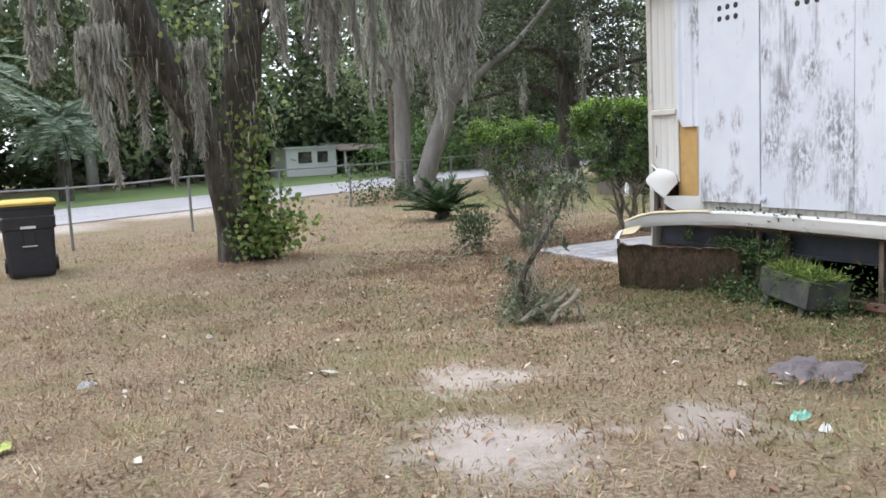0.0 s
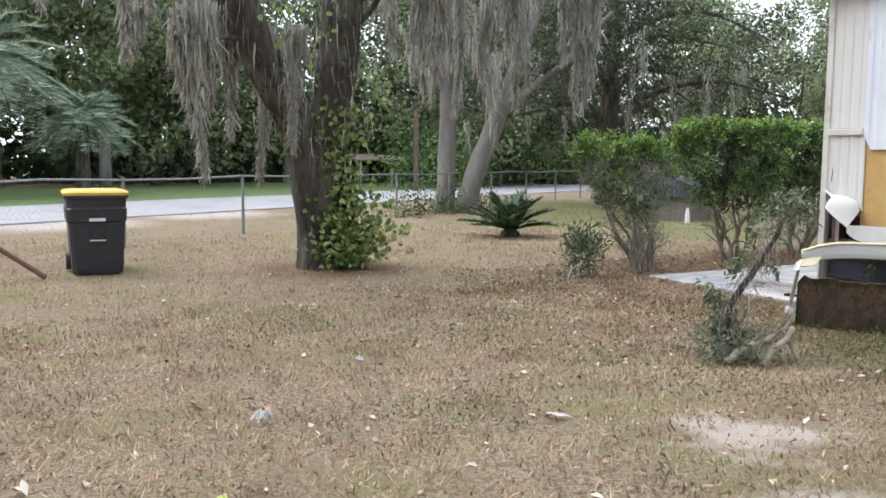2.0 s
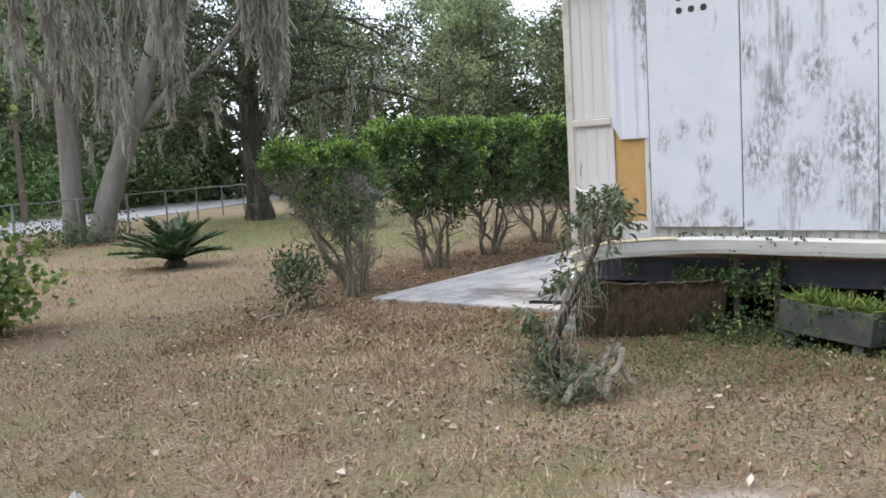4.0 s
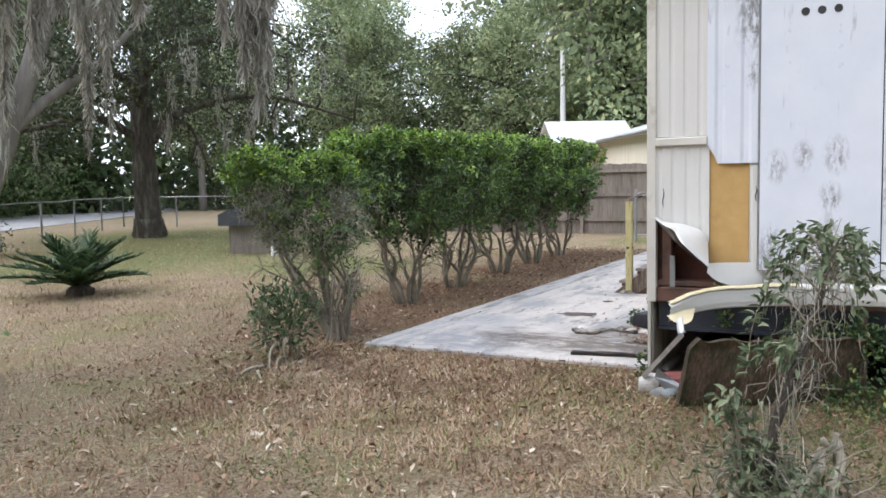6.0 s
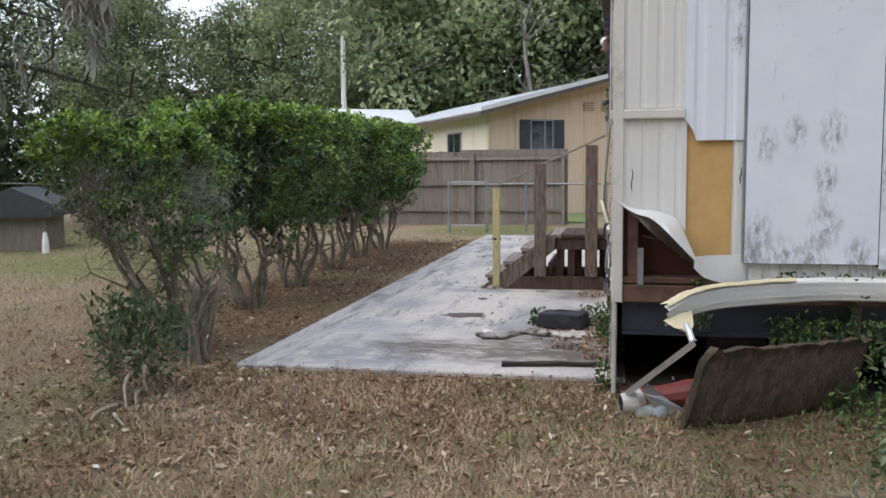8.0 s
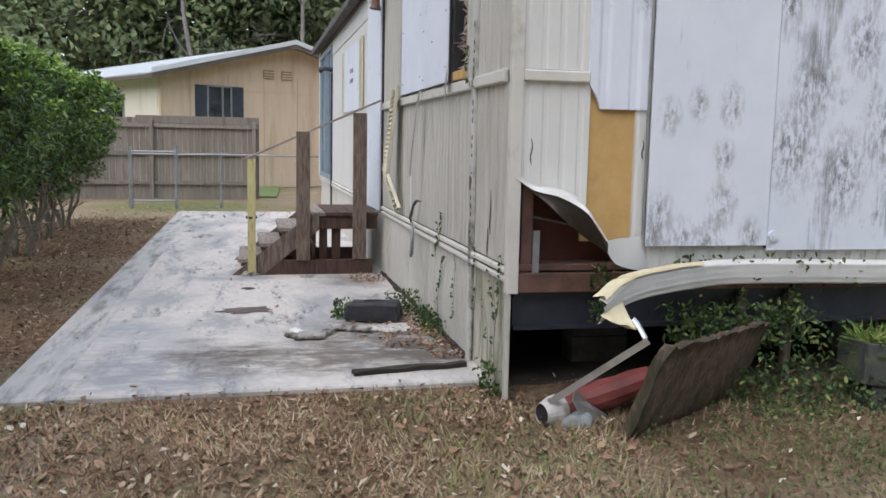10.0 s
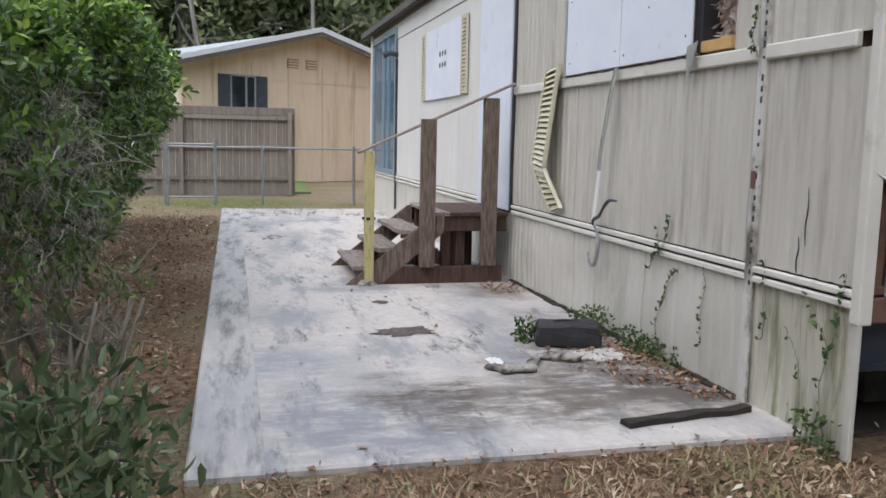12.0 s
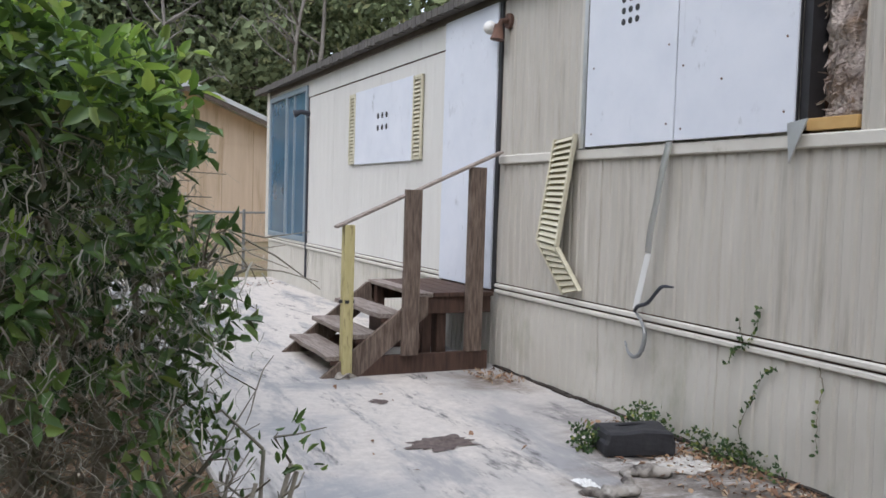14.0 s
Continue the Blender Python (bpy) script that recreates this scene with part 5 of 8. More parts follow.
def trough():
    t = thing("planter_trough", "mossy old trough planted with grass below the end wall", "planter", (6.15, 5.1, -0.12))
    m = pose(6.16, 5.12, -0.16, 4, 6, -16)
    for lo, hi in (((-0.20, -0.36, 0.14), (-0.17, 0.36, 0.38)), ((0.17, -0.36, 0.14), (0.20, 0.36, 0.38)), ((-0.17, -0.36, 0.14), (0.17, -0.33, 0.38)), ((-0.17, 0.33, 0.14), (0.17, 0.36, 0.38)), ((-0.17, -0.33, 0.14), (0.17, 0.33, 0.33))):
        boxed("side", lo, hi, PLANTER, t, "", m, 0.006)
    for y in (-0.30, 0.22):
        boxed("foot", (-0.18, y, 0.0), (0.18, y + 0.08, 0.14), PLANTER, t, "", m, 0.006)
    rs = np.random.RandomState(2)
    n = 1900
    c = np.stack([rs.uniform(-0.16, 0.16, n), rs.uniform(-0.32, 0.32, n), 0.30 + 0.10 * rs.rand(n)], 1)
    c = c @ np.array(m.to_3x3()).T + np.array(m.translation)
    leaves("grass", c, rs.normal(size=(n, 3)) * (0.9, 0.9, 0.35) + (-0.2, 0, 0.45), 0.12, 0.016, GREEN_GRASS, t, rs)


trough()
bm = bmesh.new()
tube(bm, [(6.45, 4.9, -0.06), (6.40, 3.9, -0.05)], 0.06, 6)
tagged(part("rusty_beam", bm, RUST, None), "rusty steel beam lying under the end wall", "beam")
for y, h in ((4.62, 0.52), (5.62, 0.55), (5.95, 0.5)):
    tagged(boxed("support_post", (6.60, y, -0.13), (6.65, y + 0.05, h), WOOD_GREY, None), "thin grey timber prop under the mobile home", "post", "props under the home")

# ---- plants ----
def bush(name, label, loc, h, r, seed, n_leaf, n_new, leaf, wide, n_stem, bare=0.45, moss=0, oval=True, category="bush", flat=0.8, leafmat=None, group="", lean=(0, 0), new_from=0.80):
    """A clipped shrub: many stems, bare below, a leafy crown with an uneven outline."""
    rng, rs = random.Random(seed), np.random.RandomState(seed)
    b = thing(name, label, category, loc, group)
    x0, y0, z0 = loc
    ends, stems = [], []
    for i in range(n_stem):
        bm = bmesh.new()
        a = 2 * math.pi * (i + rng.random() * 0.7) / n_stem
        k = rng.uniform(0.45, 0.95)
        p0 = Vector((x0 + math.cos(a) * 0.10, y0 + math.sin(a) * 0.10, z0 - 0.03))
        top = Vector((x0 + math.cos(a) * r * k, y0 + math.sin(a) * r * k, z0 + h * rng.uniform(0.62, 0.85))) + Vector((lean[0], lean[1], 0)) * h
        mid = p0.lerp(top, 0.45) + Vector((rng.uniform(-1, 1), rng.uniform(-1, 1), rng.uniform(0, 0.6))) * 0.11 * h / 2
        pts = curve_pts([p0, p0.lerp(mid, 0.5) + Vector((rng.uniform(-0.04, 0.04), rng.uniform(-0.04, 0.04), 0.02)), mid, top], 9)
        w = 0.024 * h / 2 * rng.uniform(0.8, 1.35) + 0.004
        tube(bm, pts, [w * (1.25 - 0.85 * q / 8) for q in range(9)], 6, True, 0.25, rng)
        for q in range(7):
            s = pts[rng.randint(3, 8)]
            e = s + Vector((rng.uniform(-1, 1), rng.uniform(-1, 1), rng.uniform(0.1, 0.9))) * 0.27 * h / 2
            f = e + Vector((rng.uniform(-1, 1), rng.uniform(-1, 1), rng.uniform(-0.2, 0.8))) * 0.18 * h / 2
            tube(bm, [s, e, f], [0.0075 * h / 2 + 0.002, 0.005 * h / 2 + 0.0015, 0.0022], 4, False)
            ends += [e, f]
        part("stem", bm, TWIG, b, smooth=True)
    # crown: sprays of leaves, wide and full above, narrow and thin below
    def sprays(count, each, top_only):
        u = rs.rand(count) ** (0.42 if not top_only else 1.0)
        if top_only:
            u = new_from + (1.02 - new_from) * u
        ang = rs.uniform(0, 2 * math.pi, count)
        lump = np.array([1 + 0.35 * noise.noise((math.cos(q) * 1.7 + seed, math.sin(q) * 1.7, k * 2.2)) for q, k in zip(ang, u)])
        w = r * (0.55 + 0.45 * np.clip(u * 1.5, 0, 1)) * np.clip((1.06 - u) * 7, 0.55, 1) * lump
        k = np.where(rs.rand(count) < 0.62, rs.uniform(0.8, 1.02, count), np.sqrt(rs.rand(count)))
        if top_only:
            k = np.where(u > 0.85, np.sqrt(rs.rand(count)), rs.uniform(0.9, 1.02, count)) * 1.02
        tops = np.array([0.20 * h * noise.noise((math.cos(q) * s * 1.5 + seed, math.sin(q) * s * 1.5, 9)) for q, s in zip(ang, k)])
        z = h * (bare + (1 - bare) * u) + tops * u
        p = np.stack([x0 + lean[0] * z + np.cos(ang) * w * k, y0 + lean[1] * z + np.sin(ang) * w * k, z0 + z], 1)
        sg = leaf * 1.15
        return (p[:, None, :] + rs.normal(size=(count, each, 3)) * (sg, sg, sg * 0.9)).reshape(-1, 3)
    c = sprays(max(n_leaf // 22, 8), 22, False)
    n = len(c)
    low = int(n * 0.08)
    E = np.array([tuple(e) for e in ends])
    pick = E[rs.randint(len(E), size=low)] + rs.normal(size=(low, 3)) * 0.05
    c = np.concatenate([c, pick])
    out = c - np.array((x0, y0, z0 + h * 0.5))
    d = unit(out) * 0.55 + rs.normal(size=c.shape) * 0.5 + (0, 0, 0.25)
    leaves("foliage", c, d, leaf, wide, leafmat or LEAF_HEDGE, b, rs, oval=oval)
    if n_new:
        c = sprays(max(n_new // 12, 4), 12, True) + (0, 0, 0.03)
        v = unit(c - np.array((x0, y0, z0 + h * 0.55)))
        leaves("new_growth", c, v + rs.normal(size=v.shape) * 0.4 + (0, 0, 0.4), leaf * 1.05, wide, LEAF_NEW, b, rs, "bright green young leaves", oval=oval)
    # fine bare twigs
    n = (260 if moss > 1000 else 90) if h > 1.5 else 30
    a = E[rs.randint(len(E), size=n)]
    bm = bmesh.new()
    for q in range(n):
        p = Vector(a[q])
        e = p + Vector(rs.normal(size=3) * (0.16, 0.16, 0.14)) * h / 2
        tube(bm, [p, p.lerp(e, 0.5) + Vector(rs.normal(size=3)) * 0.015, e], [0.004, 0.003, 0.0015], 3, False)
    tagged(part("brushwood", bm, TWIG, b), kind="stuff")
    if moss:
        pos = E[rs.randint(len(E), size=moss)] + rs.normal(size=(moss, 3)) * (0.08, 0.08, 0.05)
        strands("moss", pos, rs.uniform(0.04, 0.16, moss), 0.0017, b, rs, 0.010)
    return b


def strands(name, top, length, width, parent, rs, sway=0.06, material=None):
    """Hanging strands of moss: thin crooked ribbons that taper."""
    n, k = len(top), 6
    t = np.linspace(0, 1, k)
    walk_x = np.cumsum(rs.normal(size=(n, k)) * sway, 1) * t
    walk_y = np.cumsum(rs.normal(size=(n, k)) * sway, 1) * t
    P = np.stack([top[:, 0:1] + walk_x, top[:, 1:2] + walk_y, top[:, 2:3] - length[:, None] * t], 2)
    ang = rs.uniform(0, math.pi, n)
    w = width * rs.uniform(0.5, 1.6, n)[:, None] * (1 - 0.8 * t)[None, :] * (0.6 + 0.9 * rs.rand(n, k))
    S = np.stack([np.cos(ang)[:, None] * w, np.sin(ang)[:, None] * w, np.zeros((n, k))], 2)
    V = np.stack([P - S, P + S], 2).reshape(-1, 3)
    base = np.arange(n)[:, None, None] * (2 * k)
    seg = np.arange(k - 1)[None, :, None] * 2
    F = (base + seg + np.array([0, 1, 3, 2])[None, None, :]).reshape(-1, 4)
    ob = sheet(name, V, F, material or MOSS, parent)
    return tagged(ob, "grey hanging moss", kind="stuff")


def clipped_bush(name, label, loc, h, r, seed, n_shoot, leaf, wide, n_stem, bare, moss, group, lean=(0.0, 0.0), thin=0.0, long=1.0):
    """A clipped hedge bush: crooked stems from one foot, a box-like crown of leafy shoots with a flat, uneven top."""
    rng, rs = random.Random(seed), np.random.RandomState(seed)
    b = thing(name, label, "bush", loc, group)
    x0, y0, z0 = loc
    ends = []
    for i in range(n_stem):
        bm = bmesh.new()
        a = 2 * math.pi * (i + rng.random() * 0.8) / n_stem
        k = rng.uniform(0.35, 0.85)
        p0 = Vector((x0 + math.cos(a) * 0.11, y0 + math.sin(a) * 0.11, z0 - 0.03))
        hz = h * rng.uniform(0.72, 0.9)
        top = Vector((x0 + math.cos(a) * r * k + lean[0] * hz, y0 + math.sin(a) * r * k * long + lean[1] * hz, z0 + hz))
        jig = lambda f: Vector((rng.uniform(-1, 1), rng.uniform(-1, 1), rng.uniform(-0.3, 0.3))) * f * h
        pts = curve_pts([p0, p0.lerp(top, 0.16) + jig(0.03), p0.lerp(top, 0.36) + jig(0.075), p0.lerp(top, 0.62) + jig(0.07), top], 15)
        w = 0.0135 * h * rng.uniform(0.75, 1.3)
        tube(bm, pts, [w * (1.25 - 0.95 * q / 14) for q in range(15)], 7, True, 0.35, rng)
        for q in range(9):
            st = pts[rng.randint(4, 14)]
            o = Vector((st.x - x0, st.y - y0, 0)).normalized() if (st.xy - Vector((x0, y0))).length > 0.02 else Vector((1, 0, 0))
            e = st + (o * rng.uniform(0.1, 0.8) + Vector((rng.uniform(-0.7, 0.7), rng.uniform(-0.7, 0.7), rng.uniform(0.2, 0.9)))) * 0.12 * h
            f = e + Vector((rng.uniform(-1, 1), rng.uniform(-1, 1), rng.uniform(-0.1, 0.9))) * 0.09 * h
            tube(bm, [st, st.lerp(e, 0.5) + jig(0.012), e, f], [0.0045 * h + 0.002, 0.0035 * h + 0.0015, 0.0025 * h + 0.001, 0.0018], 4, False)
            ends += [st.lerp(e, 0.6), e, f]
        part("stem", bm, TWIG, b, smooth=True)
    # crown surface: nearly square in plan, wider above than below
    def crown(count, shell_lo, shell_hi, top):
        ang = rs.uniform(0, 2 * math.pi, count)
        u = np.where(rs.rand(count) < top, 1.0, rs.rand(count) ** 0.75)
        k = np.where(u >= 1.0, np.sqrt(rs.rand(count)), rs.uniform(shell_lo, shell_hi, count))
        sq = 1.0 / np.power(np.abs(np.cos(ang)) ** 3.2 + np.abs(np.sin(ang)) ** 3.2, 1 / 3.2)
        lump = np.array([1 + 0.30 * noise.noise((math.cos(q) * 1.9 + seed, math.sin(q) * 1.9, v * 2.4)) + 0.16 * noise.noise((math.cos(q) * 5 + seed, math.sin(q) * 5, v * 6)) for q, v in zip(ang, u)])
        w = r * (0.62 + 0.38 * np.clip(u * 1.6, 0, 1)) * lump * np.minimum(sq, 1.09)
        low = np.array([0.22 * noise.noise((math.cos(q) * 2.3 + seed, math.sin(q) * 2.3, 3)) for q in ang])
        tops = np.array([0.10 * noise.noise((math.cos(q) * m * 2.2 + seed, math.sin(q) * m * 2.2, 9)) + 0.06 * noise.noise((math.cos(q) * m * 6 + seed, math.sin(q) * m * 6, 2)) for q, m in zip(ang, k)])
        z = h * (bare + low * (1 - u) + (1 - bare + tops) * u)
        p = np.stack([x0 + lean[0] * z + np.cos(ang) * w * k, y0 + lean[1] * z + np.sin(ang) * w * k * long, z0 + z], 1)
        out = np.stack([np.cos(ang) * (1 - 0.75 * (u >= 1)), np.sin(ang) * (1 - 0.75 * (u >= 1)), 0.35 + 0.9 * (u >= 1)], 1)
        return p, unit(out), u, ang
    def shoots(p, d, each, ln):
        n = len(p)
        d = unit(d + rs.normal(size=d.shape) * 0.38)
        a1 = unit(np.cross(d, unit(rs.normal(size=d.shape))))
        a2 = np.cross(d, a1)
        t = (np.arange(each)[None, :] + rs.rand(n, each)) / each
        ph = 2.4 * np.arange(each)[None, :] + rs.uniform(0, 6.3, (n, 1))
        L = (ln * rs.uniform(0.6, 1.25, n))[:, None, None]
        rad = np.cos(ph)[..., None] * a1[:, None, :] + np.sin(ph)[..., None] * a2[:, None, :]
        c = p[:, None, :] + d[:, None, :] * L * (t[..., None] - 0.45) + rad * 0.006
        al = d[:, None, :] * (0.35 + 0.5 * t[..., None]) + rad * 0.85 + rs.normal(size=rad.shape) * 0.18
        fc = d[:, None, :] * 0.9 + np.array((0, 0, 0.55)) - rad * 0.2
        return c.reshape(-1, 3), al.reshape(-1, 3), fc.reshape(-1, 3)
    p, d, u, ang = crown(n_shoot, 0.80, 1.0, 0.34)
    # gaps where the side is bare and twiggy
    gap = np.array([noise.noise((math.cos(q) * 2.1 + seed * 1.7, math.sin(q) * 2.1, v * 1.6)) for q, v in zip(ang, u)])
    keep = (u >= 0.80) | (gap > thin - 0.32 + 0.18 * rs.rand(len(u)))
    p, d, u = p[keep], d[keep], u[keep]
    c, al, fc = shoots(p, d, 10, 0.20)
    leaves("foliage", c, al, leaf, wide, LEAF_HEDGE, b, rs, oval=True, face=fc)
    # inner shoots, coloured dark in place of shade inside the crown
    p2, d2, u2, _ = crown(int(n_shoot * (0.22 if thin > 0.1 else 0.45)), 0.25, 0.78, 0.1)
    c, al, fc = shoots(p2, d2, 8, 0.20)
    leaves("inner_foliage", c, al, leaf, wide * 1.15, LEAF_INNER_SHADE, b, rs, "inner leaves with the crown's shade put into their dark colour", oval=True)
    fresh = (u >= 0.84) & (rs.rand(len(u)) < 0.9) | (u > 0.4) & (rs.rand(len(u)) < 0.16)
    c, al, fc = shoots(p[fresh] + (0, 0, 0.035), d[fresh] + (0, 0, 0.3), 8, 0.15)
    leaves("new_growth", c, al, leaf * 0.9, wide * 0.92, LEAF_NEW, b, rs, "bright green young leaves", oval=True, face=fc)
    E = np.array([tuple(e) for e in ends])
    n = 950 if thin > 0.1 else 200
    a = E[rs.randint(len(E), size=n)]
    bm = bmesh.new()
    for q in range(n):
        p1 = Vector(a[q])
        e = p1 + Vector(rs.normal(size=3) * (0.10, 0.10, 0.09)) * h * 0.6
        tube(bm, [p1, p1.lerp(e, 0.5) + Vector(rs.normal(size=3)) * 0.014, e], [0.0032, 0.0026, 0.0013], 3, False)
    tagged(part("brushwood", bm, TWIG, b), kind="stuff")
    if moss:
        pm, _, um, _ = crown(moss // 14, 0.7, 1.0, 0.0)
        pm = pm[um < 0.8]
        pos = (pm[:, None, :] + rs.normal(size=(len(pm), 14, 3)) * (0.07, 0.07, 0.06)).reshape(-1, 3)
        strands("moss", pos, rs.uniform(0.03, 0.11, len(pos)), 0.0018, b, rs, 0.030)
    return b


HEDGE = "row of clipped hedge bushes"
HL = "clipped green hedge bush on bare crooked stems"
clipped_bush("hedge_bush", "clipped hedge bush hung with grey moss at the hedge's end", (7.32, 10.93, -0.13), 1.80, 0.60, 11, 640, 0.062, 0.026, 9, 0.44, 8000, HEDGE, (-0.06, 0.27), 0.30)
for i, (x, y, h, r) in enumerate(((9.6, 11.42, 2.06, 0.84), (11.35, 11.62, 2.1, 0.88), (13.3, 11.72, 2.12, 0.95), (15.1, 11.85, 2.12, 0.92), (16.8, 11.95, 2.08, 0.90))):
    clipped_bush("hedge_bush", HL, (x, y, -0.13), h, r, 20 + i, 860 if i < 2 else 640, 0.068 if i < 2 else 0.082, 0.031 if i < 2 else 0.040, 7, 0.40, 700 if i < 2 else 0, HEDGE, (0.0, 0.05), -0.08)
bush("small_shrub", "small dark blue-green shrub with exposed roots", (6.00, 10.62, -0.13), 0.64, 0.20, 41, 640, 0, 0.075, 0.026, 5, 0.14, 20, leafmat=LEAF_BLUE, category="shrub")


def leaning_shrub():
    """A cut shrub: one crooked trunk that leans and bends over, leafy at its head, dead shoots at its foot."""
    rng, rs = random.Random(43), np.random.RandomState(43)
    b = thing("stump_shrub", "leaning cut shrub with a leafy drooping head and dead shoots", "shrub", (4.12, 6.3, -0.1))
    spine = curve_pts([(4.20, 6.34, -0.12), (4.06, 6.31, 0.12), (4.05, 6.27, 0.36), (4.20, 6.19, 0.62), (4.33, 6.12, 0.88), (4.40, 6.09, 1.06), (4.47, 6.04, 1.10)], 20)
    bm = bmesh.new()
    tube(bm, spine, [0.030 - 0.019 * q / 19 for q in range(20)], 8, True, 0.4, rng)
    part("trunk", bm, BARK, b, "dark crooked leaning trunk", True)
    C, D = [], []
    for i in range(14):
        bm = bmesh.new()
        st = spine[rng.randint(9, 19)]
        a = rng.uniform(0, 6.28)
        o = Vector((math.cos(a), math.sin(a), 0))
        ln = rng.uniform(0.12, 0.27)
        pts = curve_pts([st, st + o * ln * 0.5 + Vector((0, 0, ln * 0.55)), st + o * ln + Vector((0, 0, ln * rng.uniform(0.0, 0.6))), st + o * ln * 1.25 + Vector((0, 0, -ln * rng.uniform(0.0, 0.7)))], 9)
        tube(bm, pts, [0.007 - 0.0006 * q for q in range(9)], 5, True, 0.3, rng)
        part("shoot", bm, TWIG, b, smooth=True)
        for q in pts[3:]:
            for _ in range(7):
                C.append(tuple(q + Vector(rs.normal(size=3) * 0.022)))
                D.append(tuple(o * 0.6 + Vector(rs.normal(size=3) * 0.6) + Vector((0, 0, -0.35))))
    # low leafy shoots that droop beside the foot
    for i in range(8):
        bm = bmesh.new()
        st = Vector((4.06 + rng.uniform(-0.05, 0.08), 6.38 + rng.uniform(-0.06, 0.06), -0.1))
        tp = Vector((4.03 + rng.uniform(-0.13, 0.14), 6.44 + rng.uniform(-0.12, 0.13), rng.uniform(0.18, 0.62)))
        pts = curve_pts([st, st.lerp(tp, 0.5) + Vector((rng.uniform(-0.05, 0.05), rng.uniform(-0.05, 0.05), 0.05)), tp, tp + Vector((rng.uniform(-0.1, 0.1), rng.uniform(-0.1, 0.1), -0.10))], 9)
        tube(bm, pts, [0.006 - 0.0005 * q for q in range(9)], 5, True, 0.3, rng)
        part("shoot", bm, TWIG, b, smooth=True)
        for q in pts[2:]:
            for _ in range(4):
                C.append(tuple(q + Vector(rs.normal(size=3) * 0.028)))
                D.append(tuple(Vector(rs.normal(size=3) * 0.6) + Vector((0, 0, -0.55))))
    C, D = np.array(C), np.array(D)
    leaves("foliage", C, D, 0.062, 0.022, LEAF_SAGE, b, rs, oval=True, face=(0, 0, 1))
    # dead twigs and grey tendrils
    bm = bmesh.new()
    for q in range(150):
        st = spine[rng.randint(2, 18)] + Vector(rs.normal(size=3) * (0.06, 0.06, 0.05))
        e = st + Vector(rs.normal(size=3).clip(-1.3, 1.3) * (0.08, 0.08, 0.09))
        tube(bm, [st, st.lerp(e, 0.5) + Vector(rs.normal(size=3)) * 0.02, e], [0.004, 0.003, 0.0015], 3, False)
    for q in range(170):
        st = Vector((4.15, 6.32, 0.05)) + Vector(rs.normal(size=3) * (0.15, 0.14, 0.08))
        e = st + Vector(rs.normal(size=3) * (0.12, 0.12, 0.12)) + Vector((0, 0, 0.05))
        tube(bm, [st, st.lerp(e, 0.5) + Vector(rs.normal(size=3)) * 0.02, e], [0.005, 0.0035, 0.0015], 3, False)
    tagged(part("brushwood", bm, TWIG, b), kind="stuff")
    pos = np.array([tuple(spine[k]) for k in rs.randint(6, 20, 300)]) + rs.normal(size=(300, 3)) * (0.08, 0.08, 0.06)
    strands("moss", pos, rs.uniform(0.06, 0.26, 300), 0.0022, b, rs, 0.016)


leaning_shrub()

bush("sapling", "sparse leafy shoots rising at the edge of the slab", (6.95, 10.72, -0.12), 0.95, 0.22, 47, 36, 0, 0.042, 0.014, 7, 0.2, 60, leafmat=LEAF_HEDGE, category="shrub", lean=(0.05, -0.12))


def limb(name, ctrl, r0, r1, material, parent, seed, n=12, sides=9):
    bm = bmesh.new()
    rng = random.Random(seed)
    tube(bm, curve_pts(ctrl, n), [r0 + (r1 - r0) * (i / (n - 1)) ** 0.8 for i in range(n)], sides, True, 0.22, rng)
    return part(name, bm, material, parent, smooth=True)


PALE_LOG = surf("pale_log", (0.30, 0.255, 0.19), (0.50, 0.45, 0.36), 9, 0.9, (0.13, 0.135, 0.08), 6, 0.47, 0.66, (1, 1, 1), 30, 1.0, 0.012)
logs = thing("cut_logs", "short pale mossy logs heaped round a stump", "logs", (4.2, 6.3, -0.10))
for i, (a, b, r) in enumerate((((3.95, 6.20, -0.08), (4.38, 6.10, 0.14), 0.029), ((4.14, 6.02, -0.08), (4.46, 6.04, 0.17), 0.027), ((4.30, 6.14, 0.04), (4.42, 6.04, 0.22), 0.017), ((4.46, 5.98, -0.06), (4.36, 6.10, 0.20), 0.018), ((4.0, 6.34, -0.07), (4.24, 6.12, 0.05), 0.032), ((3.92, 6.46, -0.07), (4.10, 6.34, 0.18), 0.018))):
    limb("log", [a, Vector(a).lerp(Vector(b), 0.3) + Vector((0.015, 0.02, 0.02)), Vector(a).lerp(Vector(b), 0.68) + Vector((0.0, -0.02, 0.0)), b], r, r * 0.8, PALE_LOG, logs, i, 14, 9)
rs = np.random.RandomState(7)
c = np.stack([rs.normal(4.12, 0.17, 620), rs.normal(6.30, 0.15, 620), np.abs(rs.normal(0, 0.14, 620)) - 0.07], 1)
tagged(leaves("dead_leaves", c, rs.normal(size=(620, 3)), 0.06, 0.018, LEAF_SAGE, logs, rs, "dry grey-brown leaves"), kind="stuff")
roots = thing("bare_roots", "bare pale roots and twigs beside a shrub", "roots", (5.75, 10.5, -0.12))
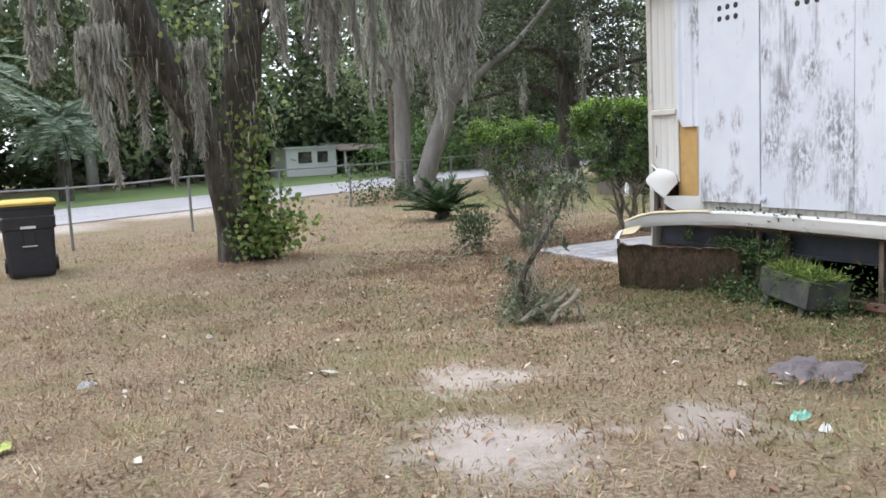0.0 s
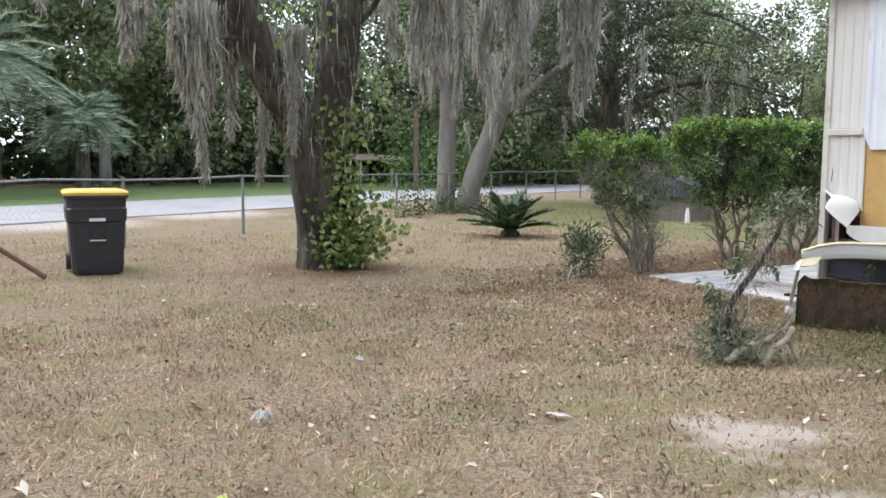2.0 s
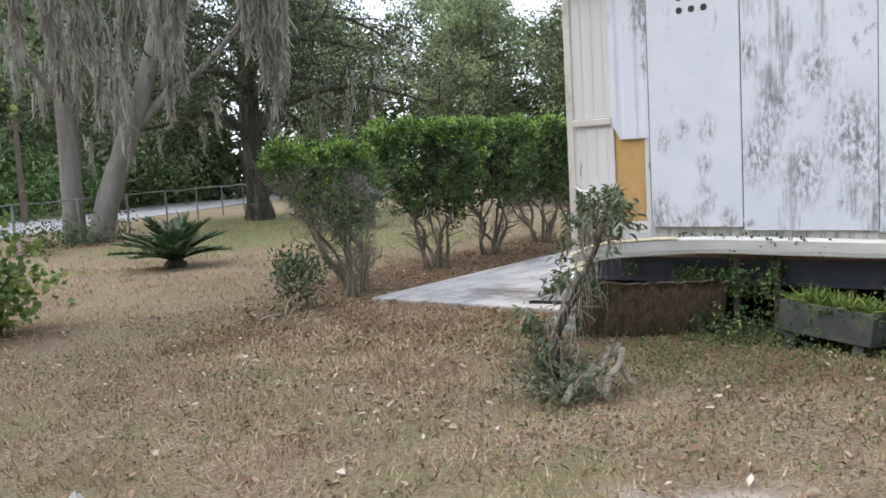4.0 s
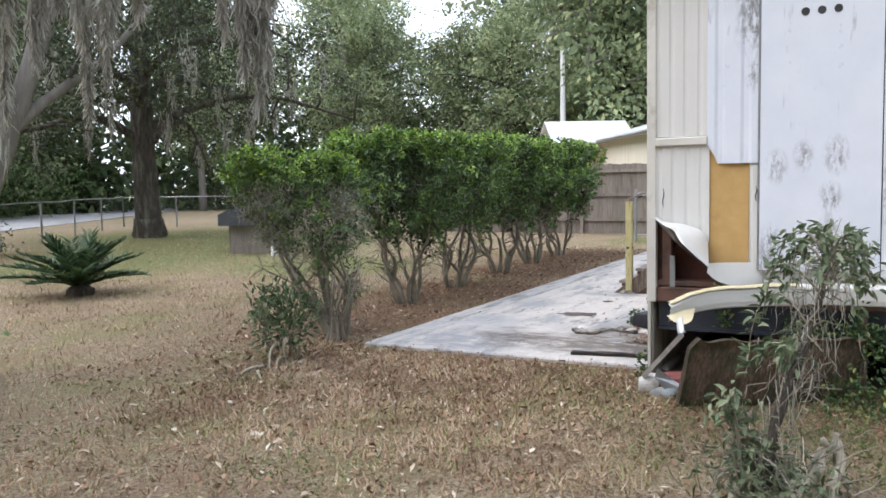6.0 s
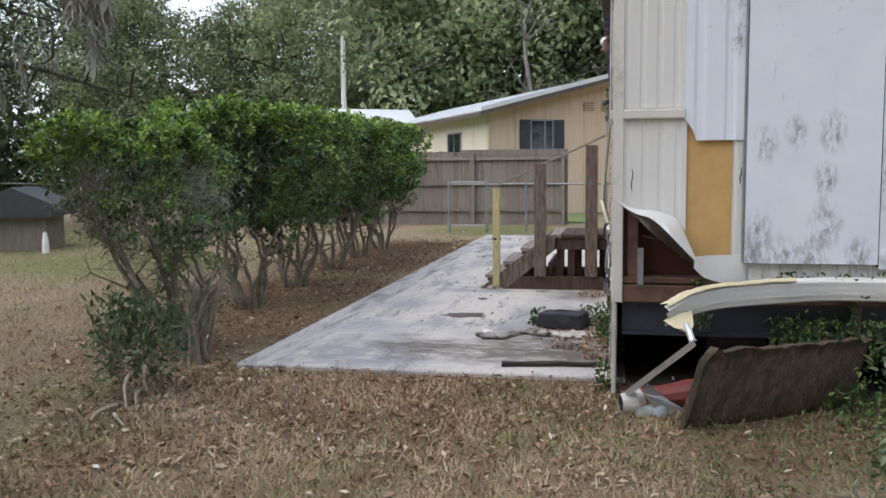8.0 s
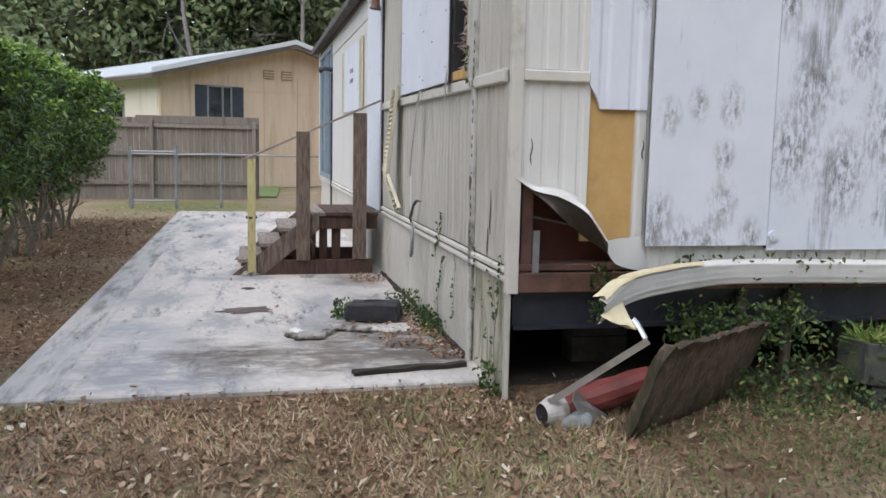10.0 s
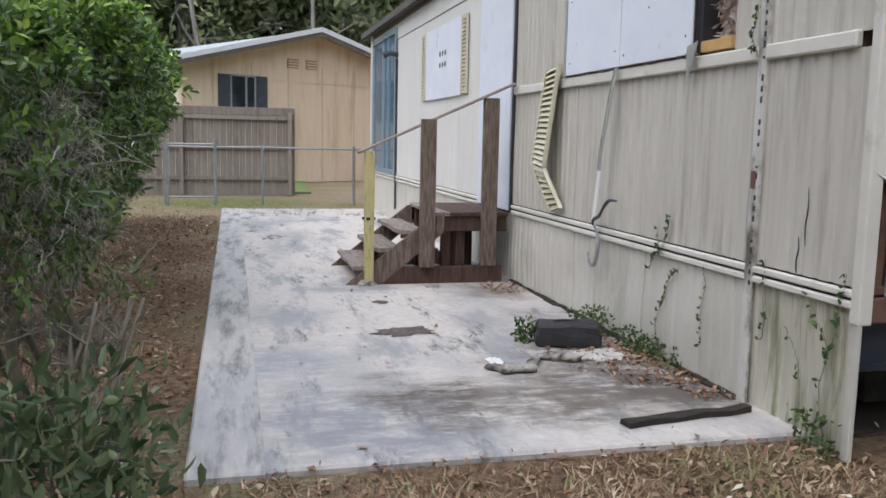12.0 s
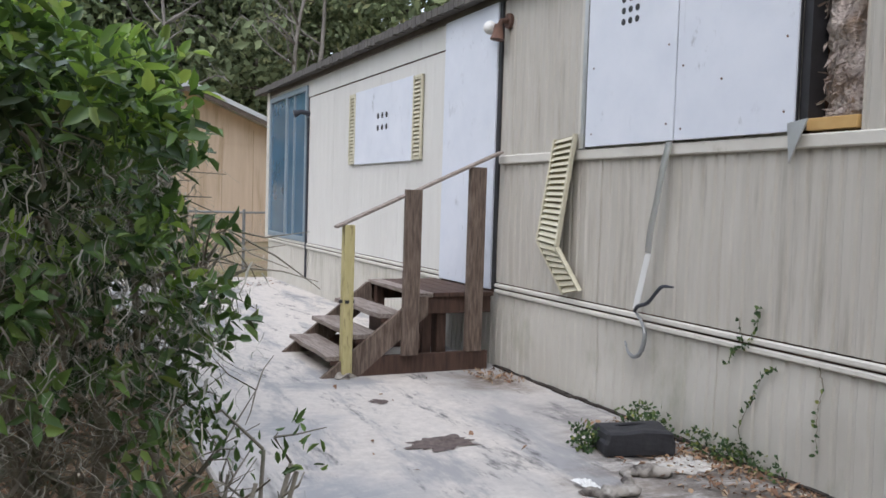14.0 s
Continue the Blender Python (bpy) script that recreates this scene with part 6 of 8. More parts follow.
for i, (a, b) in enumerate((((5.95, 10.57, -0.06), (5.62, 10.42, -0.11)), ((5.9, 10.62, 0.07), (5.66, 10.52, -0.11)), ((5.86, 10.5, 0.12), (5.74, 10.38, -0.11)), ((5.7, 10.6, -0.10), (5.22, 10.52, -0.12)), ((5.5, 10.50, -0.10), (5.30, 10.30, -0.12)))):
    limb("root", [a, Vector(a).lerp(Vector(b), 0.5) + Vector((0, 0.03, 0.03)), b], 0.018, 0.008, PALE_LOG, roots, i, 7, 6)


# sago palm
def frond_set(name, centre, count, length, leaflet, wide, material, parent, rs, lift, droop, pairs=26):
    """Feathered fronds that arch out from a centre."""
    rach, C, D = bmesh.new(), [], []
    for i in range(count):
        a = 2.399 * i + rs.uniform(-0.2, 0.2)
        el = lift[0] + (lift[1] - lift[0]) * rs.rand()
        ln = length * rs.uniform(0.8, 1.1)
        h = Vector((math.cos(a), math.sin(a), 0))
        pts = []
        for k in range(9):
            u = k / 8
            pts.append(Vector(centre) + h * ln * (u * math.cos(el) + 0.08 * u * u) + Vector((0, 0, ln * (u * math.sin(el) - droop * u * u))))
        tube(rach, pts, [0.012 * length * (1.2 - u / 8) for u in range(9)], 4, False)
        for k in range(pairs):
            u = 0.12 + 0.86 * k / (pairs - 1)
            f = u * 8
            q = min(int(f), 7)
            p = pts[q].lerp(pts[q + 1], f - q)
            t = (pts[q + 1] - pts[q]).normalized()
            s = t.cross(Vector((0, 0, 1))).normalized()
            for sg in (-1, 1):
                C.append(p)
                D.append(s * sg * 0.85 + t * 0.65 + Vector((0, 0, 0.22)))
    part("rachis", rach, material, parent)
    ob = leaves("fronds", np.array([tuple(c) for c in C]), np.array([tuple(d) for d in D]), leaflet, wide, material, parent, rs, fold=0.1)
    return ob


sago = thing("sago_palm", "low spreading dark green sago palm on the turf", "sago palm", (8.55, 16.4, -0.1))
bm = bmesh.new()
tube(bm, [(8.55, 16.4, -0.1), (8.55, 16.4, -0.02), (8.55, 16.4, 0.06)], [0.2, 0.19, 0.10], 12, True, 0.2, random.Random(1))
part("trunk", bm, BARK, sago)
frond_set("fronds", (8.55, 16.4, 0.0), 52, 0.98, 0.20, 0.028, FROND, sago, np.random.RandomState(3), (0.35, 1.4), 0.24, 28)

# grey-green feather palm across the road
for px, py, h, ln, seed in ((-0.9, 36.5, 5.2, 2.9, 5), (-5.5, 39.0, 5.4, 2.7, 6), (2.6, 39.5, 3.3, 2.0, 7)):
    palm = thing("palm_tree", "grey-green feather palm with drooping fronds and a stout trunk", "palm tree", (px, py, -0.1), "palms across the road")
    bm = bmesh.new()
    tube(bm, [(px, py, -0.15), (px + 0.05, py, 1.5), (px, py, h - 0.4), (px, py, h)], [0.34, 0.27, 0.30, 0.16], 12, True, 0.25, random.Random(seed))
    part("trunk", bm, BARK, palm)
    frond_set("fronds", (px, py, h - 0.1), 48, ln, 0.50, 0.05, PALM, palm, np.random.RandomState(seed), (-0.5, 1.35), 0.48, 34)

# ---- the vine-clad tree with hanging moss ----
oak = thing("mossy_oak", "twin-stemmed oak hung with grey moss and climbing vines", "tree", (3.3, 13.25, -0.1))


def ridged(name, ctrl, r0, r1, flare, material, parent, seed, n=46, sides=30):
    """A trunk with deep furrows that run along it and a flared foot."""
    pts = curve_pts(ctrl, n)
    V, F = [], []
    for i, p in enumerate(pts):
        u = i / (n - 1)
        d = (pts[min(i + 1, n - 1)] - pts[max(i - 1, 0)]).normalized()
        a = d.cross(Vector((0.2, 0.9, 0.1))).normalized()
        b = d.cross(a).normalized()
        r = r0 + (r1 - r0) * u + flare * math.exp(-u * 16)
        for k in range(sides):
            q = 2 * math.pi * k / sides
            e = Vector((math.cos(q) * 1.5 + seed, math.sin(q) * 1.5, p.z * 0.55))
            w = r * (1 + 0.16 * noise.noise(e) + 0.10 * noise.noise(Vector((math.cos(q) * 5, math.sin(q) * 5, p.z * 1.3 + seed))) - 0.10 * abs(noise.noise(Vector((math.cos(q) * 9, math.sin(q) * 9 + seed, p.z * 0.8)))))
            V.append(p + a * math.cos(q) * w + b * math.sin(q) * w)
    for i in range(n - 1):
        for k in range(sides):
            c0, c1 = i * sides + k, i * sides + (k + 1) % sides
            F.append((c0, c1, c1 + sides, c0 + sides))
    return sheet(name, V, F, material, parent, smooth=True)


ridged("trunk", [(3.30, 13.25, -0.25), (3.26, 13.25, 0.25), (3.18, 13.22, 0.9), (3.02, 13.15, 1.7), (2.55, 13.0, 2.45), (1.98, 12.9, 3.6), (1.45, 12.8, 5.2)], 0.31, 0.25, 0.14, BARK, oak, 1)
ridged("trunk", [(3.38, 13.25, -0.25), (3.36, 13.22, 0.5), (3.34, 13.15, 1.3), (3.42, 13.05, 2.3), (3.55, 13.0, 3.4), (3.6, 12.95, 5.4)], 0.32, 0.26, 0.16, BARK, oak, 2)
for i, (c, r) in enumerate((([(3.55, 13.0, 3.5), (4.5, 12.2, 4.3), (5.6, 11.4, 4.6), (6.6, 10.8, 4.4)], 0.11), ([(3.6, 12.95, 4.2), (5.0, 13.6, 4.9), (6.8, 14.8, 5.0), (8.6, 15.4, 4.8)], 0.12), ([(1.9, 12.9, 3.7), (1.2, 12.6, 4.2), (0.3, 12.3, 4.3), (-0.8, 12.2, 4.2)], 0.10), ([(2.3, 12.95, 3.0), (1.7, 12.7, 2.95), (1.35, 12.5, 2.75), (1.15, 12.4, 2.9)], 0.035), ([(3.6, 12.95, 5.2), (3.8, 12.9, 6.4), (3.9, 13, 7.8)], 0.17), ([(1.5, 12.8, 5.0), (1.2, 12.8, 6.2), (0.9, 13, 7.5)], 0.15), ([(3.5, 13, 3.0), (3.9, 12.6, 3.6), (4.1, 12.2, 4.2)], 0.05))):
    limb("limb", c, r, 0.03, BARK, oak, 10 + i, 12, 8)
rs = np.random.RandomState(12)
crown = []
for cx, cy, cz, k in ((1, 12.8, 7.5, 16), (4, 13, 8, 18), (6.2, 11.2, 5.4, 10), (8.0, 15.2, 5.8, 12), (-0.5, 12.3, 5.3, 10), (2.5, 14.5, 6.5, 12), (3.0, 11.5, 6.3, 10)):
    for _ in range(k):
        q = np.array((cx, cy, cz)) + rs.normal(size=3) * (1.1, 1.1, 0.6)
        q[2] = max(q[2], 4.9)
        crown.append(q)
clumps("crown", crown, 0.32, 100, 0.10, 0.05, LEAF_OAK, oak, rs)
# moss: place, lowest point, spread, strands
M = []
for x, y, zb, w, n in ((0.62, 12.5, 2.45, 0.22, 110), (0.95, 12.5, 3.1, 0.25, 90), (1.43, 12.5, 1.1, 0.13, 130), (1.30, 12.6, 2.3, 0.2, 80), (1.72, 13.2, 2.0, 0.12, 110), (2.0, 13.2, 1.6, 0.12, 120), (2.42, 13.1, 1.05, 0.10, 130), (2.72, 12.65, 1.5, 0.05, 80), (1.55, 12.5, 2.6, 0.3, 90), (3.78, 12.0, 2.75, 0.22, 90), (4.25, 12.2, 3.0, 0.2, 70), (4.75, 12.4, 2.5, 0.16, 100), (5.12, 13.5, 2.35, 0.18, 120), (5.75, 14.0, 2.9, 0.2, 100), (6.36, 14.8, 2.05, 0.17, 130), (7.06, 15.0, 2.85, 0.2, 110), (7.75, 15.1, 2.2, 0.17, 130), (6.22, 11.0, 2.0, 0.07, 150), (6.28, 10.95, 2.25, 0.05, 100), (6.10, 11.08, 2.35, 0.06, 100), (4.45, 12.0, 2.7, 0.12, 90), (6.9, 13.6, 2.9, 0.16, 90), (5.95, 11.2, 2.7, 0.14, 90), (5.4, 11.6, 2.9, 0.18, 90), (0.2, 12.3, 3.2, 0.25, 80), (-0.4, 12.2, 3.0, 0.25, 80)):
    zt = 4.6 + rs.uniform(-0.3, 0.4) if x > 3.2 or x < 1 else rs.uniform(3.0, 4.0)
    for q in range(2):
        f = 1.0 if q == 0 else rs.uniform(0.4, 0.85)
        M.append((x + rs.normal() * w * (0 if q == 0 else 1.0), y + rs.normal() * w * (0 if q == 0 else 1.0), zt, zt - (zt - zb) * f))
hang_top, hang_len = [], []
for x, y, zt, zb in M:
    n = int(110 + 300 * (zt - zb))
    u = rs.rand(n)
    spread = 0.007 + 0.082 * (1 - u) ** 1.15 * (0.35 + 0.8 * np.abs(np.sin(u * 8 + x * 5)))
    bend = 0.10 * np.sin(u * 3.1 + x * 3) * rs.uniform(0.2, 1.0)
    hang_top.append(np.stack([x + bend + rs.normal(size=n) * spread, y + rs.normal(size=n) * spread, zt - (zt - zb) * u * 0.9], 1))
    hang_len.append(rs.uniform(0.12, 0.46, n) * (1.15 - 0.55 * u))
strands("moss", np.concatenate(hang_top), np.concatenate(hang_len), 0.0135, oak, rs, 0.020)
n = 420
u = rs.rand(n)
top = np.stack([3.1 - 1.6 * u + rs.normal(size=n) * 0.16, 13.0 - 0.15 * u + rs.normal(size=n) * 0.16, 1.7 + 2.6 * u], 1)
top2 = np.stack([rs.normal(3.45, 0.20, 200), rs.normal(12.85, 0.2, 200), rs.uniform(1.6, 4.8, 200)], 1)
strands("moss", np.concatenate([top, top2]), rs.uniform(0.15, 0.50, n + 200), 0.0075, oak, rs, 0.016)
# vines
n = 620
c = np.concatenate([np.stack([rs.normal(3.55, 0.24, n), rs.normal(12.85, 0.2, n), np.abs(rs.normal(0.0, 0.5, n)) - 0.02], 1), np.stack([rs.normal(3.95, 0.22, 200), rs.normal(12.8, 0.2, 200), rs.normal(0.42, 0.16, 200)], 1), np.stack([rs.normal(3.45, 0.17, 420), rs.normal(12.85, 0.14, 420), rs.uniform(0.6, 2.2, 420)], 1), np.stack([rs.uniform(2.2, 4.2, 160), rs.normal(12.8, 0.3, 160), rs.uniform(2.2, 4.2, 160)], 1)])
leaves("vine", c, rs.normal(size=c.shape) + (0, -0.6, -0.5), 0.095, 0.08, LEAF_VINE, oak, rs, "broad bright green vine leaves", oval=True)
for i in range(9):
    a = rs.uniform(-0.34, 0.30)
    limb("vine_stem", [(3.5 + a, 12.95, -0.1), (3.45 + a * 0.6, 12.9, 0.9), (3.4 + a * 0.5, 12.85, 2.0), (3.5 + a, 12.8, 3.6)], 0.026, 0.012, BARK, oak, 40 + i, 10, 6)

# ---- pair of pale trunks by the fence ----
pb = thing("pale_tree", "forked pale grey tree hung with moss by the fence", "tree", (11.7, 24.4, -0.1))
limb("trunk", [(11.55, 24.75, -0.2), (11.6, 24.8, 1.2), (11.65, 24.85, 3.2), (11.5, 24.9, 6.0), (11.2, 25, 8.5)], 0.33, 0.18, BARK_PALE, pb, 61, 14, 11)
limb("trunk", [(11.85, 24.2, -0.2), (12.15, 24.0, 1.0), (12.7, 23.7, 2.7), (13.1, 23.5, 3.8), (13.9, 23.2, 6.5)], 0.36, 0.2, BARK_PALE, pb, 62, 14, 11)
limb("limb", [(12.7, 23.7, 2.7), (13.6, 23.3, 3.6), (14.8, 22.8, 4.6), (16, 22.4, 6.0)], 0.17, 0.06, BARK_PALE, pb, 63)
limb("limb", [(11.65, 24.85, 3.4), (10.8, 24.9, 4.6), (9.6, 24.9, 5.5)], 0.13, 0.05, BARK_PALE, pb, 64)
c = []
for cx, cy, cz in ((11.2, 25, 8.5), (13.9, 23.2, 7.5), (16, 22.4, 6.8), (9.6, 24.9, 6.3), (12.5, 24, 9.5)):
    for _ in range(11):
        q = np.array((cx, cy, cz)) + rs.normal(size=3) * (1.2, 1.2, 0.8)
        c.append(q)
clumps("crown", c, 0.40, 90, 0.13, 0.065, LEAF_OAK, pb, rs)
hang_top, hang_len = [], []
for q in range(11):
    x, y, zt, ln = rs.normal(12.0, 0.95), rs.normal(24.2, 0.5), rs.uniform(4.2, 7.0), rs.uniform(0.8, 2.6)
    n = int(40 + 30 * ln)
    u = rs.rand(n)
    sp = 0.03 + 0.22 * (1 - u) ** 1.3
    hang_top.append(np.stack([x + rs.normal(size=n) * sp, y + rs.normal(size=n) * sp, zt - ln * u], 1))
    hang_len.append(rs.uniform(0.3, 0.8, n))
strands("moss", np.concatenate(hang_top), np.concatenate(hang_len), 0.022, pb, rs, 0.035)

# ---- big live oak ----
lo = thing("live_oak", "massive dark live oak with low spreading limbs", "tree", (18.9, 25.9, -0.1))
limb("trunk", [(18.9, 25.9, -0.3), (18.9, 25.9, 0.1), (18.85, 25.9, 1.4), (18.8, 25.9, 2.8), (18.8, 25.9, 4.4), (19.0, 26, 7.5)], 0.47, 0.26, BARK, lo, 71, 16, 14)
limb("foot", [(18.9, 25.9, -0.25), (18.9, 25.9, 0.0), (18.9, 25.9, 0.5)], 0.53, 0.45, BARK, lo, 72, 7, 14)
rs = np.random.RandomState(71)
c = []
for i in range(17):
    a = 2.399 * i + 0.4
    z0 = 2.5 + 0.32 * i
    ln = rs.uniform(4.4, 7.2) * (1 - 0.02 * i)
    e = Vector((math.cos(a), math.sin(a), 0))
    w = Vector((-e.y, e.x, 0)) * rs.uniform(-0.8, 0.8)
    p = [Vector((18.85, 25.9, z0)), Vector((18.85, 25.9, z0 + 0.7)) + e * ln * 0.25, Vector((18.85, 25.9, z0 + rs.uniform(0.0, 1.3))) + e * ln * 0.6 + w, Vector((18.85, 25.9, z0 + rs.uniform(-0.3, 1.8))) + e * ln]
    limb("limb", p, 0.16, 0.03, BARK, lo, 80 + i, 12, 7)
    for q in curve_pts(p, 10)[3:]:
        for _ in range(4):
            f = Vector(np.array(q) + rs.normal(size=3) * (0.85, 0.85, 0.6) + (0, 0, 0.25))
            c.append(tuple(f))
    for q in curve_pts(p, 8)[3:]:
        f = q + Vector(rs.normal(size=3)) * 0.9
        limb("branch", [q, q.lerp(f, 0.5) + Vector(rs.normal(size=3)) * 0.15, f], 0.045, 0.012, BARK, lo, 120 + i, 5, 5)
clumps("crown", c, (0.38, 0.38, 0.21), 62, 0.15, 0.075, LEAF_DARK, lo, rs)
hang = np.array(c)[rs.randint(len(c), size=46)]
u = rs.rand(46, 60)
strands("moss", np.stack([(hang[:, 0:1] + rs.normal(size=(46, 60)) * 0.10 * (1.1 - u)).ravel(), (hang[:, 1:2] + rs.normal(size=(46, 60)) * 0.10 * (1.1 - u)).ravel(), (hang[:, 2:3] - u * 1.1).ravel()], 1), rs.uniform(0.2, 0.5, 46 * 60), 0.018, lo, rs, 0.03)

# ---- woods all round, the unseen back part added to block light ----
def wood_tree(name, label, seed, h, r, low, thin):
    rs = np.random.RandomState(seed)
    t = thing(name, label, "tree", (0, 0, 0), "surrounding woods")
    limb("trunk", [(0, 0, -0.3), (rs.normal() * 0.1, rs.normal() * 0.1, h * 0.3), (rs.normal() * 0.3, rs.normal() * 0.3, h * 0.6), (rs.normal() * 0.3, rs.normal() * 0.3, h * 0.92)], 0.26, 0.06, BARK_PALE if thin else BARK, t, seed, 12, 8)
    c = []
    for i in range(16):
        a, z = 2.399 * i, low + (h * 0.92 - low) * i / 16
        w = r * math.sin(math.pi * (0.2 + 0.75 * i / 16)) * rs.uniform(0.75, 1.15)
        e = Vector((math.cos(a), math.sin(a), 0))
        p = [Vector((0, 0, z)), e * w * 0.5 + Vector((0, 0, z + 0.5)), e * w + Vector((0, 0, z + rs.uniform(-0.5, 0.9)))]
        limb("limb", p, 0.085, 0.02, BARK_PALE if thin else BARK, t, seed + i, 6, 5)
        for q in curve_pts(p, 6)[1:]:
            for _ in range(2):
                c.append(np.array(q) + rs.normal(size=3) * (0.75, 0.75, 0.55))
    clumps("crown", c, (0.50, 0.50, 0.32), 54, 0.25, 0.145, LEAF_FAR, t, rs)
    return t


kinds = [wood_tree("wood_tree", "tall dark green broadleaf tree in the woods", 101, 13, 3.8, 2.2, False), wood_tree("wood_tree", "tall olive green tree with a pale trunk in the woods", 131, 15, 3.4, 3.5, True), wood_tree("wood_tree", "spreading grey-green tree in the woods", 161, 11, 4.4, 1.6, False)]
rng = random.Random(77)
spots = []
for i in range(34):
    a = radians(-18 + 150 * i / 33 + rng.uniform(-1.2, 1.2))
    for rad in ((46 if a < 1.0 else 42) + rng.uniform(-2, 5), 58 + rng.uniform(-3, 6)):
        spots.append((5 + rad * math.cos(a), 8 + rad * math.sin(a)))
# trees behind the walk: never in view, added to block light and fill reflections
for i in range(22):
    a = radians(140 + 200 * i / 21 + rng.uniform(-3, 3))
    spots.append((5 + (36 + rng.uniform(-3, 8)) * math.cos(a), 4 + (34 + rng.uniform(-3, 8)) * math.sin(a)))
for i, (x, y) in enumerate(spots):
    a = math.degrees(math.atan2(y - 1.2, x + 0.8))
    if math.hypot(x - 5, y - 8) < 52 and 62 < a < 76:
        continue
    if 49 < a < 52 or (40 < a < 45 and math.hypot(x - 5, y - 8) < 53):
        continue
    m = pose(x, y, -0.15, 0, 0, rng.uniform(0, 360)) @ Matrix.Scale(rng.uniform(0.95, 1.25) * float(np.interp(a, [18, 22, 30, 36, 39, 47, 52, 56, 64], [1.35, 0.82, 0.82, 0.80, 0.72, 0.72, 0.82, 0.82, 1.0])), 4)
    if i < 3:
        kinds[i].matrix_basis = m
    else:
        copy_thing(kinds[rng.randrange(3)], m)

def bare_tree(loc, h, seed):
    rs, rng = np.random.RandomState(seed), random.Random(seed)
    t = thing("bare_tree", "leafless pale grey tree standing before the woods", "tree", loc, "bare trees")
    base = Vector(loc)
    spine = curve_pts([base - Vector((0, 0, 0.3)), base + Vector((rng.uniform(-0.3, 0.3), rng.uniform(-0.4, 0.4), h * 0.35)), base + Vector((rng.uniform(-0.5, 0.5), rng.uniform(-0.8, 0.8), h * 0.7)), base + Vector((rng.uniform(-0.6, 0.6), rng.uniform(-1.2, 1.2), h))], 16)
    bm = bmesh.new()
    tube(bm, spine, [0.17 - 0.009 * q for q in range(16)], 8, True, 0.2, rng)
    part("trunk", bm, BARK_PALE, t, smooth=True)
    for i in range(13):
        st = spine[rng.randint(5, 14)]
        a, ln = rng.uniform(0, 6.28), rng.uniform(1.2, 3.0)
        e = Vector((math.cos(a), math.sin(a), 0))
        p = [st, st + e * ln * 0.45 + Vector((0, 0, ln * 0.3)), st + e * ln * 0.8 + Vector((0, 0, ln * rng.uniform(0.3, 0.8))), st + e * ln + Vector((0, 0, ln * rng.uniform(0.2, 1.0)))]
        bl = limb("limb", p, 0.055, 0.015, BARK_PALE, t, seed + i, 9, 5)
        for q in curve_pts(p, 7)[2:]:
            f = q + Vector(rs.normal(size=3)) * 0.55 + Vector((0, 0, 0.3))
            limb("branch", [q, q.lerp(f, 0.5) + Vector(rs.normal(size=3)) * 0.1, f], 0.02, 0.008, BARK_PALE, t, seed + 50 + i, 4, 4)


for x, y, h, sd in ((43.2, -0.4, 15.0, 301), (42.4, 1.0, 13.0, 302), (42.5, 11.0, 12.0, 303), (43.5, 6.6, 12.5, 304)):
    bare_tree((x, y, -0.15), h, sd)

# low growth that closes the woods below the crowns
rs = np.random.RandomState(90)
n = 46000
a = np.radians(np.where(rs.rand(n) < 0.25, rs.uniform(52, 80, n), rs.uniform(-25, 140, n)))
rad = rs.uniform(50, 62, n)
z = np.abs(rs.normal(0, 3.3, n))
c = np.stack([5 + rad * np.cos(a), 8 + rad * np.sin(a), z - 0.1], 1)
ob = leaves("undergrowth", c, rs.normal(size=c.shape), 0.74, 0.42, LEAF_OAK, None, rs)
tagged(ob, "dense dark undergrowth along the edge of the woods", "undergrowth", kind="stuff")

# weeds and creepers by the mobile home
def weeds(name, label, boxes, leaf, wide, material, seed, oval=True):
    rs = np.random.RandomState(seed)
    c = []
    for (x0, y0, z0), (x1, y1, z1), n in boxes:
        k = np.stack([rs.uniform(x0, x1, n), rs.uniform(y0, y1, n), z0 + (z1 - z0) * rs.rand(n) ** 1.3], 1)
        k[:, 0] += 0.06 * np.sin(k[:, 2] * 7 + seed)
        c.append(k)
    c = np.concatenate(c)
    ob = leaves(name, c, rs.normal(size=c.shape) + (-0.3, 0.2, 0.3), leaf, wide, material, None, rs, oval=oval)
    return tagged(ob, label, "weeds", kind="stuff")


weeds("weeds", "green creeper and weeds growing under the end wall", (((6.25, 5.5, -0.12), (6.6, 6.5, 0.36), 520), ((6.45, 5.2, 0.3), (6.56, 6.4, 0.72), 90), ((6.35, 4.2, -0.12), (6.6, 5.5, 0.3), 420), ((6.52, 5.3, 0.66), (6.57, 6.5, 0.72), 70), ((6.35, 5.6, 0.2), (6.6, 6.5, 0.42), 900), ((6.50, 6.86, 0.34), (6.57, 6.98, 0.66), 110), ((6.49, 5.98, 0.3), (6.53, 6.03, 0.66), 50), ((6.5, 5.62, 0.3), (6.53, 5.70, 0.66), 60), ((6.0, 4.6, -0.12), (6.5, 6.2, 0.08), 1100)), 0.040, 0.019, LEAF_WEED, 5)
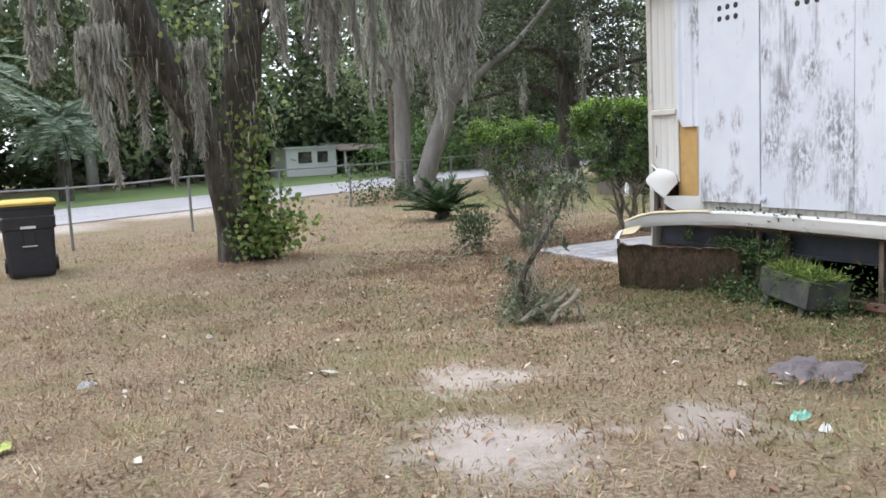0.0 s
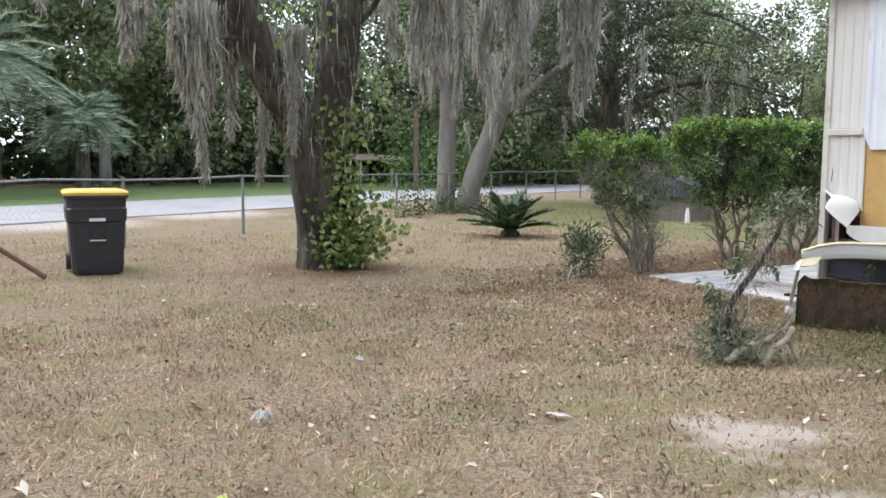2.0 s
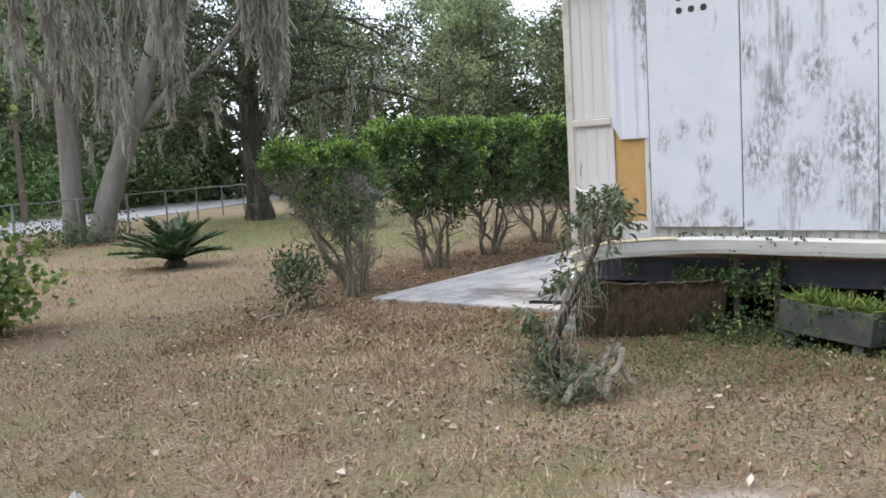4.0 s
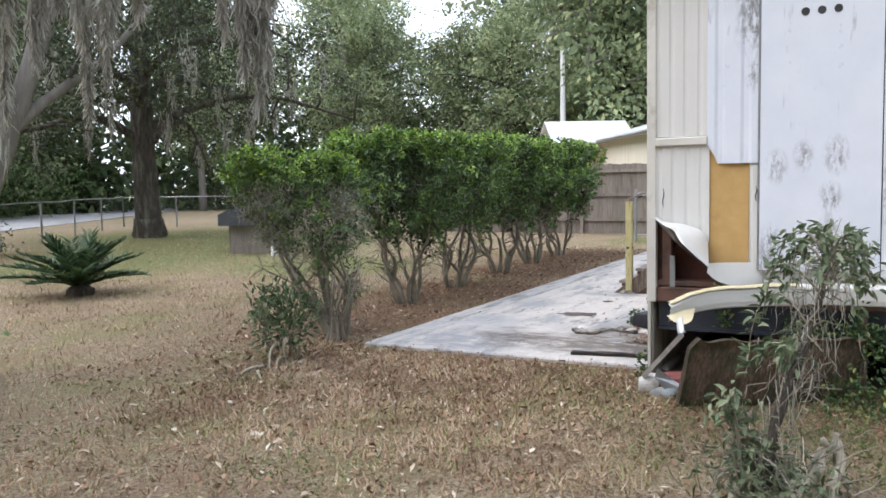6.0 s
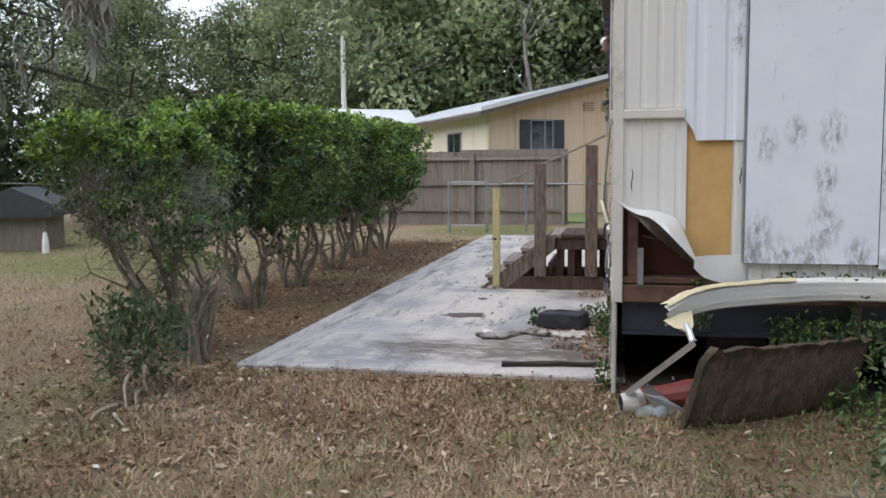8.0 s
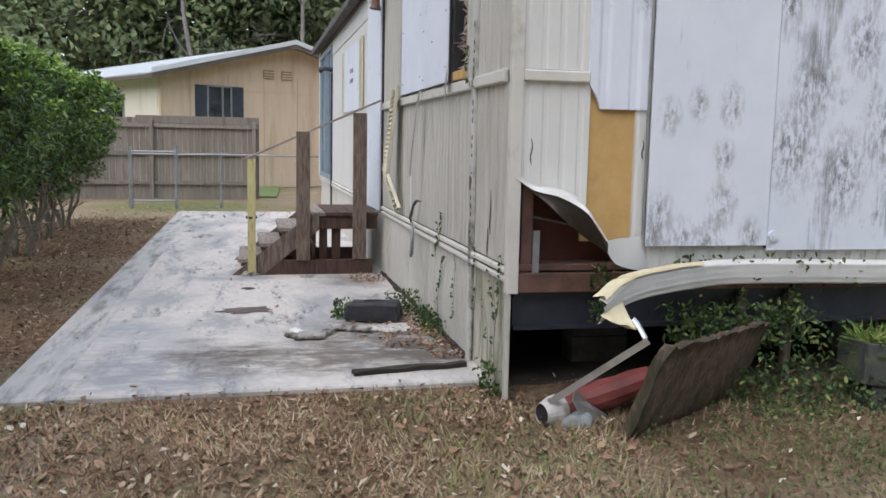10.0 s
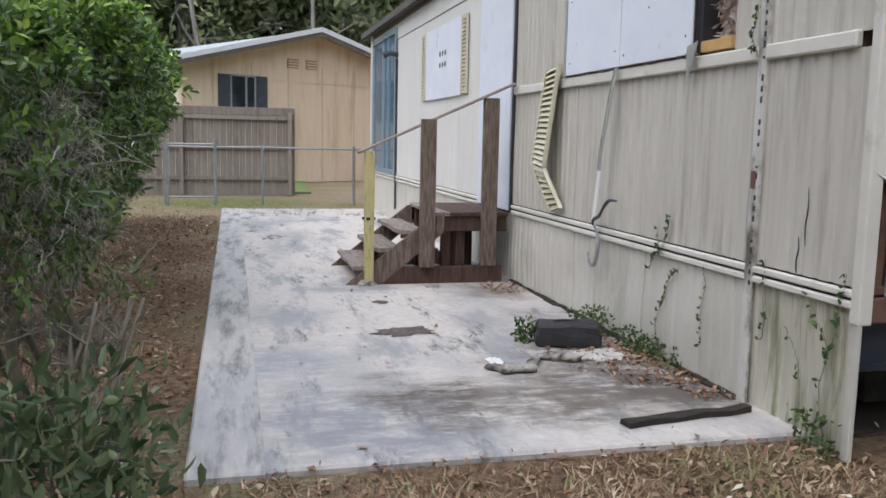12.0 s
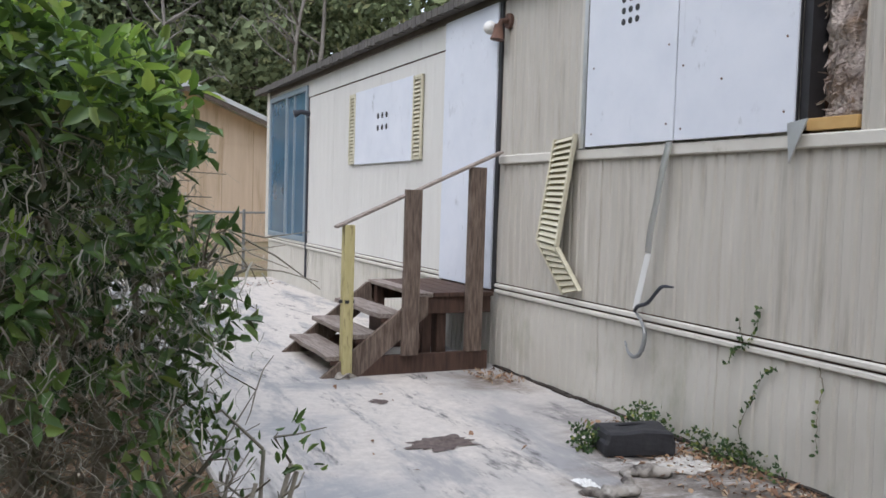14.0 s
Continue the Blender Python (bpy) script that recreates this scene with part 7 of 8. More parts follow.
def creeper(label, paths, y, seed, n_leaf, leaf=0.031):
    """A thin creeper flat against the long wall: a stem for each path of (x, z) and leaves along it."""
    rng, rs = random.Random(seed), np.random.RandomState(seed)
    v = thing("creeper", label, "creeper", (paths[0][0][0], y, paths[0][0][1]), "creepers on the wall")
    C, D = [], []
    for path, n in zip(paths, n_leaf):
        pts = curve_pts([(x, y + 0.012 + 0.01 * rng.random(), z) for x, z in path], 24)
        pts = [p + Vector((rng.uniform(-1, 1) * 0.008, 0, rng.uniform(-1, 1) * 0.006)) for p in pts]
        bm = bmesh.new()
        tube(bm, pts, [0.0032 - 0.00008 * q for q in range(24)], 5)
        part("stem", bm, TWIG, v)
        for _ in range(n):
            p = pts[min(23, int(24 * rng.random() ** 0.8))]
            a = rng.uniform(0, 6.28)
            C.append((p.x, p.y + 0.006, p.z))
            D.append((math.cos(a), rng.uniform(0.1, 0.7), math.sin(a) - 0.25))
    leaves("foliage", np.array(C), np.array(D), leaf, leaf * 0.6, LEAF_WEED, v, rs, oval=True, face=(0, 1, 0.3))


creeper("thin green creeper climbing the ribbed wall", (((8.22, -0.08), (8.35, 0.08), (8.32, 0.2), (8.26, 0.32), (8.20, 0.46), (8.10, 0.52)), ((8.48, 0.46), (8.42, 0.55), (8.32, 0.60), (8.27, 0.68), (8.24, 0.82)), ((8.35, 0.60), (8.38, 0.68), (8.40, 0.74))), YW, 61, (40, 40, 10))
creeper("short dead creeper hanging from the bottom trim", (((7.82, 0.57), (7.80, 0.46), (7.82, 0.3), (7.81, 0.12)),), YW, 62, (13,))
creeper("green creeper round the corner of the skirting", (((6.72, -0.08), (6.78, 0.15), (6.74, 0.34), (6.86, 0.52), (6.98, 0.62)), ((6.74, 0.34), (6.68, 0.50), (6.66, 0.72)), ((6.9, 0.0), (6.95, 0.25), (7.06, 0.40)), ((7.24, 0.28), (7.22, 0.46), (7.26, 0.70))), YW, 63, (34, 26, 8, 14))
creeper("dry creeper wisps on the upper joint strip", (((7.38, 1.72), (7.44, 1.82), (7.40, 1.96)),), YW + 0.03, 64, (26,))
weeds("weeds", "low green weeds along the foot of the wall", (((8.0, 7.50, -0.08), (8.5, 7.62, 0.04), 110), ((8.88, 7.52, -0.085), (9.2, 7.80, 0.08), 300), ((8.82, 8.12, -0.085), (9.0, 8.26, 0.05), 170), ((8.3, 7.50, -0.085), (8.75, 7.62, 0.05), 150), ((6.62, 7.5, -0.12), (6.9, 7.6, 0.06), 120)), 0.034, 0.02, LEAF_WEED, 6)
weeds("ground_weeds", "low green weeds spreading through the turf", tuple(((x, y, -0.09), (x + w, y + d, -0.03), n) for x, y, w, d, n in ((3.5, 2.5, 1.2, 1.1, 700), (4.8, 2.4, 1.5, 1.3, 1300), (5.4, 3.2, 1.0, 1.2, 900), (5.0, 5.9, 1.1, 0.6, 500), (4.2, 3.5, 1.3, 1.0, 900), (3.3, 4.3, 1.6, 1.2, 900), (4.5, 5.0, 1.5, 1.2, 1100), (5.2, 4.1, 1.1, 1.2, 800), (2.8, 5.4, 1.1, 0.8, 240), (4.5, 6.5, 1.4, 0.6, 420), (1.0, 5.6, 0.9, 0.7, 170), (2.0, 7.3, 1.0, 0.8, 150), (3.0, 8.2, 0.9, 0.7, 140), (0.7, 8.7, 1.1, 0.8, 160), (4.9, 7.3, 1.0, 0.5, 160), (2.6, 10.1, 1.0, 0.7, 120))), 0.028, 0.012, LEAF_GROUND, 9)

# ---- fences ----
def chain_fence(name, label, a, b, posts, h, seed, wire=0.11):
    a, b = Vector(a), Vector(b)
    d = b - a
    f = thing(name, label, "fence", tuple(a))
    for i in range(posts + 1):
        p = a + d * i / posts
        bm = bmesh.new()
        tube(bm, [p + Vector((0, 0, -0.1)), p + Vector((0, 0, h + 0.03))], 0.030, 8)
        part("post", bm, GALV, f)
    rng = random.Random(seed)
    bm = bmesh.new()
    pts = [a + d * i / (posts * 2) + Vector((0, 0, h + rng.uniform(-0.035, 0.02))) for i in range(posts * 2 + 1)]
    tube(bm, pts, 0.022, 6)
    part("top_rail", bm, GALV, f)
    n = int(d.length / wire)
    V, F = [], []
    u = d.normalized()
    for i in range(n):
        for sg in (1, -1):
            p = a + u * i * wire
            q = p + u * sg * (h * 0.9) + Vector((0, 0, h))
            k = len(V)
            w = Vector((0, 0, 0.0014))
            V += [p - w, p + w, q + w, q - w]
            F.append((k, k + 1, k + 2, k + 3))
    tagged(sheet("wire_mesh", V, F, GALV, f), kind="stuff")


chain_fence("chain_link_fence", "sagging galvanised chain-link fence along the road", (-9.0, 10.3, -0.1), (24.0, 32.7, -0.1), 13, 1.18, 3)
chain_fence("chain_link_fence", "galvanised chain-link fence behind the patio", (20.9, 11.4, -0.1), (21.2, 4.0, -0.1), 4, 1.15, 4, 0.07)
chain_fence("chain_link_fence", "galvanised chain-link fence beyond the hedge", (24.0, 32.7, -0.1), (24.5, 19.0, -0.1), 5, 1.15, 5)
gate = thing("chain_link_gate", "small galvanised tube gate in the chain-link fence", "gate", (20.8, 11, -0.1))
for y in (11.36, 10.46):
    bm = bmesh.new()
    tube(bm, [(20.8, y, -0.12), (20.8, y, 1.18)], 0.035, 8)
    part("post", bm, GALV, gate)
for z in (0.05, 1.08):
    bm = bmesh.new()
    tube(bm, [(20.8, 11.36, z), (20.8, 10.46, z)], 0.02, 6)
    part("rail", bm, GALV, gate)

wf = thing("board_fence", "weathered grey privacy fence of upright boards", "fence", (23.6, 12, -0.1))
y, i, rng = 8.72, 0, random.Random(12)
while y < 19:
    w = 0.14
    h = 1.86 + rng.uniform(-0.015, 0.02) + 0.02 * math.sin(y)
    boxed("board", (23.60 + rng.uniform(-0.004, 0.004), y, -0.1), (23.625, y + w - 0.006, h), FENCE, wf, "", None, 0)
    y += w
for z in (0.25, 0.95, 1.62):
    boxed("rail", (23.53, 8.74, z), (23.59, 19, z + 0.09), FENCE, wf)
for y in (8.8, 11.2, 13.6, 16.0):
    boxed("post", (23.46, y, -0.1), (23.55, y + 0.09, 1.8), FENCE, wf)
boxed("cap_board", (23.57, 8.72, 1.72), (23.60, 11.6, 1.90), FENCE, wf)

# ---- neighbour's house ----
nh = thing("neighbour_house", "tan plywood single-storey house with a white metal roof", "house", (33, 12, -0.1))
HM = pose(27.6, 11.4, -0.1, 0, 0, 30)      # local x: along the eave wall; local -y: along the gable
def hbox(name, lo, hi, material, parent, label="", bevel=0.0):
    return boxed(name, lo, hi, material, parent, label, HM, bevel)


LG, W2, EH, PH = 16.0, 8.4, 3.32, 4.40
bm = bmesh.new()
prism(bm, [(0, 0, 0), (0, -W2, 0), (0, -W2, EH), (0, -W2 / 2, PH), (0, 0, EH)], (0.12, 0, 0))
bmesh.ops.transform(bm, verts=bm.verts, matrix=HM)
gable = part("gable_wall", bm, NHOUSE, nh, "tan grooved plywood gable wall with rain stains")
hbox("eave_wall", (0.12, -0.12, 0), (LG, 0, EH), NHOUSE_PALE, nh, "pale tan eave wall")
hbox("back_wall", (0.12, -W2, 0), (LG, -W2 + 0.12, EH), NHOUSE, nh)
hbox("end_wall", (LG - 0.12, -W2 + 0.12, 0), (LG, -0.12, EH), NHOUSE, nh)
for sg, y0 in ((1, 0.45), (-1, -W2 - 0.45)):
    bm = bmesh.new()
    rise = (PH - EH) / (W2 / 2)
    ze = EH - 0.45 * rise + 0.02
    prism(bm, [(-0.45, y0, ze), (LG + 0.4, y0, ze), (LG + 0.4, -W2 / 2, PH + 0.02), (-0.45, -W2 / 2, PH + 0.02)], (0, 0, 0.06))
    bmesh.ops.transform(bm, verts=bm.verts, matrix=HM)
    rf = part("roof", bm, METALROOF, nh, "white ribbed metal roof")
    for k in range(40):
        x = -0.4 + k * (LG + 0.7) / 39
        bm = bmesh.new()
        prism(bm, [(x, y0, ze + 0.06), (x + 0.05, y0, ze + 0.06), (x + 0.05, -W2 / 2, PH + 0.08), (x, -W2 / 2, PH + 0.08)], (0, 0, 0.025))
        bmesh.ops.transform(bm, verts=bm.verts, matrix=HM)
        part("roof_rib", bm, METALROOF, rf)
    bm = bmesh.new()
    prism(bm, [(-0.48, y0, ze - 0.10), (-0.48, y0, ze + 0.03), (-0.48, -W2 / 2, PH + 0.03), (-0.48, -W2 / 2, PH - 0.10)], (0.04, 0, 0))
    bmesh.ops.transform(bm, verts=bm.verts, matrix=HM)
    part("rake_board", bm, FASCIA, nh)
    bm = bmesh.new()
    prism(bm, [(-0.50, y0, ze + 0.03), (-0.50, y0, ze + 0.17), (-0.50, -W2 / 2, PH + 0.17), (-0.50, -W2 / 2, PH + 0.03)], (0.06, 0, 0))
    bmesh.ops.transform(bm, verts=bm.verts, matrix=HM)
    part("roof_trim", bm, METALROOF, nh)
hbox("eave_board", (-0.45, 0.40, EH - 0.2), (LG + 0.4, 0.45, EH - 0.06), FASCIA, nh)
# thin strips whose darker tan paints the shade of the panel joints
for k in range(6):
    hbox("batten", (-0.012, -0.9 - 1.22 * k, 0), (0.0, -0.88 - 1.22 * k, EH + 0.1), surf("joint_shade", (0.50, 0.37, 0.24), (0.56, 0.42, 0.29), 5, 0.8), gable)
hbox("batten", (-0.015, -W2, 2.95), (0.0, 0, 2.98), NHOUSE, gable)


def house_window(lo, hi, axis):
    w = hbox("window", lo, hi, DARK_GLASS, nh, "dark sliding window")
    (x0, y0, z0), (x1, y1, z1) = lo, hi
    t = 0.05
    if axis == "y":
        rails = (((x0 - 0.03, y0 - t, z0 - t), (x1, y0, z1 + t)), ((x0 - 0.03, y1, z0 - t), (x1, y1 + t, z1 + t)), ((x0 - 0.03, y0, z0 - t), (x1, y1, z0)), ((x0 - 0.03, y0, z1), (x1, y1, z1 + t)), ((x0 - 0.02, (y0 * 0.68 + y1 * 0.32), z0), (x1, (y0 * 0.68 + y1 * 0.32) + 0.06, z1)))
    else:
        rails = (((x0 - t, y0, z0 - t), (x0, y1 + 0.03, z1 + t)), ((x1, y0, z0 - t), (x1 + t, y1 + 0.03, z1 + t)), ((x0, y0, z0 - t), (x1, y1 + 0.03, z0)), ((x0, y0, z1), (x1, y1 + 0.03, z1 + t)), (((x0 + x1) / 2, y0, z0), ((x0 + x1) / 2 + 0.05, y1 + 0.02, z1)))
    for lo, hi in rails:
        hbox("frame", lo, hi, surf("window_frame_paint", (0.20, 0.21, 0.22), (0.27, 0.28, 0.29), 5, 0.5), w)


house_window((-0.02, -2.17, 1.88), (0.05, -1.45, 3.0), "y")
for y in (-2.60, -1.40):
    sh = hbox("shutter", (-0.045, y, 1.84), (-0.004, y + 0.36, 3.04), SLATE, nh, "dark slate-blue window shutter")
    for k in range(12):
        hbox("slat", (-0.058, y + 0.04, 1.90 + 0.093 * k), (-0.045, y + 0.32, 1.955 + 0.093 * k), SLATE, sh)
house_window((2.6, -0.05, 1.75), (3.9, 0.02, 2.7), "x")
for y in (-3.3, -3.95):
    v = hbox("gable_vent", (-0.03, y - 0.38, 3.35), (0.02, y, 3.62), FASCIA_TAN, nh)
    for k in range(3):
        hbox("slat", (-0.05, y - 0.36, 3.38 + 0.08 * k), (-0.03, y - 0.02, 3.41 + 0.08 * k), NHOUSE, v)
# small front gable at the far end
bm = bmesh.new()
prism(bm, [(12.0, 2.0, 3.2), (14.0, 2.0, 4.15), (16.0, 2.0, 3.2)], (0, -3.0, 0))
bmesh.ops.transform(bm, verts=bm.verts, matrix=HM)
part("porch_gable", bm, NHOUSE_PALE, nh)
for x0, x1 in ((11.6, 14.0), (16.4, 14.0)):
    bm = bmesh.new()
    prism(bm, [(x0, 2.4, 3.12), (x1, 2.4, 4.22), (x1, -1.5, 4.22), (x0, -1.5, 3.12)], (0, 0, 0.08))
    bmesh.ops.transform(bm, verts=bm.verts, matrix=HM)
    part("porch_roof", bm, METALROOF, nh)
for x in (12.1, 15.8):
    hbox("porch_post", (x, 1.85, 0), (x + 0.12, 1.97, 3.2), NHOUSE_PALE, nh)

# ---- poles, shed, houses across the road ----
up = thing("utility_pole", "slim pale utility pole above the hedge", "pole", (43.5, 21.3, -0.1))
bm = bmesh.new()
tube(bm, [(43.5, 21.3, -0.2), (43.5, 21.3, 4), (43.5, 21.3, 8.3)], [0.17, 0.15, 0.12], 10)
part("shaft", bm, PAPER, up)
bm = bmesh.new()
tube(bm, [(43.5, 21.3, 8.28), (43.5, 21.3, 8.45)], [0.17, 0.05], 10)
part("cap", bm, GALV, up)
bm = bmesh.new()
tube(bm, [(18.1, 40, -0.2), (18.1, 40, 4.4)], [0.14, 0.11], 8)
tagged(part("street_post", bm, WOOD_GREY, None), "grey timber post beside the road", "post")

sd = thing("pump_shed", "low dark-roofed pump shed on the grass", "shed", (15.6, 19.0, -0.1))
SM = pose(15.7, 18.9, -0.1, 0, 0, 20) @ Matrix.Scale(0.9, 4)
boxed("wall", (-0.7, -0.6, -0.02), (0.7, 0.6, 0.75), FENCE, sd, "", SM)
bm = bmesh.new()
prism(bm, [(-0.9, -0.8, 0.72), (-0.9, 0.8, 0.72), (-0.9, 0.8, 1.0), (-0.9, 0, 1.35), (-0.9, -0.8, 1.0)], (1.8, 0, 0))
bmesh.ops.transform(bm, verts=bm.verts, matrix=SM)
part("roof", bm, surf("slate_roof", (0.035, 0.038, 0.042), (0.06, 0.064, 0.07), 6, 0.7), sd, "dark slate roof")
bm = bmesh.new()
tube(bm, [(14.9, 17.9, -0.12), (14.9, 17.9, 0.12), (14.9, 17.9, 0.28)], [0.07, 0.06, 0.03], 8)
tagged(part("white_marker", bm, PAPER, None), "small white garden marker by the shed", "marker")

fh = thing("far_house", "small white house with an open carport across the road", "house", (17.5, 49, -0.1))
boxed("wall", (14.2, 49.2, -0.1), (17.6, 53, 1.75), PAPER, fh, "white wall")
boxed("roof", (14.0, 49.0, 1.75), (17.8, 53.2, 1.85), METALROOF, fh)
boxed("window", (15.0, 49.15, 0.8), (15.9, 49.22, 1.5), DARK_GLASS, fh)
boxed("window", (16.3, 49.15, 0.8), (17.0, 49.22, 1.5), DARK_GLASS, fh)
bm = bmesh.new()
prism(bm, [(17.7, 48.5, 1.42), (22.6, 48.5, 1.5), (22.6, 53, 2.0), (17.7, 53, 2.0)], (0, 0, 0.1))
part("carport_roof", bm, surf("weathered_roof", (0.30, 0.24, 0.20), (0.40, 0.34, 0.29), 4, 0.9), fh, "faded brown carport roof")
for x in (18.0, 20.2, 22.4):
    boxed("carport_post", (x, 48.7, -0.1), (x + 0.12, 48.82, 1.45), PAPER, fh)
boxed("carport_back", (17.7, 52.8, -0.1), (22.6, 52.9, 1.95), FASCIA, fh)
boxed("cabinet", (19.0, 51.5, -0.1), (19.8, 52.2, 1.2), PAPER, fh)
boxed("crate", (20.8, 51.3, -0.1), (21.9, 52.1, 0.9), WOOD_GREY, fh)
fh.matrix_basis = Matrix.Translation((19.9, 53.0, -0.1))
fm = thing("far_trailer", "long pale trailer home half hidden in the woods", "mobile home", (5, 62, -0.1))
boxed("body", (3.0, 61, 0.2), (13.0, 64, 2.7), CREAM_PALE, fm)
boxed("skirt", (3.1, 61.1, -0.1), (12.9, 63.9, 0.2), FASCIA, fm)
boxed("roof", (2.9, 60.9, 2.7), (13.1, 64.1, 2.82), METALROOF, fm)
for x in (4.2, 6.8, 10.4):
    boxed("window", (x, 60.95, 1.2), (x + 1.1, 61.02, 2.1), DARK_GLASS, fm)
boxed("door", (8.8, 60.95, 0.3), (9.6, 61.02, 2.25), WOOD_GREY, fm)

# ---- the wheeled bin ----
def wheelie_bin():
    b = thing("wheelie_bin", "black wheeled refuse bin with a yellow lid on the turf", "bin", (0.34, 13.95, -0.1))
    m = pose(0.36, 14.0, -0.10, 0, 0, -2)
    def loft(rings):
        bm = bmesh.new()
        rows = []
        for z, hx, y0, y1 in rings:
            rows.append([bm.verts.new(m @ Vector(p)) for p in ((-hx, y0 + 0.05, z), (-hx + 0.05, y0, z), (hx - 0.05, y0, z), (hx, y0 + 0.05, z), (hx, y1, z), (-hx, y1, z))])
        for r0, r1 in zip(rows, rows[1:]):
            for k in range(6):
                bm.faces.new((r0[k], r0[(k + 1) % 6], r1[(k + 1) % 6], r1[k]))
        bm.faces.new(rows[0][::-1])
        bm.faces.new(rows[-1])
        return bm
    body = part("body", loft([(0.0, 0.30, -0.30, 0.30), (0.06, 0.315, -0.31, 0.32), (0.45, 0.335, -0.33, 0.36), (0.68, 0.345, -0.34, 0.38), (0.70, 0.365, -0.36, 0.39), (0.86, 0.375, -0.37, 0.41), (0.88, 0.36, -0.355, 0.41), (0.99, 0.37, -0.36, 0.42), (1.0, 0.395, -0.385, 0.44), (1.04, 0.395, -0.385, 0.44)]), BIN, b)
    part("lid", loft([(1.04, 0.40, -0.40, 0.46), (1.075, 0.405, -0.405, 0.46), (1.10, 0.38, -0.37, 0.44), (1.115, 0.30, -0.28, 0.36)]), BIN_LID, b, "yellow hinged lid")
    for lo, hi in (((-0.09, -0.352, 0.42), (-0.07, -0.325, 0.64)), ((0.07, -0.352, 0.42), (0.09, -0.325, 0.64)), ((-0.11, -0.352, 0.64), (0.11, -0.33, 0.67)), ((-0.10, -0.350, 0.40), (0.10, -0.325, 0.43))):
        boxed("grip_rib", lo, hi, BIN, body, "", m)
    boxed("label_plate", (-0.10, -0.372, 0.70), (0.10, -0.362, 0.74), PAPER, body, "pale printed label", m, 0.001)
    boxed("grip_bar", (-0.10, -0.36, 0.44), (0.10, -0.345, 0.455), PAPER, body, "pale scuffed bar", m, 0.002)
    for x in (-0.34, 0.34):
        bm = bmesh.new()
        tube(bm, [m @ Vector((x - 0.03, 0.32, 0.12)), m @ Vector((x + 0.03, 0.32, 0.12))], 0.12, 16)
        part("wheel", bm, BIN, b)
    bm = bmesh.new()
    tube(bm, [m @ Vector((-0.3, 0.47, 1.02)), m @ Vector((0.3, 0.47, 1.02))], 0.016, 8)
    part("handle", bm, BIN, b)


wheelie_bin()
bm = bmesh.new()
tube(bm, [(-0.30, 13.6, -0.10), (-0.75, 13.85, 0.22), (-1.5, 14.2, 0.72)], [0.035, 0.035, 0.035], 8)
tagged(part("leaning_pipe", bm, RUST, None), "rusty pipe leaning on the fence", "pipe")
limb_parent = thing("fence_weeds", "scrubby weeds tangled along the fence", "weeds", (9.2, 22.6, -0.1))
rs = np.random.RandomState(33)
c = np.concatenate([np.stack([rs.normal(x, 0.35, 420), rs.normal(16.4 + 0.68 * x - 0.2, 0.3, 420), np.abs(rs.normal(0, h, 420)) - 0.1], 1) for x, h in ((9.3, 0.55), (11.0, 0.35), (12.6, 0.4))])
leaves("foliage", c, rs.normal(size=c.shape) + (0, 0, 0.4), 0.12, 0.05, LEAF_OAK, limb_parent, rs)
# green thicket beyond the road's bend
rs = np.random.RandomState(34)
c = []
for k in range(60):
    q = np.array((rs.uniform(18, 36), 0, 0))
    q[1] = 40 + 0.5 * (q[0] - 18) + rs.uniform(0, 5)
    q[2] = rs.uniform(0.3, 3.2)
    c.append(q + rs.normal(size=(130, 3)) * (0.8, 0.8, 0.5))
c = np.concatenate(c)
tagged(leaves("thicket", c, rs.normal(size=c.shape), 0.26, 0.10, LEAF_HEDGE, None, rs), "green thicket of shrubs beyond the road", "thicket", kind="stuff")

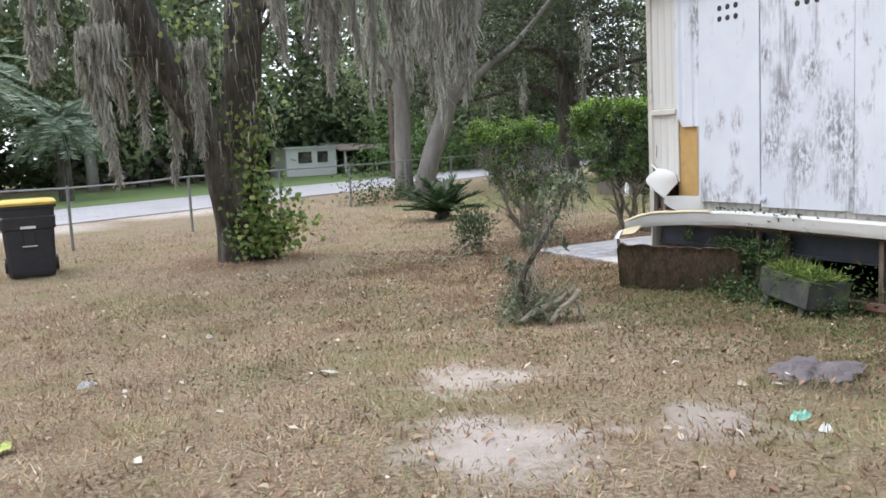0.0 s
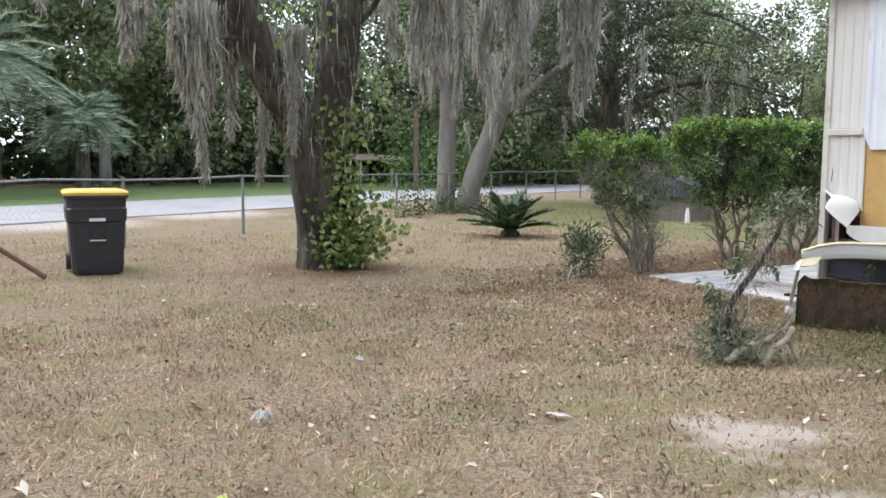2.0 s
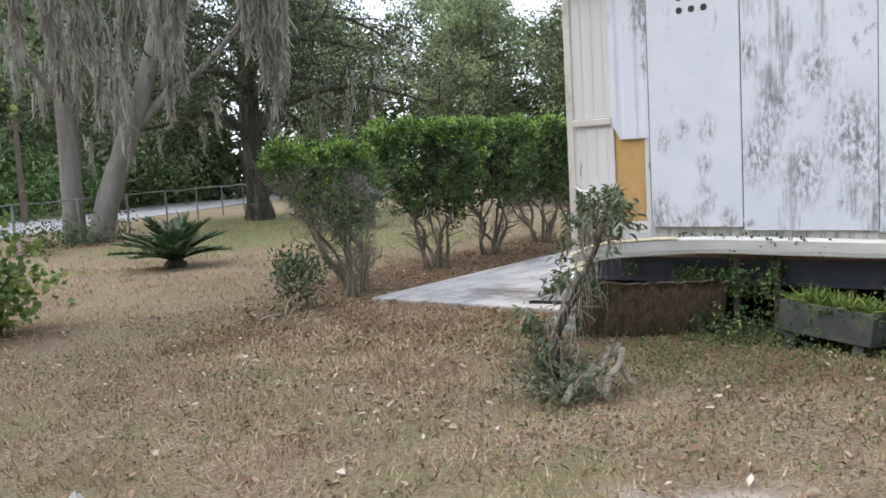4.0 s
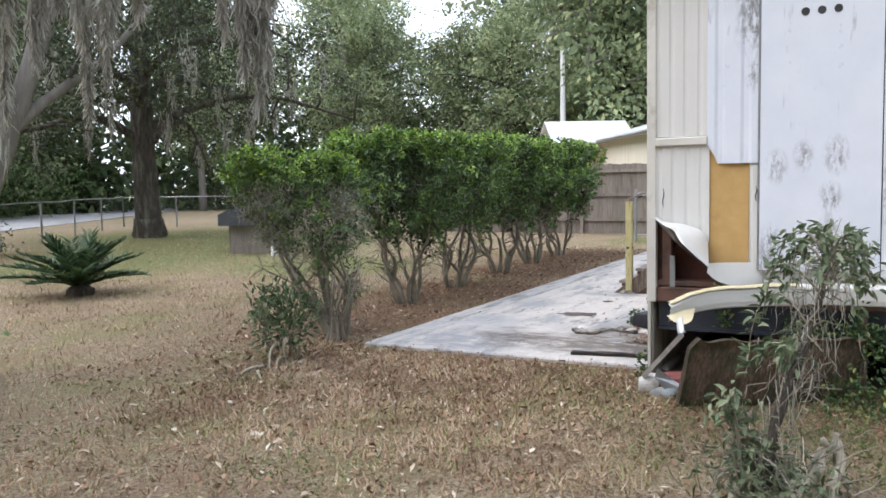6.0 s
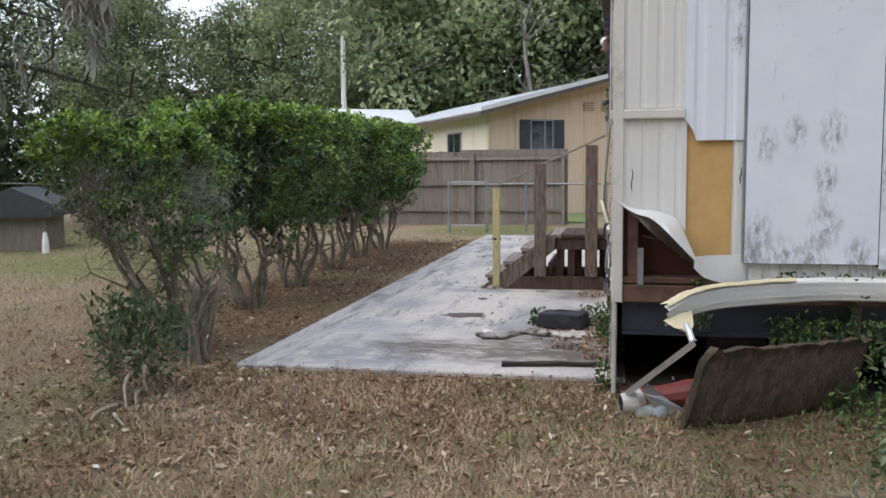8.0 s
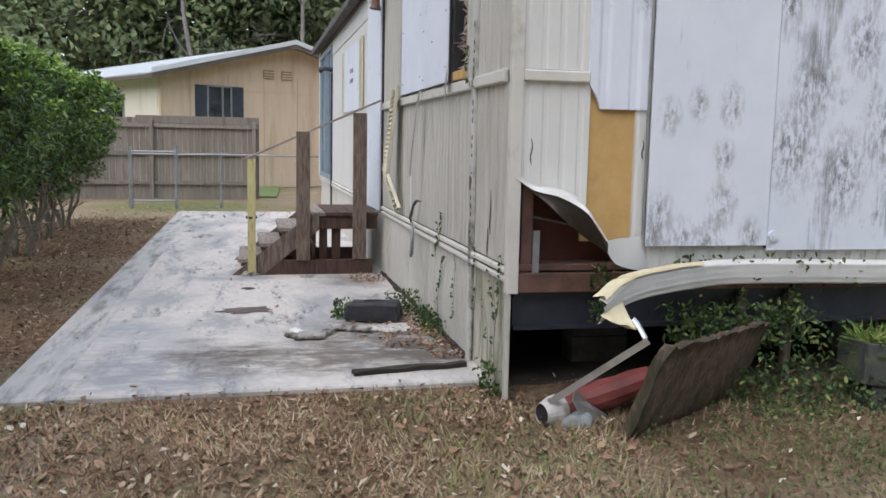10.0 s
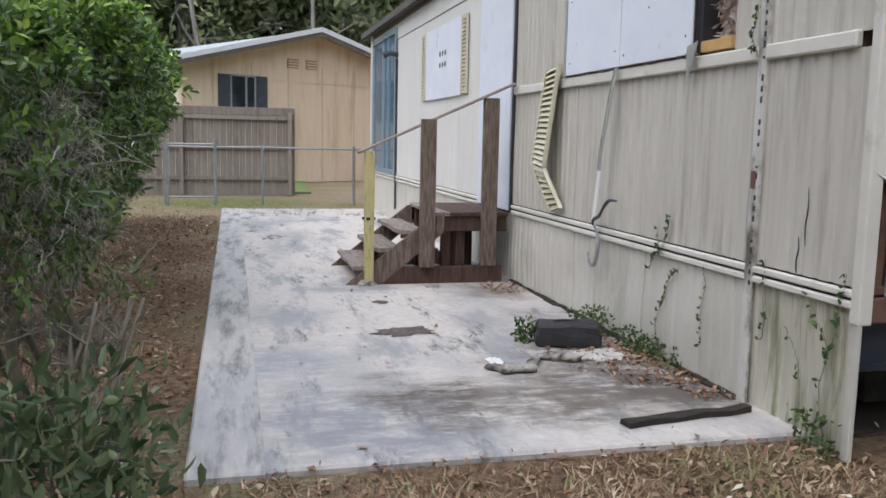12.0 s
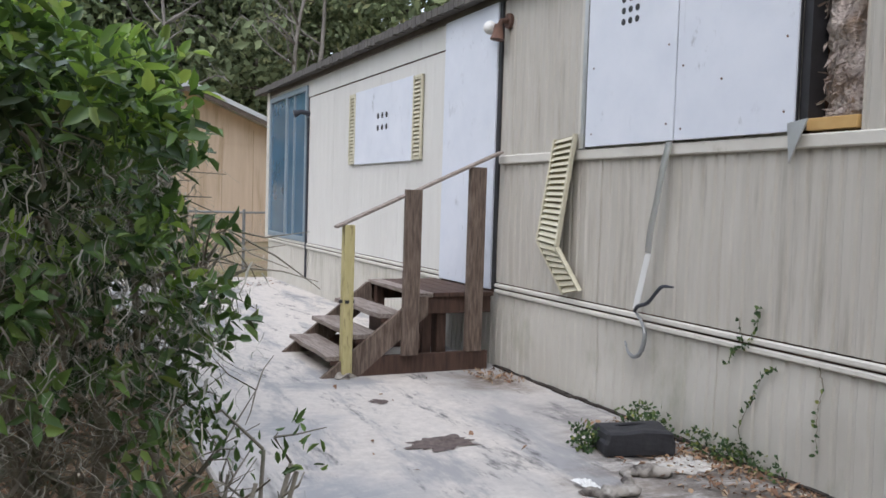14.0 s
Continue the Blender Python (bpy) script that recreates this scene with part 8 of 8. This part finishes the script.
# ---- turf and fallen leaves ----
def turf():
    rs = np.random.RandomState(200)
    C, LN = [], []
    for x0, x1, y0, y1, n, ln in ((-4.5, 6.5, -0.5, 10.5, 290000, 0.056), (4.0, 6.86, 6.9, 10.9, 26000, 0.07), (-6, 12, 10.5, 20, 120000, 0.062), (6.6, 20, 10.4, 15, 16000, 0.06), (-16, 24, -10, 30, 50000, 0.09), (6, 24, 15, 27, 22000, 0.10)):
        x, y = rs.uniform(x0, x1, n), rs.uniform(y0, y1, n)
        keep = ~((x > 6.80) & (y < 10.36)) & ~((x > 6.5) & (y < 7.5))
        for sx, sy, r in ((2.72, 4.85, 0.38), (2.15, 3.55, 0.46), (3.2, 3.3, 0.25)):
            keep &= (np.hypot(x - sx, y - sy) > r * rs.uniform(0.0, 1.35, n) ** 0.7)
        keep &= ~((y > 10.35) & (y < 12.2) & (x > 6.9) & (x < 18) & (rs.rand(n) < 0.9))
        edge = np.minimum(np.minimum(x - x0 if x0 < 0 else x - x0 + 9, x1 - x if x1 > 10 else x1 - x + 9), np.minimum(y - y0 + (0 if y0 < 2 else 9), y1 - y + (0 if y1 > 19 else 9)))
        keep &= edge > 2.2 * rs.rand(n)
        clump = 0.5 + 0.25 * np.sin(x * 5.1 + 2.0 * np.sin(y * 3.7)) + 0.25 * np.sin(y * 6.3 + 1.7 * np.sin(x * 4.3))
        keep &= rs.rand(n) < 0.45 + 0.75 * clump
        x, y = x[keep], y[keep]
        C.append(np.stack([x, y, ground_z(x, y) - 0.005], 1))
        LN.append(np.full(len(x), ln))
    C, LN = np.concatenate(C), np.concatenate(LN)
    n = len(C)
    # matted by mowing: blades lie over in swathes, with some that stand
    tilt = 1.52 - 1.1 * rs.rand(n) ** 2.2
    px, py = C[:, 0], C[:, 1]
    az = 3.2 * np.sin(px * 1.9 + 1.3 * np.sin(py * 1.1)) + 2.6 * np.sin(py * 2.3 - px * 0.7) + rs.normal(size=n) * 1.7
    D = np.stack([np.cos(az) * np.sin(tilt), np.sin(az) * np.sin(tilt), np.cos(tilt)], 1)
    L = (LN * rs.uniform(0.5, 1.5, n))[:, None]
    S = np.stack([-np.sin(az), np.cos(az), np.zeros(n)], 1) * (0.0028 + 0.0035 * rs.rand(n) + LN * 0.02)[:, None]
    V = np.stack([C - S, C + S, C + D * L], 1).reshape(-1, 3)
    F = np.arange(n * 3).reshape(-1, 3)
    tagged(sheet("turf", V, F, GRASS, None), "short dry straw-coloured grass with green tufts", "grass", kind="stuff")


turf()


def fallen():
    rs = np.random.RandomState(210)
    P = []
    for x0, x1, y0, y1, n in ((-2, 6.5, 2, 10.5, 5200), (2.6, 6.9, 6.9, 11.2, 2600), (4.6, 6.86, 7.4, 10.8, 2200), (6.9, 18.5, 10.36, 12.3, 7500), (4.5, 7.0, 10.3, 12, 1500), (-3, 10, 10.5, 18, 700), (7.0, 11, 7.6, 10.2, 16), (10.6, 11.2, 7.55, 7.9, 150), (8.5, 9.4, 7.52, 7.9, 140), (7.4, 8.6, 7.52, 7.72, 200), (7.7, 9.0, 7.5, 8.0, 420), (8.0, 8.7, 7.7, 8.2, 60), (6.6, 20, 12.2, 16, 700), (18, 21, 7.6, 12, 500)):
        x, y = rs.uniform(x0, x1, n), rs.uniform(y0, y1, n)
        on = (x > 6.88) & (y < 10.3) & (x < 19.7)
        z = np.where(on, -0.082, ground_z(x, y) + rs.uniform(0.0, 0.025, n))
        P.append(np.stack([x, y, z], 1))
    P = np.concatenate(P)
    n = len(P)
    az = rs.uniform(0, 2 * math.pi, n)
    u = np.stack([np.cos(az), np.sin(az), rs.normal(size=n) * 0.25], 1)
    s = np.stack([-np.sin(az), np.cos(az), rs.normal(size=n) * 0.25], 1)
    ln = (0.008 + 0.027 * rs.rand(n) ** 2.2)[:, None]
    w = ln * rs.uniform(0.28, 0.55, n)[:, None]
    up = np.stack([np.zeros(n), np.zeros(n), rs.uniform(0.002, 0.022, n)], 1)
    V = np.stack([P - u * ln, P - u * ln * 0.2 + s * w + up, P + u * ln * 0.5 + s * w * 0.8 + up, P + u * ln + up * 1.2, P + u * ln * 0.5 - s * w * 0.8 + up, P - u * ln * 0.2 - s * w + up], 1).reshape(-1, 3)
    k = np.arange(n)[:, None] * 6
    F = np.concatenate([k + np.array([[0, 1, 2, 3]]), k + np.array([[0, 3, 4, 5]])], 1).reshape(-1, 4)
    tagged(sheet("fallen_leaves", V, F, LITTER_LEAF, None), "scattered dry brown fallen leaves", "fallen leaves", kind="stuff")


fallen()


def pale_leaves():
    rs = np.random.RandomState(215)
    n = 230
    x, y = rs.uniform(-2.5, 6.6, n), rs.uniform(2.2, 13, n)
    keep = ~((x > 6.3) & (y < 7.6))
    x, y = x[keep], y[keep]
    c = np.stack([x, y, ground_z(x, y) + 0.02], 1)
    az = rs.uniform(0, 2 * math.pi, len(x))
    d = np.stack([np.cos(az), np.sin(az), rs.normal(size=len(x)) * 0.15], 1)
    ob = leaves("pale_leaves", c, d, 0.062, 0.036, PALE_LEAF, None, rs, oval=True, face=(0, 0, 1))
    tagged(ob, "scattered pale bleached leaves on the turf", "fallen leaves", kind="stuff")


pale_leaves()
